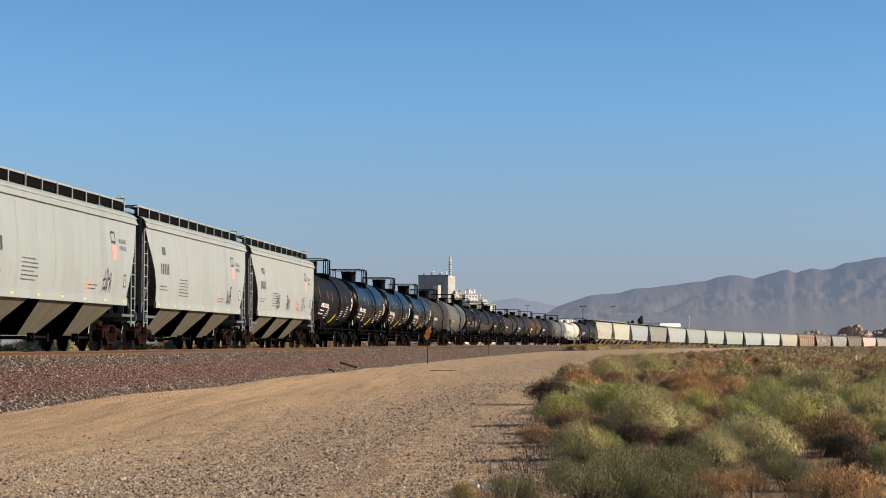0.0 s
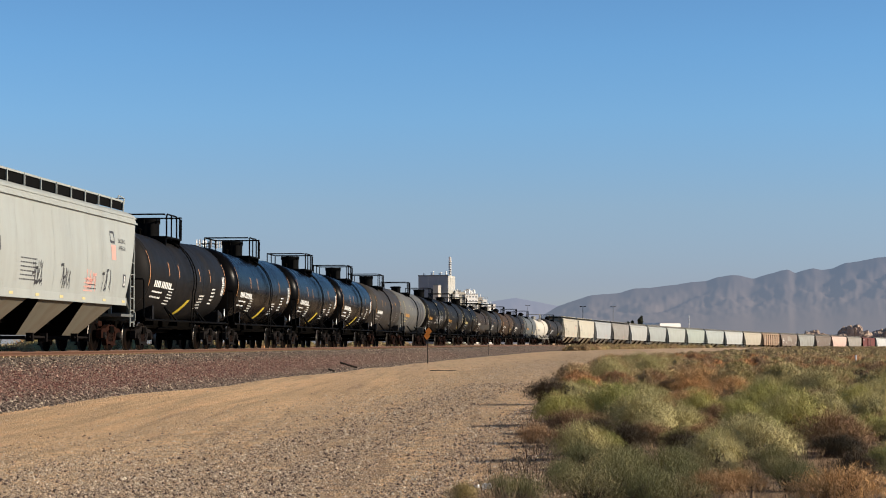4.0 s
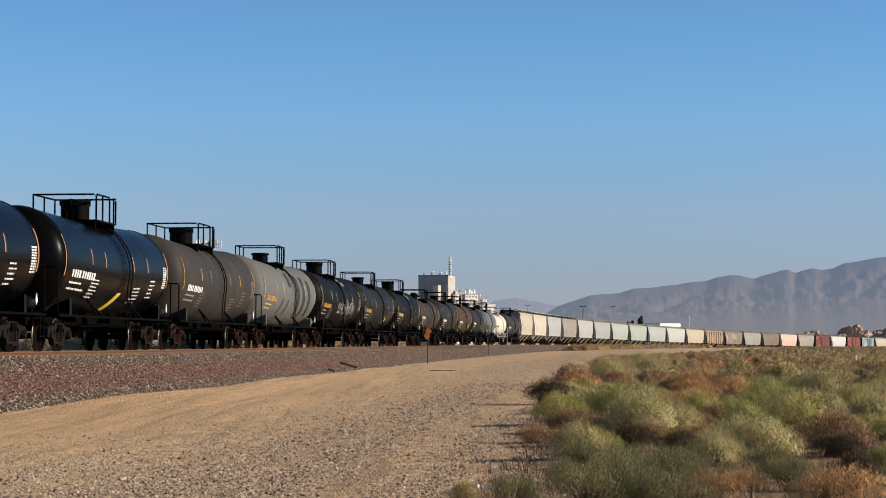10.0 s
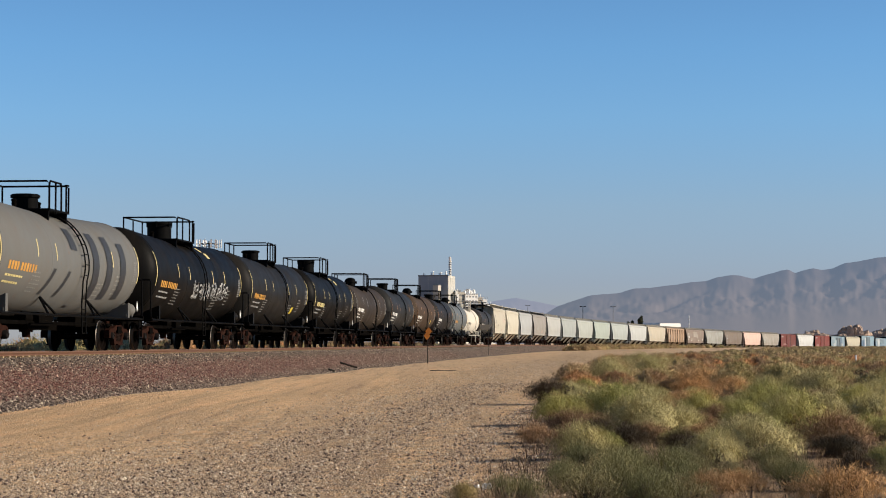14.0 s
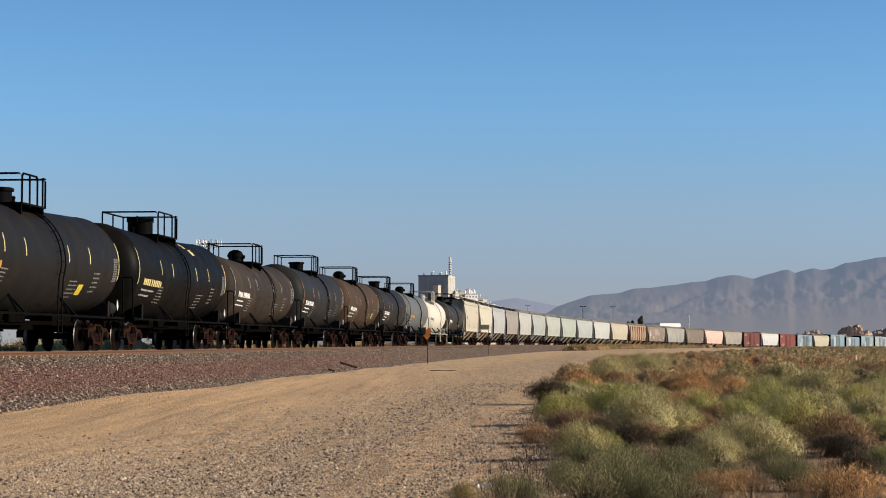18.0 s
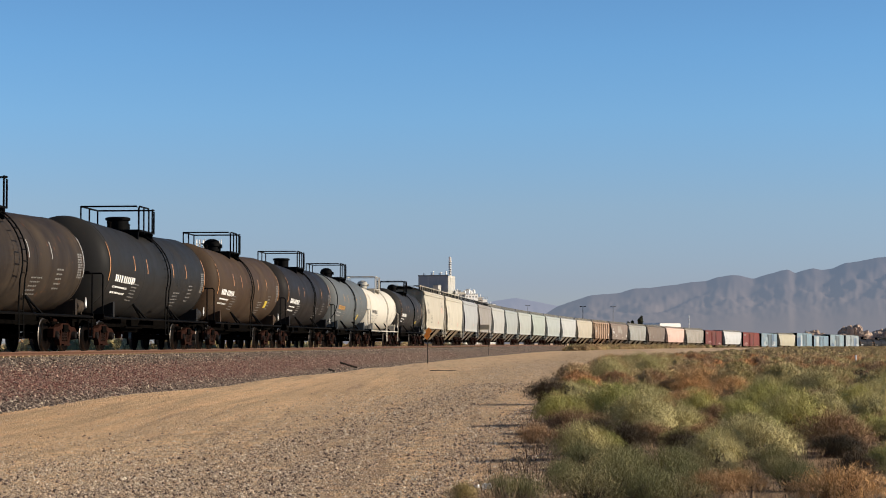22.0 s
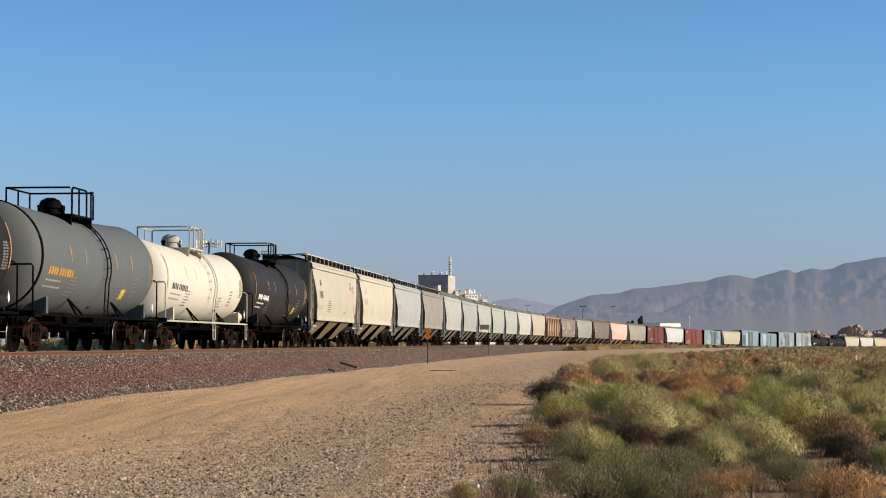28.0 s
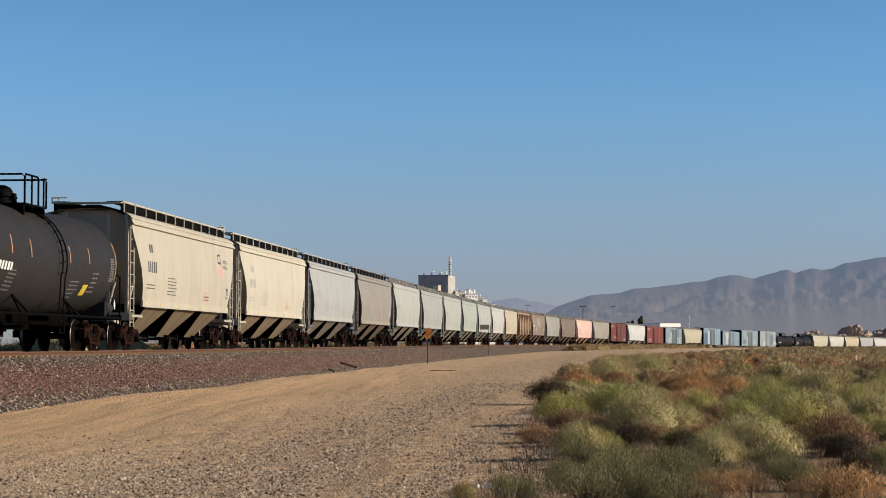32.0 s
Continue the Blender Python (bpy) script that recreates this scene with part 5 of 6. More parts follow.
    low, high_ = F.reshape(-1, 3, 3)[:, :2].reshape(-1, 3), F.reshape(-1, 3, 3)[:, 2]
    wood = (np.concatenate([V, C]), np.concatenate([low, CF])) if heart else (V, low)
    green = (np.concatenate([V, LV]), np.concatenate([high_, LF + len(V)]))
    return wood, green


def clump_arrays(seed, h, r, flakes, size, core=0.84, low=0.04, rough=0.38, slim=0.5, deep=0.78):
    """A rounded bush seen from afar: an inner mass under a loose shell of small leafy flakes that lie along its dome."""
    g = np.random.RandomState(seed)
    ne, na = 7, 12
    el, az = np.meshgrid(np.linspace(0, np.pi / 2, ne), np.linspace(0, 2 * np.pi, na + 1)[:-1], indexing="ij")
    a0, a1, a2 = g.uniform(0, 6, 3)
    lump = lambda t, q: 1 + 0.15 * np.sin(2 * t + a0) + 0.13 * np.sin(5 * t + a1 + 3 * q) + 0.09 * np.sin(9 * t + a2 - 5 * q)
    wob = core * lump(az, el) * g.uniform(0.86, 1.08, el.shape)
    under = np.interp(el, [0, 0.45], [0.45, 1.0])          # drawn in towards the root
    C = np.stack([r * wob * under * np.cos(el) * np.cos(az), r * wob * under * np.cos(el) * np.sin(az), h * wob * np.sin(el) - 0.02], -1).reshape(-1, 3)
    q = np.array([(i * na + j, i * na + (j + 1) % na, (i + 1) * na + (j + 1) % na, (i + 1) * na + j) for i in range(ne - 1) for j in range(na)])
    CF = np.concatenate([q[:, [0, 1, 2]], q[:, [0, 2, 3]]])
    t, e_ = g.uniform(0, 6.283, flakes), np.arcsin(g.uniform(low, 1, flakes))
    k = g.uniform(deep, 1.05, flakes) * lump(t, e_)
    d = np.stack([np.cos(e_) * np.cos(t), np.cos(e_) * np.sin(t), np.sin(e_)], -1)
    p = d * np.stack([r * k, r * k, h * k], -1)
    nrm = d * np.array([1 / r, 1 / r, 1 / h]) * min(r, h) + g.normal(0, rough, (flakes, 3))
    nrm /= np.linalg.norm(nrm, axis=1)[:, None]
    w = np.cross(nrm, np.array([0, 0, 1.0]) + g.normal(0, 0.5, (flakes, 3)))
    w /= np.linalg.norm(w, axis=1)[:, None] + 1e-6
    up_ = np.cross(w, nrm)
    up_ *= np.sign(up_[:, 2:3] + 1e-6)
    s = size * g.uniform(0.5, 1.4, (flakes, 1))
    LV = np.stack([p - w * s * slim - up_ * s * 0.4, p + w * s * slim - up_ * s * 0.4, p + up_ * s * 0.8], 1).reshape(-1, 3)
    return (C, CF), (LV, np.arange(flakes * 3).reshape(-1, 3))


def leaf_material(name, use_object=True, stops=None):
    m = Nodes(name)
    gnode = m.t.nodes.new("ShaderNodeNewGeometry")
    isl = gnode.outputs["Random Per Island"]
    if use_object:
        col, rnd = object_color(m)
        var = m.ramp(isl, [(0, (0.6, 0.57, 0.53)), (0.5, (0.95, 0.95, 0.95)), (0.88, (1.2, 1.17, 1.1)), (1, (1.6, 1.5, 1.3))])
        col = m.mix(1.0, col, var, "MULTIPLY")
        col = m.mix(0.12, col, m.ramp(rnd, [(0, (0.10, 0.11, 0.04)), (0.5, (0.20, 0.16, 0.08)), (1, (0.09, 0.075, 0.06))]))
    else:
        nz = m.noise(0.16, 3, 0.62, m.coord())
        col = m.ramp(nz, stops)
        var = m.ramp(isl, [(0, (0.55, 0.53, 0.5)), (0.55, (1.0, 1.0, 1.0)), (1, (1.4, 1.36, 1.3))])
        var = m.mix(0.6, var, m.ramp(m.noise(9.0, 4, 0.75, m.coord((1, 1, 0.5))), [(0.36, (0.42, 0.39, 0.34)), (0.6, (1.35, 1.33, 1.28))]), "MULTIPLY")
        col = m.mix(1.0, col, var, "MULTIPLY")
    tr = m.n("BsdfTranslucent", Color=col)
    mx = m.n("MixShader", Fac=0.06)
    out = m.t.nodes["Material Output"]
    mat = m.done(col, 0.8, 0, 0.2)
    m.t.links.new(m.bsdf.outputs[0], mx.inputs[1])
    m.t.links.new(tr.outputs[0], mx.inputs[2])
    m.t.links.new(mx.outputs[0], out.inputs["Surface"])
    return mat


M_LEAF = leaf_material("shrub_leaf")
# twigs and bush cores, darkened to paint in the hollows' shade
M_TWIG = plain("woody_twig", (0.062, 0.037, 0.025), 0.9, 0, 0.4)
KINDS = {
    "rabbitbrush": dict(h=0.56, r=0.5, stems=620, leaves=7, leaf=0.042, thin=0.05, shell=4200, flake=0.036, col=[(0.42, 0.40, 0.135), (0.36, 0.355, 0.115), (0.47, 0.43, 0.15)],
                        label="dense green rabbitbrush shrub on sandy ground", cat="shrub"),
    "sagebrush": dict(h=0.54, r=0.52, stems=620, leaves=7, leaf=0.042, thin=0.05, shell=4200, flake=0.036, col=[(0.49, 0.435, 0.205), (0.42, 0.38, 0.175), (0.50, 0.44, 0.215)],
                      label="grey-green sagebrush with fine upright stems", cat="shrub"),
    "dry_bush": dict(h=0.42, r=0.52, stems=650, leaves=6, leaf=0.04, thin=0.05, shell=2600, flake=0.034, col=[(0.319, 0.191, 0.107), (0.258, 0.152, 0.090), (0.391, 0.235, 0.120)],
                     label="dry reddish-brown desert bush", cat="shrub"),
    "orange_bush": dict(h=0.38, r=0.52, stems=600, leaves=6, leaf=0.04, thin=0.055, shell=3600, flake=0.034, col=[(0.62, 0.345, 0.145), (0.60, 0.37, 0.175)],
                        label="rust-orange dried buckwheat bush", cat="shrub"),
    "grass_tuft": dict(h=0.46, r=0.36, stems=800, leaves=4, leaf=0.05, thin=0.045, shell=900, flake=0.040, col=[(0.515, 0.402, 0.189), (0.453, 0.353, 0.163)],
                       label="straw-coloured dry grass tuft", cat="grass"),
    "twiggy_sage": dict(h=0.56, r=0.46, stems=260, leaves=12, leaf=0.022, thin=0.14, shell=1700, flake=0.026, slim=0.11, col=[(0.21, 0.20, 0.09), (0.25, 0.225, 0.11), (0.155, 0.16, 0.072)],
                        label="sparse dark green twiggy sagebrush", cat="shrub"),
    "dead_bush": dict(h=0.46, r=0.52, stems=800, leaves=7, leaf=0.04, thin=0.06, shell=2600, flake=0.034, col=[(0.055, 0.038, 0.028), (0.045, 0.034, 0.026)],
                      label="dark brown dead bush of bare twigs", cat="shrub"),
}
TEMPLATE = {}
for j, (k, q) in enumerate(KINDS.items()):
    TEMPLATE[k] = []
    for i in range(5):
        wood, green = shrub_arrays(100 + 7 * i + 31 * j, q["h"], q["r"], q["stems"], q["leaves"], 0.003, q["leaf"], thin=q["thin"], core=0.5 if q["stems"] > 450 else 0.2)
        if q["shell"]:
            _, more = clump_arrays(900 + 7 * i + 31 * j, q["h"] * 0.86, q["r"] * 0.92, q["shell"], q["flake"], core=0.87, low=0.22, rough=0.33, slim=q.get("slim", 0.11), deep=0.55 if q["stems"] < 300 else 0.74)
            green = (np.concatenate([green[0], more[0]]), np.concatenate([green[1], more[1] + len(green[0])]))
        TEMPLATE[k].append((cloud("stem_clump", *wood, M_TWIG), cloud("foliage", *green, M_LEAF)))


def plant(kind, x, y, size=1.0, tall=1.0, col=None, rg=random):
    q = KINDS[kind]
    wood, green = rg.choice(TEMPLATE[kind])
    ob = thing(kind, q["label"], q["cat"], q["cat"] + " beside the dirt road")
    ob.matrix_world = pose(x, y, float(ground_z(x, y)) - 0.01, rg.uniform(-6, 6), rg.uniform(-6, 6), rg.uniform(0, 360)) @ Matrix.Diagonal((size, size, size * tall, 1))
    tagged(part("stem_clump", wood, None, ob), kind="stuff")
    tagged(part("foliage", green, None, ob, color=col or rg.choice(q["col"])), kind="stuff")
    return ob


rg = random.Random(21)
PLACED = []
# single bushes that stand out; some dead_bush ones stand in for shaded hollows
for kind, x, y, size in (
        ("sagebrush", 2.85, 40.6, 0.82), ("dead_bush", 2.12, 38.9, 1.12), ("dead_bush", 2.68, 22.2, 0.6), ("orange_bush", 5.0, 41.0, 0.8), ("orange_bush", 5.5, 42.4, 0.95), ("orange_bush", 6.0, 43.8, 1.0), ("dead_bush", 3.92, 18.6, 0.55), ("dead_bush", 11.0, 51.8, 1.35), ("orange_bush", 6.1, 47.6, 1.2), ("orange_bush", 6.9, 46.8, 1.1), ("dead_bush", 4.7, 64.0, 0.95), ("dead_bush", 1.95, 33.5, 0.6), ("dry_bush", 1.72, 26.2, 0.84), ("dry_bush", 1.15, 24.1, 0.60),
        ("sagebrush", 2.50, 33.0, 0.83), ("sagebrush", 4.84, 56.4, 1.42), ("sagebrush", 7.10, 66.9, 1.49), ("rabbitbrush", 3.51, 37.7, 0.76),
        ("dead_bush", 5.56, 76.4, 0.75), ("sagebrush", 9.74, 97.0, 1.62), ("orange_bush", 6.68, 51.0, 1.63),
        ("orange_bush", 5.86, 51.0, 0.89), ("orange_bush", 7.10, 48.2, 0.98), ("rabbitbrush", 4.40, 28.8, 0.79), ("rabbitbrush", 4.24, 32.0, 0.84),
        ("sagebrush", 3.30, 27.4, 0.65), ("dry_bush", 2.58, 24.3, 0.70), ("rabbitbrush", 5.64, 32.0, 1.02), ("sagebrush", 6.29, 32.0, 0.85),
        ("rabbitbrush", 5.59, 34.6, 0.80), ("dead_bush", 9.75, 45.6, 0.79), ("dead_bush", 9.71, 46.6, 0.68), ("dry_bush", 6.16, 27.9, 0.65),
        ("sagebrush", 8.55, 45.6, 1.02), ("orange_bush", 9.62, 48.2, 0.70), ("dead_bush", 4.39, 21.7, 0.69), ("rabbitbrush", 4.32, 19.2, 0.56),
        ("sagebrush", 2.74, 19.7, 0.72), ("twiggy_sage", 1.99, 17.3, 0.72), ("twiggy_sage", 1.48, 16.9, 0.70), ("twiggy_sage", 1.04, 16.5, 0.51),
        ("orange_bush", 2.5, 16.6, 0.55), ("orange_bush", 3.12, 15.3, 0.8), ("twiggy_sage", 2.96, 16.5, 0.62), ("dead_bush", 2.21, 23.0, 0.60),
        ("dry_bush", 2.14, 15.8, 0.60), ("twiggy_sage", 0.47, 15.9, 0.40), ("grass_tuft", 0.17, 15.6, 0.40),
        ("sagebrush", 3.81, 22.4, 0.62), ("rabbitbrush", 1.74, 21.7, 0.57)):
    plant(kind, x, y, size, rg.uniform(0.9, 1.15), None, rg)
    PLACED.append((x, y, 0.5 * size))
    if kind in ("dead_bush", "orange_bush"):          # room left in front, so the dark hollows and orange bushes show
        for q in range(1, 4 if y < 40 else 2):
            PLACED.append((x * (1 - 0.9 * q / y), y - 0.9 * q, 0.42 * size))
tries = 0
while len(PLACED) < 300 and tries < 6000:
    tries += 1
    y = 14.3 + 33 * rg.random()
    x = rg.uniform(float(shrub_edge(y)) + 0.15, 0.235 * y + 0.8)
    size = rg.choice((rg.uniform(0.5, 0.8), rg.uniform(0.8, 1.45)))
    if any((x - a_) ** 2 + ((y - b_) * 0.8) ** 2 < (0.94 * (c_ + 0.5 * size)) ** 2 for a_, b_, c_ in PLACED):
        continue
    if y > 27 and 0.108 < x / y < 0.152:          # low growth on the way to the rusty patch
        size *= 0.62
    v = noise.noise((x * 0.22, y * 0.09, 3.3))
    w = rg.uniform(-1, 1)
    if v > 0.22:
        kind = "orange_bush" if w > 0.6 and y > 34 else ("dry_bush" if w > -0.4 else ("sagebrush" if w > -0.9 else "dead_bush"))
    elif v > -0.05:
        kind = "rabbitbrush" if w > -0.1 else ("sagebrush" if w > -0.7 else "dry_bush")
    else:
        kind = "sagebrush" if w > -0.1 else ("grass_tuft" if w > -0.4 else ("dry_bush" if w > -0.9 else "dead_bush"))
    if y < 20.5:
        kind, size = "twiggy_sage", size * 0.85
    plant(kind, x, y, size, rg.uniform(0.75, 1.2), None, rg)
    PLACED.append((x, y, 0.5 * size))


for _ in range(26):          # young growth between the older bushes by the road's near end
    y = 14.4 + 5.5 * rg.random()
    x = rg.uniform(float(shrub_edge(y)) + 0.5, 0.235 * y + 0.3)
    if abs(x / y - 0.2) < 0.03 or abs(x / y - 0.15) < 0.015:
        continue
    plant(rg.choice(("twiggy_sage", "twiggy_sage", "twiggy_sage", "sagebrush")), x, y, rg.uniform(0.35, 0.7), rg.uniform(0.8, 1.1), None, rg)


def scatter(name, n, region, stops, label, stems, leaves, size, seed, width, leaf, lift=0.0, leafy=True):
    """A wide stand of shrubs in one mesh."""
    g = np.random.RandomState(seed)
    kits = []
    for i in range(8):
        wood, green = shrub_arrays(seed + 10 + i, 0.46, 0.5, stems, leaves, width, leaf, thin=0.07, heart=False)
        inner, more = clump_arrays(seed + 40 + i, 0.40, 0.46, int(stems * leaves * 0.8), leaf * 0.7, core=0.86, low=0.2, rough=0.4, slim=0.2)
        green = green if not leafy else (np.concatenate([green[0], more[0], inner[0]]), np.concatenate([green[1], more[1] + len(green[0]), inner[1] + len(green[0]) + len(more[0])]))
        kits.append((np.concatenate([wood[0], green[0]]), np.concatenate([wood[1], green[1] + len(wood[0])]), len(wood[1])))
    Vs, Fs, Ks, o = [], [], [], 0
    for _ in range(n):
        x, y = region(g)
        if x is None:
            continue
        V, F, nw = kits[g.randint(8)]
        t, k, kz = g.uniform(0, 6.28), g.uniform(*size), g.uniform(0.7, 1.2)
        c, s = math.cos(t) * k, math.sin(t) * k
        Vs.append(np.stack([V[:, 0] * c - V[:, 1] * s + x, V[:, 0] * s + V[:, 1] * c + y, V[:, 2] * k * kz + float(ground_z(x, y)) - 0.02 + lift], -1))
        Fs.append(F + o)
        Ks.append(np.arange(len(F)) < nw)
        o += len(V)
    me = cloud(name, np.concatenate(Vs), np.concatenate(Fs), leaf_material(name + "_leaf", False, stops))
    me.materials.append(M_TWIG)
    me.polygons.foreach_set("material_index", np.concatenate(Ks).astype(np.int32))
    return tagged(new(name, me), label, "shrubs", kind="stuff")


MIX = [(0.28, (0.20, 0.18, 0.075)), (0.37, (0.46, 0.40, 0.20)), (0.44, (0.34, 0.29, 0.13)), (0.50, (0.50, 0.38, 0.21)), (0.55, (0.36, 0.235, 0.14)), (0.61, (0.56, 0.29, 0.13)), (0.70, (0.26, 0.17, 0.11))]


VERGE = [(0.32, (0.26, 0.225, 0.10)), (0.45, (0.44, 0.36, 0.185)), (0.55, (0.33, 0.24, 0.14)), (0.68, (0.42, 0.30, 0.165))]


class Spaced:
    """Spots in a band of the scrub that keep clear of one another."""

    def __init__(self, y0, y1, gap, lean):
        self.y0, self.y1, self.gap, self.lean, self.seen = y0, y1, gap, lean, []

    def __call__(self, g):
        for _ in range(12):
            y = self.y0 + (self.y1 - self.y0) * g.uniform() ** self.lean
            x = g.uniform(float(shrub_edge(y)), 0.235 * y + 2)
            if all((x - a_) ** 2 + (y - b_) ** 2 > self.gap ** 2 for a_, b_ in self.seen[-260:]) and all(abs(x - a_) > 0.7 or not -3.0 < y - b_ < 0.8 for a_, b_, _ in PLACED if b_ > 46):
                self.seen.append((x, y))
                return x, y
        return None, None


def far_region(g):
    y = 130 + 330 * g.uniform() ** 1.4
    x = g.uniform(float(shrub_edge(y)), 0.24 * y + 4)
    off, _ = beside(x, y)
    return (x, y) if off > 5 else (None, None)


def verge_region(g):
    s = 225 + 330 * g.uniform()
    x, y, _ = track(s, g.uniform(4.6, 8.5))
    return x, y


def back_region(g):
    s = -70 + 330 * g.uniform() ** 1.2
    x, y, _ = track(s, -5 - 22 * g.uniform() ** 1.5)
    return x, y


def bank_region(g):
    s = -78 + 125 * g.uniform()
    x, y, _ = track(s, -4.6 - 9 * g.uniform() ** 1.6)
    return x, y


scatter("bank_shrubs", 270, bank_region, MIX, "tall olive scrub close behind the track", 150, 6, (1.7, 3.6), 640, 0.006, 0.045)
scatter("mid_shrubs", 330, Spaced(46, 80, 1.2, 1.0), MIX, "olive, straw and rust desert shrubs on sand", 300, 9, (0.75, 1.5), 300, 0.006, 0.06)
scatter("farther_shrubs", 560, Spaced(78, 132, 1.4, 1.0), MIX, "olive and brown desert shrubs farther off", 140, 8, (0.65, 1.35), 350, 0.010, 0.06)
scatter("far_shrubs", 2900, far_region, VERGE, "distant olive and brown desert scrub", 36, 5, (0.45, 0.95), 400, 0.026, 0.10)
scatter("verge_shrubs", 1000, verge_region, VERGE, "brown scrub along the railway verge", 60, 4, (1.0, 2.0), 500, 0.025, 0.14)
scatter("trackside_shrubs", 1300, back_region, MIX, "green and straw scrub behind the track", 60, 4, (0.9, 2.1), 600, 0.02, 0.14)


def litter_region(g):
    y = 14.5 + 32 * g.uniform() ** 1.4
    return g.uniform(float(shrub_edge(y)) - 0.3, 0.235 * y + 1), y


scatter("dry_litter", 1500, litter_region, [(0.35, (0.26, 0.17, 0.11)), (0.5, (0.36, 0.26, 0.16)), (0.65, (0.17, 0.13, 0.095))],
        "fallen dry twigs and brown plant litter", 26, 1, (0.4, 0.8), 700, 0.005, 0.03, -0.10, False)


def edge_region(g):
    y = 15.0 + 14 * g.uniform()
    return float(shrub_edge(y)) + g.uniform(-0.45, 0.5), y


scatter("twig_litter", 420, edge_region, [(0.35, (0.13, 0.08, 0.055)), (0.5, (0.22, 0.15, 0.10)), (0.65, (0.34, 0.27, 0.20))],
        "dark broken twigs along the edge of the scrub", 12, 1, (0.35, 0.7), 760, 0.006, 0.05, -0.13, False)


# ---------------------------------------------------------------- signs and litter by the track
def trackside():
    sign = thing("diamond_sign", "orange double-diamond trackside sign on a thin post", "sign", at=(-0.94, 120.0, 0.0))
    part("post", Shape().box(-0.03, 0.03, -0.03, 0.03, 0, 1.75), M_POST, sign)
    for x, z in ((0.06, 1.98), (-0.05, 1.70)):
        part("panel", Shape().prism([(x - 0.21, z), (x, z - 0.25), (x + 0.21, z), (x, z + 0.25)], -0.055 - 0.01 * (x > 0), -0.035), M_SIGN, sign, "orange diamond plate")
    board = thing("trackside_board", "weathered grey board on two thin posts", "sign", at=(4.0, 187.0, 0.0))
    for x in (-0.36, 0.36):
        part("post", Shape().box(x - 0.02, x + 0.02, -0.02, 0.02, 0, 3.0), M_POST, board)
    part("board", Shape().box(-0.44, 0.44, -0.07, -0.04, 2.55, 3.02), M_PLANK, board)
    # lengths of old timber and rail lying on the bank
    for x, y, ln, rz, tilt, mat, nm, lab in ((-4.46, 92.0, 0.85, -8, 17, M_POST, "timber", "dark weathered timber lying on the ballast"),
                                             (-4.74, 82.9, 0.3, -30, 15, M_POST, "timber", "short dark timber piece on the ballast"),
                                             (5.3, 186.0, 0.7, 8, 0, M_UNDER, "scrap_pipe", "short rusty scrap pipe on the verge"),
                                             (0.0, 87.0, 1.15, 4, 0, M_POST, "timber", "thin flat dark plank on the dirt road")):
        zz = float(ground_z(x, y))
        off, rz_ = beside(x, y)
        if off < 5:
            off = 2.1 + (float(off) - 2.1) / float(toe_spread(y - 62))
            zz = float(rz_) + float(np.interp(off, [1.85, 2.1, 3.2, 4.3, 5.0], [-0.19, -0.24, -0.72, -1.08, -1.3])) + 0.03
        s = Shape().box(-ln / 2, ln / 2, -0.04, 0.04, 0.0 if tilt else -0.01, 0.08 if tilt else 0.02) if nm == "timber" else Shape().cyl((-ln / 2, 0, 0.05), (ln / 2, 0, 0.05), 0.05, 10)
        thing(nm, lab, "debris", "", s, mat, at=pose(x, y, zz, 0, tilt, rz))
    s = Shape()
    s.add([(-0.05, -0.03, 0.0), (0.05, -0.02, 0.0), (0.06, 0.04, 0.01), (-0.04, 0.05, 0.0), (-0.04, -0.02, 0.05), (0.03, -0.03, 0.06), (0.04, 0.03, 0.04), (-0.02, 0.04, 0.055)],
          [(0, 1, 5, 4), (1, 2, 6, 5), (2, 3, 7, 6), (3, 0, 4, 7), (4, 5, 6, 7)])
    thing("paper_litter", "crumpled white paper litter on the gravel", "litter", "", s, M_LITTER, at=(0.38, 17.0, float(ground_z(0.38, 17.0))))
    thing("paper_litter", "small crumpled white scrap on the gravel", "litter", "", s, M_LITTER, at=pose(0.30, 17.2, float(ground_z(0.30, 17.2)), 0, 0, 70) @ Matrix.Scale(0.6, 4))
    mk = thing("marker_post", "short white marker post among the shrubs", "post", at=(21.6, 102.0, float(ground_z(21.6, 102.0))))
    part("stake", Shape().cyl((0, 0, 0), (0, 0, 0.55), 0.05, 8), M_LITTER, mk)
    part("cap", Shape().lathe([(0.55, 0.055), (0.60, 0.05), (0.62, 0.02)], 8, "z"), M_LITTER, mk)


trackside()


# ---------------------------------------------------------------- the plant and what stands far off
def spot(px, d):
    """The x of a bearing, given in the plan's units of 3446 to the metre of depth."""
    return (px - 784) / 3446 * d


def up(py, d):
    return (607.6 - py) / 3446 * d + 1.25


def box_part(name, parent, mat, x0, x1, y0, y1, z0, z1, label=""):
    return part(name, Shape().box(x0, x1, y0, y1, z0, z1), mat, parent, label)


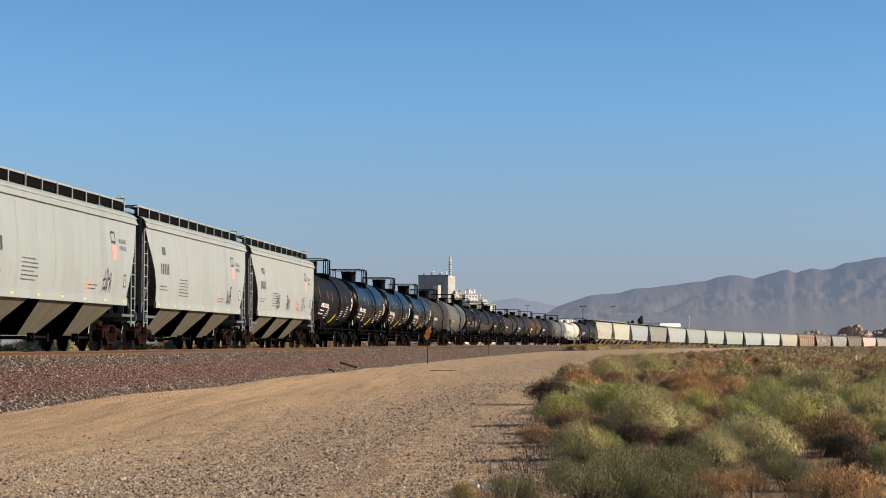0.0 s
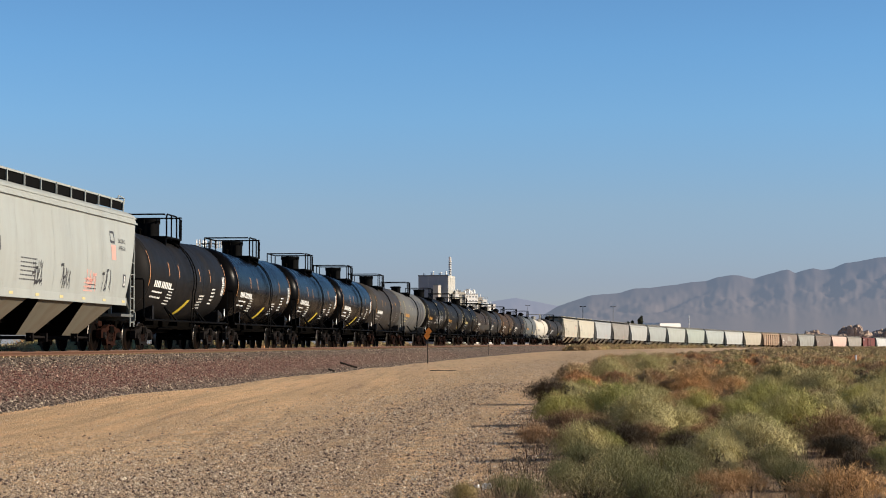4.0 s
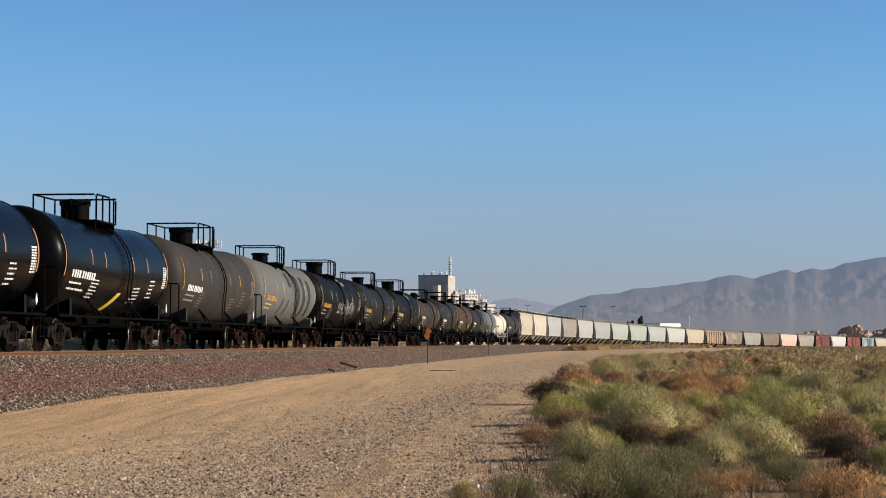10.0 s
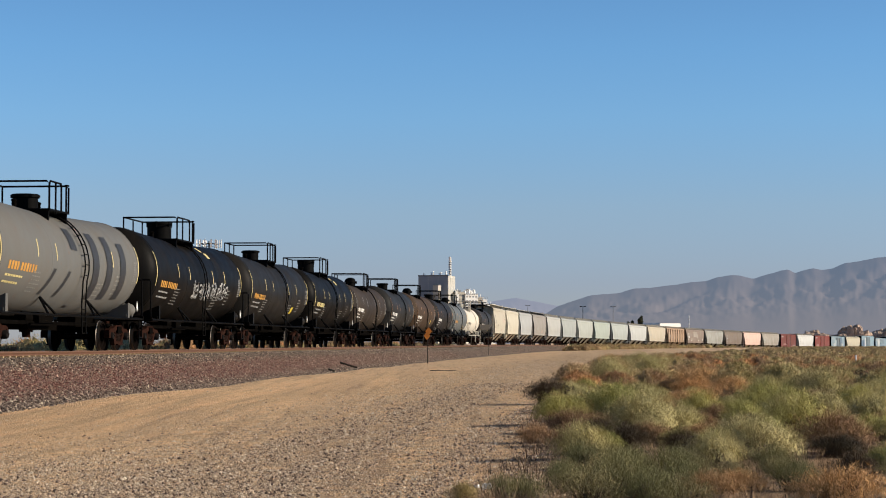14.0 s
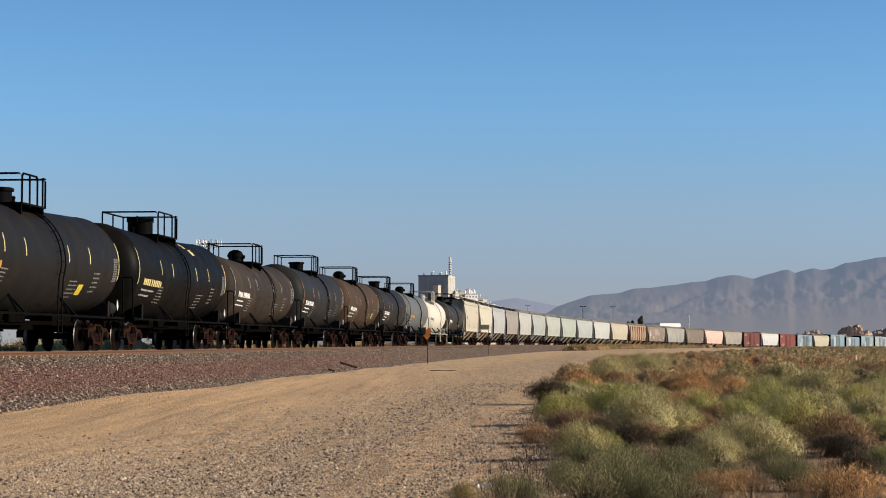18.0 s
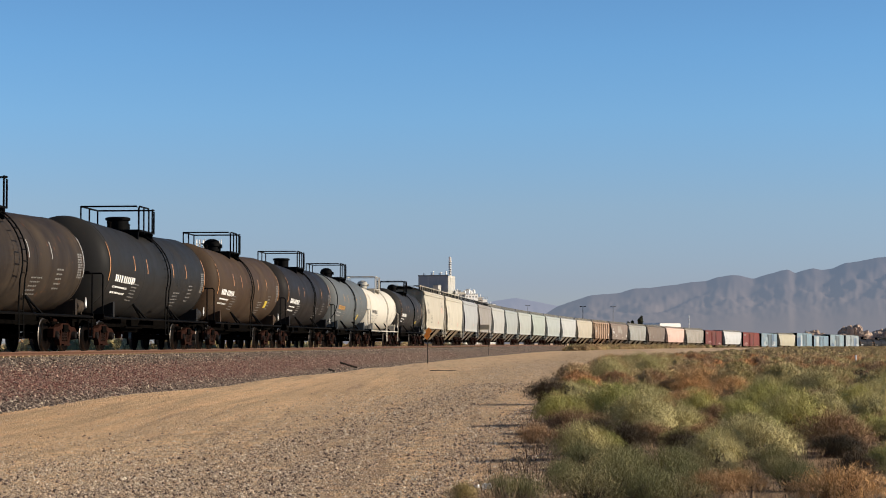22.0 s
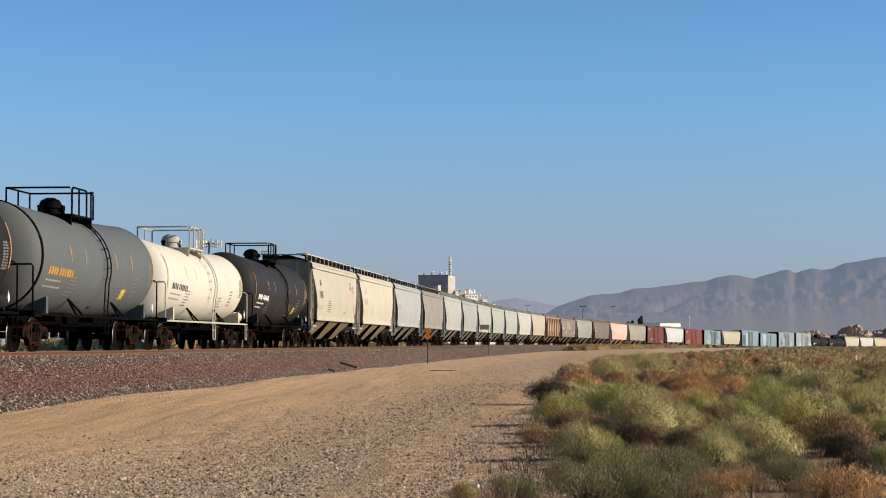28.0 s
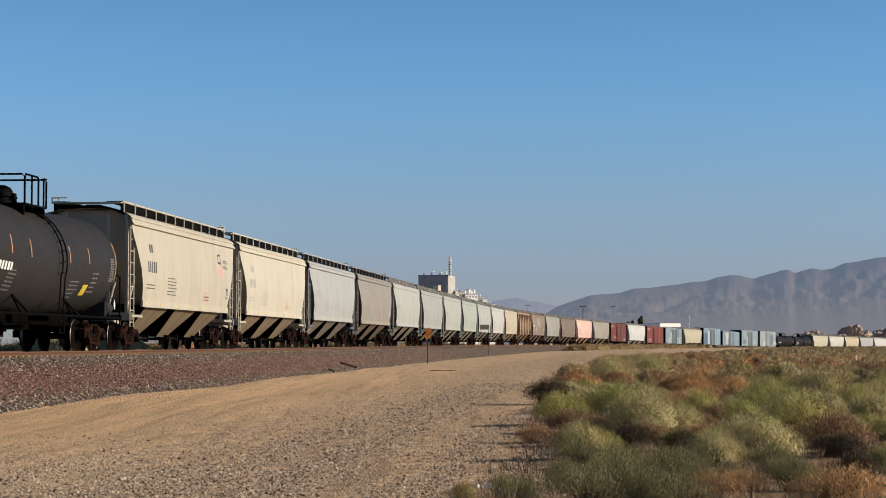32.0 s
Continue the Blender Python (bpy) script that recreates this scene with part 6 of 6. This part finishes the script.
def industrial_plant():
    d = 900.0
    k = d / 3446
    base = float(ground_z(spot(795, d), d))
    tower = thing("process_building", "tall grey panelled plant building with a steel chimney", "building", at=pose(spot(793, d), d, base, 0, 0, -15))
    top = up(488, d) - base
    w, dp = 14.3, 13.0
    # lit side and shaded front are painted into the two wall colours
    box_part("wall", tower, M_SIDEWALL, -w, 0, 0.12, dp, 0, top, "side wall coloured pale grey as the lit side")
    for i in range(3):
        box_part("facade_panel", tower, M_PANEL, -w + w / 3 * i + 0.06, -w + w / 3 * (i + 1) - 0.06, -0.05, 0.12, 0, top - 0.3, "cladding panel coloured blue-grey as the shaded front")
    box_part("parapet", tower, M_PIPEGREY, -w - 0.1, 0.1, -0.15, 0.2, top - 0.3, top + 0.3)
    st = part("chimney", Shape().lathe([(top - 1, 0.62), (top + 8.5, 0.62), (top + 8.6, 0.7), (top + 8.9, 0.7)], 14, "z", (-0.4, 5.0, 0)), M_PLANTWHITE, tower, "pale banded steel stack")
    for i in range(6):
        part("band", Shape().lathe([(top + 1.1 * i + 0.6, 0.70), (top + 1.1 * i + 1.0, 0.70)], 12, "z", (-0.4, 5.0, 0)), M_PIPEGREY, st)
    for i, x in enumerate((-12.5, -8.8, -7.9, -5.0, -4.2, -1.8)):
        part("roof_vent", Shape().cyl((x, 3, top), (x, 3, top + 0.9 + 0.5 * (i % 3)), 0.3, 8).cyl((x, 3, top + 0.9 + 0.5 * (i % 3)), (x, 3, top + 1.2 + 0.5 * (i % 3)), 0.5, 8, 0.15), M_PLANTWHITE, tower)
    for i in range(4):
        box_part("side_seam", tower, M_PLANTWHITE, 0.0, 0.08, 1.2 + 3 * i, 1.35 + 3 * i, 0, top - 0.5)
    annex = thing("plant_annex", "small white block in front of the plant", "building", at=pose(spot(771, d), d - 6, base, 0, 0, -15))
    box_part("wall", annex, M_CREAM, -1.2, 1.2, 0, 5, 0, up(506, d) - base)
    box_part("roof_slab", annex, M_PIPEGREY, -1.3, 1.3, -0.1, 5.1, up(506, d) - base, up(506, d) - base + 0.25)
    rack = thing("plant_structure", "white stepped plant structure with vessels, decks and pipes", "building", at=pose(spot(806, d), d + 4, base, 0, 0, 24))
    lx = lambda px: (px - 806) * k / math.cos(radians(24))
    lz = lambda py: up(py, d + 6) - base
    for p0, p1, py, y0, mat, nm in ((806, 812, 522, 0.0, M_PLANTWHITE, "block"), (812, 824, 518, 0.8, M_CREAM, "block"), (824, 846, 521, 0.0, M_PLANTWHITE, "block"), (846, 855, 527, 0.4, M_CREAM, "block"),
                                    (855, 863, 531, 0.0, M_PLANTWHITE, "block"), (863, 877, 539, -0.6, M_PLANTWHITE, "block"), (815, 820, 514, 2.5, M_PIPEGREY, "rear_block"), (770, 800, 524, 3.0, M_PIPEGREY, "rear_block")):
        box_part(nm, rack, mat, lx(p0), lx(p1), y0, y0 + 6, 0, lz(py))
        if nm == "block":
            box_part("parapet", rack, M_PLANTWHITE, lx(p0) - 0.12, lx(p1) + 0.12, y0 - 0.25, y0 + 6, lz(py), lz(py - 0.8))
            for q in range(3):
                z0 = lz(py) - 1.5 - 1.9 * q
                n_ = max(1, int((p1 - p0) / 5))
                for i in range(n_):
                    w_ = (lx(p1) - lx(p0)) / n_
                    box_part("louvre", rack, M_PIPEGREY, lx(p0) + w_ * (i + 0.22), lx(p0) + w_ * (i + 0.78), y0 - 0.06, y0, z0, z0 + 0.55, "dark louvred opening")
    for px, py, r in ((826, 514, 0.75), (831, 511.5, 0.95), (837, 514, 0.8), (842, 512.5, 0.8), (848, 522, 0.6), (867, 535, 0.5)):
        zt = lz(py)
        part("vessel", Shape().lathe([(zt - 4, r), (zt - 0.6, r), (zt - 0.2, r * 0.8), (zt, r * 0.2)], 14, "z", (lx(px), 2, 0)), M_PLANTWHITE, rack, "white upright vessel")
    for px, py in ((807.5, 513), (809, 515), (811, 512), (833.5, 509.5), (852, 520), (858, 526), (871, 534)):
        part("vent_pipe", Shape().cyl((lx(px), 0.8, lz(py) - 5), (lx(px), 0.8, lz(py)), 0.14, 8), M_PLANTWHITE, rack)
    for p0, p1, py in ((824, 846, 519), (846, 863, 525.5), (863, 877, 536.5)):
        n_ = int((p1 - p0) / 3)
        z0 = lz(py)
        rail_ = part("deck_rail", Shape().box(lx(p0), lx(p1), -0.35, -0.29, z0 - 0.05, z0 + 0.03), M_PIPEGREY, rack)
        for i in range(n_ + 1):
            x = lx(p0) + (lx(p1) - lx(p0)) * i / n_
            part("post", Shape().box(x - 0.04, x + 0.04, -0.35, -0.29, z0 - 0.9, z0), M_PIPEGREY, rail_)
    for i in range(3):
        z = lz(533 + 5 * i)
        part("pipe", Shape().cyl((0, -0.9, z), (lx(862), -0.9, z - 0.5), 0.15, 8), M_PIPEGREY, rack)


industrial_plant()


def antenna_mast():
    """A slim pole with a ring of upright panel antennas."""
    d = 450.0
    x = spot(369.5, d)
    b = float(ground_z(x, d))
    z = up(432, d) - b
    mast = thing("antenna_mast", "slim steel antenna mast with white panel antennas", "mast", at=(x, d, b))
    part("pole", Shape().cyl((0, 0, 0), (0, 0, z + 0.6), 0.42, 12, 0.22), M_PIPEGREY, mast)
    for k in range(3):
        t = 2 * math.pi * k / 3 + 0.52
        c, s = math.cos(t), math.sin(t)
        m = Matrix.Rotation(t, 4, "Z")
        arm = part("arm", Shape().box(0.2, 2.2, -0.06, 0.06, z - 0.06, z + 0.06).box(2.1, 2.2, -1.9, 1.9, z - 0.07, z + 0.07).box(2.1, 2.2, -1.9, 1.9, z - 0.75, z - 0.68), M_UNDER, mast, "dark mounting frame", at=m)
        for y in (-1.75, -0.75, 0.75, 1.75):
            part("panel_antenna", Shape().box(2.2, 2.34, y - 0.17, y + 0.17, z - 0.95, z + 0.95), M_PLANTWHITE, arm, "white panel antenna")


antenna_mast()


def lamp_pole(px, py, d, mat, heads=True):
    x = spot(px, d)
    b = float(ground_z(x, d))
    h = up(py, d) - b
    pole = thing("lamp_pole", "tall thin yard lamp pole with twin heads" if heads else "tall thin pale mast", "pole", at=(x, d, b))
    part("mast", Shape().cyl((0, 0, 0), (0, 0, h), 0.16, 8, 0.09), mat, pole)
    if heads:
        part("crossarm", Shape().box(-0.9, 0.9, -0.06, 0.06, h - 0.1, h + 0.05), mat, pole)
        for s in (-1, 1):
            part("lamp_head", Shape().box(s * 0.75 - 0.28, s * 0.75 + 0.28, -0.3, 0.3, h - 0.02, h + 0.2), mat, pole)
    else:
        for i in range(4):
            part("cross_piece", Shape().box(-0.3, 0.3, -0.04, 0.04, h - 0.8 - 1.0 * i, h - 0.7 - 1.0 * i), mat, pole)


lamp_pole(1031.5, 543, 650, M_UNDER)
lamp_pole(1085, 543, 720, M_PIPEGREY)
lamp_pole(934, 541, 760, M_PIPEGREY)
lamp_pole(1219, 558, 600, M_PLANTWHITE, False)


def low_building(px0, px1, py, d, wall, roof, label):
    x0, x1 = spot(px0, d), spot(px1, d)
    b = float(ground_z(x0, d))
    h = up(py, d) - b
    bl = thing("warehouse", label, "building", at=pose(x0, d, b, 0, 0, 32))
    box_part("wall", bl, wall, 0, x1 - x0, 0, 14, 0, h - 1.3)
    part("roof", Shape().prism([(-0.3, h - 1.35), (x1 - x0 + 0.3, h - 1.35), (x1 - x0 + 0.3, h - 0.2), (x1 - x0, h), (0, h), (-0.3, h - 0.2)], -0.3, 14.3), roof, bl, "bright white roof edge")
    n_ = max(2, int((x1 - x0) / 3))
    for i in range(n_):
        xx = (x1 - x0) * (i + 0.5) / n_
        box_part("bay_door", bl, M_PIPEGREY, xx - 0.9, xx + 0.9, -0.06, 0.0, 0, h - 2.2)


low_building(1168, 1212, 572.5, 720, M_CREAM, M_LITTER, "low warehouse with a bright white roof")
low_building(990, 1022, 566, 760, M_CREAM, M_PLANTWHITE, "low pale plant shed with white roof")
low_building(1040, 1056, 570, 780, M_PIPEGREY, M_PIPEGREY, "low grey plant shed")


# far trees
M_TREE = leaf_material("far_tree_leaf", False, [(0.3, (0.06, 0.07, 0.045)), (0.7, (0.10, 0.11, 0.07))])
M_BARK = plain("tree_bark", (0.10, 0.075, 0.055), 0.9, 0, 0.3)


def far_tree(px, py, d, wide, seed):
    x = spot(px, d)
    b = float(ground_z(x, d))
    h = up(py, d) - b
    tr = thing("tree", "dark evergreen tree by the plant yard", "tree", "trees by the plant yard", at=(x, d, b))
    s = Shape().tube([(0, 0, 0), (0.1, 0, h * 0.4), (0, 0.05, h * 0.85)], 0.22, 7)
    g = random.Random(seed)
    for i in range(9):
        t, z = g.uniform(0, 6.28), h * g.uniform(0.25, 0.7)
        s.tube([(0, 0, z), (wide * 0.6 * math.cos(t), wide * 0.6 * math.sin(t), z + h * 0.12)], 0.07, 5)
    part("trunk", s, M_BARK, tr)
    q = np.random.RandomState(seed)
    n_ = 2600
    z = q.uniform(0.12, 1, n_)
    rad = wide * (1 - z) ** 0.6 * np.sqrt(q.uniform(0.1, 1, n_)) * (0.7 + 0.4 * np.sin(z * 23 + seed))
    t = q.uniform(0, 6.28, n_)
    c = np.stack([rad * np.cos(t), rad * np.sin(t), z * h], -1)
    V = (c[:, None, :] + q.normal(0, 0.22, (n_, 3, 3))).reshape(-1, 3)
    part("crown", cloud("crown", V, np.arange(n_ * 3).reshape(-1, 3), M_TREE), None, tr)


for i, (px, py, w) in enumerate(((1131, 565, 1.1), (1135, 561, 1.2), (1119, 569, 1.3), (1112, 571, 1.2))):
    far_tree(px, py, 660, w, 30 + i)


# rocky outcrops and the mountain range
def rock_material():
    m = Nodes("outcrop_rock")
    vec = m.coord()
    a_ = m.noise(0.25, 6, 0.7, vec)
    c = m.ramp(a_, [(0.3, (0.24, 0.18, 0.15)), (0.5, (0.42, 0.315, 0.25)), (0.7, (0.56, 0.43, 0.34))])
    m.bump(m.noise(0.6, 6, 0.75, vec), 0.8, 1.2)
    return m.done(c, 0.95, 0, 0.1)


M_ROCK = rock_material()


def outcrop(px, py, d, wide, seed, label):
    x = spot(px, d)
    b = float(ground_z(x, d))
    h = up(py, d) - b
    rk = thing("rock_outcrop", label, "rock", "rock outcrops on the plain", at=(x, d, b - 1))
    g = random.Random(seed)
    for i in range(24):
        u = (i - 11.5) / 11.5
        cx = u * wide * 0.9 + g.uniform(-1.5, 1.5)
        cy = g.uniform(-0.3, 0.3) * wide
        hh = max(2.5, (h + 1) * (1 - 0.7 * abs(u) ** 1.4) * g.uniform(0.55, 1.0))
        r_ = wide * g.uniform(0.13, 0.25)
        V, n1, n2 = [], 9, 16
        for a_ in range(n1):
            el = math.pi / 2 * a_ / (n1 - 1)
            for c_ in range(n2):
                az = 2 * math.pi * c_ / n2
                p = Vector((math.cos(el) * math.cos(az), math.cos(el) * math.sin(az), math.sin(el)))
                k = 1 + 0.45 * noise.noise(p * 1.7 + Vector((seed * 3.1 + i, 0, 0))) + 0.4 * noise.noise(p * 4.5 + Vector((0, seed + i * 2.0, 0)))
                V.append((cx + p.x * r_ * k, cy + p.y * r_ * k, 0 if a_ == 0 else max(0, hh - r_ * 0.8 * (1 - p.z * k))))
        F = [(a_ * n2 + c_, a_ * n2 + (c_ + 1) % n2, (a_ + 1) * n2 + (c_ + 1) % n2, (a_ + 1) * n2 + c_) for a_ in range(n1 - 1) for c_ in range(n2)]
        part("boulder", Shape().add(V, F), M_ROCK, rk, sharp=30)


outcrop(1385, 593, 1400, 30, 2, "low dark rocky hill on the plain")
outcrop(1432, 582, 1400, 26, 3, "brown rocky hill with scrub")
outcrop(1508, 573, 1400, 24, 4, "sunlit tan boulder outcrop on the plain")
outcrop(1553, 582, 1400, 26, 5, "grey-brown boulder outcrop on the plain")
outcrop(1616, 566, 1500, 46, 6, "dark rocky hill behind the outcrops")


def mountain_material(name, haze, tone):
    """Rock and gravel fans; haze is a glow colour that paints in the air between."""
    m = Nodes(name)
    vec = m.coord()
    a_ = m.noise(0.004, 6, 0.65, vec)
    sep = m.t.nodes.new("ShaderNodeSeparateXYZ")
    m.t.links.new(vec, sep.inputs[0])
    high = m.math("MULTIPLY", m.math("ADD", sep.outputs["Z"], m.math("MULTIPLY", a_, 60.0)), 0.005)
    c = m.ramp(high, [(0.25, tuple(tone * q for q in (0.080, 0.061, 0.052))), (0.60, tuple(tone * q for q in (0.078, 0.061, 0.055))), (0.95, tuple(tone * q for q in (0.066, 0.053, 0.050)))])      # fans below, rock above; the paling downwards paints in haze
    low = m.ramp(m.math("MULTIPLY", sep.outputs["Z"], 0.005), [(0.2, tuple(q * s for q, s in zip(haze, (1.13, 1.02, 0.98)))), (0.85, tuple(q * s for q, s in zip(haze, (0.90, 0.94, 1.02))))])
    m.put(low, m.bsdf.inputs["Emission Color"])          # haze painted on as glow, strongest low over the plain
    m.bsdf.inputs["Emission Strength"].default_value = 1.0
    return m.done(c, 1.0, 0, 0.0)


def mountains(name, line, d0, d1, top, haze, tone, label, b0, b1):
    """A range whose skyline is a list of summits and saddles (bearing, rise), on a crest at distance top."""
    bx = np.array([(p - 784) / 3446 for p, _ in line])
    rise = np.array([(607.6 - q) / 3446 for _, q in line])
    B = np.concatenate([np.arange(b0, 0.25, 0.0008), np.arange(0.25, b1, 0.004)])
    D = np.linspace(d0, d1, 66)
    ridge = np.interp(B, bx, rise)
    ridge = np.convolve(np.pad(ridge, 1, "edge"), np.ones(3) / 3, "valid")
    V = np.zeros((len(D), len(B), 3))
    for j, d in enumerate(D):
        t = (d - d0) / (top - d0)
        for i, b in enumerate(B):
            n1 = noise.noise((b * 30 + d * 0.0034, d * 0.0011, 1.7))
            n2 = noise.noise((b * 70 - d * 0.0062, d * 0.004, 5.1))
            n3 = noise.noise((b * 15, d * 0.0006, 8.8))
            n4 = noise.noise((b * 190 + d * 0.009, d * 0.009, 2.4))
            crease = 1.25 * abs(n1) + 1.1 * abs(n2) + 0.6 * abs(n4)
            f = t ** 1.9 if t <= 1 else max(0.0, 1 - (t - 1) * 3.0)
            cut = 1 - 0.42 * crease * min(1, max(0, 1.6 * (1.0 - t))) * min(1, max(0.0, (t - 0.6) * 4.5)) + 0.12 * n3 * (1 - min(1, t))
            rough = (6.0 * n2 + 5.0 * n4 + 3.0 * noise.noise((b * 520, d * 0.01, 4.4))) * min(1, max(0, t * 2 - 0.9)) * min(1.0, max(0.12, abs(1 - t) * 5))
            hh = ridge[i] * top * f * max(0.1, cut) + rough * min(1.0, ridge[i] * 40)
            V[j, i] = (b * d, d, hh + 1.3 * min(1, t) - 4 * (t < 0.2) - 6 * (j == 0))
    nb = len(B)
    q = (np.arange(len(D) - 1)[:, None] * nb + np.arange(nb - 1)[None]).ravel()
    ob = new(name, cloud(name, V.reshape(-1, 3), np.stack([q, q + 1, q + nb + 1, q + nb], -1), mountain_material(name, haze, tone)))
    ob.data.polygons.foreach_set("use_smooth", [True] * len(ob.data.polygons))
    tagged(ob, label, "mountains", kind="structure")


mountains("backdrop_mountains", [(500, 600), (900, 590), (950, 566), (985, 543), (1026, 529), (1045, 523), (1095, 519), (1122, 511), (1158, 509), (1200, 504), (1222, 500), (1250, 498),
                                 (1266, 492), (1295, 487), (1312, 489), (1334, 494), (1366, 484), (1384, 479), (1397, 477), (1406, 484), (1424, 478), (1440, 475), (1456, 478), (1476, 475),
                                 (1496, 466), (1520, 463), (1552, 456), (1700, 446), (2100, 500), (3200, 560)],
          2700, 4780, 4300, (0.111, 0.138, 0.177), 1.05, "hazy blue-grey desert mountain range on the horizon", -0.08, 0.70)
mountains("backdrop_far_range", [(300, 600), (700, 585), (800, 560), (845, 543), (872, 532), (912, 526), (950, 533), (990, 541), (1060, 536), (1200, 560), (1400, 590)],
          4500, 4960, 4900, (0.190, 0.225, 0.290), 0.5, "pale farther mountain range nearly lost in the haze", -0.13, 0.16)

# ---------------------------------------------------------------- ties and rail fastenings
TIE = Shape().box(-0.115, 0.115, -1.3, 1.3, -0.17, 0.0).mesh("tie", M_TIE)
for i in range(280):
    s = -16 + 0.55 * i
    x, y, z = track(s, 0, -0.155)
    t = float(np.interp(s, GS, GTH))
    tie = new("tie", TIE)
    tie.parent = bed
    tie.matrix_basis = pose(x, y, z, 0, 0, 90 - math.degrees(t))
clips = Shape()
for i in range(330):
    s = -16 + 0.55 * i
    for o in (0.66, 0.85):
        x, y, z = track(s, o, -0.16)
        clips.box(x - 0.06, x + 0.06, y - 0.07, y + 0.07, z, z + 0.06)
clip_ob = new("rail_clips", clips.mesh("rail_clips", M_CLIP))
tagged(clip_ob, "pale rail fastening clips along the rail's foot", "fastenings", kind="stuff")


# ---------------------------------------------------------------- what moves
def motions():
    back = -TRAIN[0][0]
    for L, car in TRAIN:
        mid = back + L / 2
        back += L
        walk(car, [(t, car_pose(mid - SPEED * t, L)) for t in range(33)])
    # each wheelset rolls: a row every two frames, 75.7 degrees on
    step = 2 / FPS
    roll = -math.degrees(SPEED * step / 0.4575)
    rolling = {car for _, car in TRAIN}
    for axle, x, car in SPINNING:
        if car in rolling:
            walk(axle, [(k * step, pose(x, 0, 0.4575, 0, (roll * k) % 360, 0)) for k in range(481)])


motions()
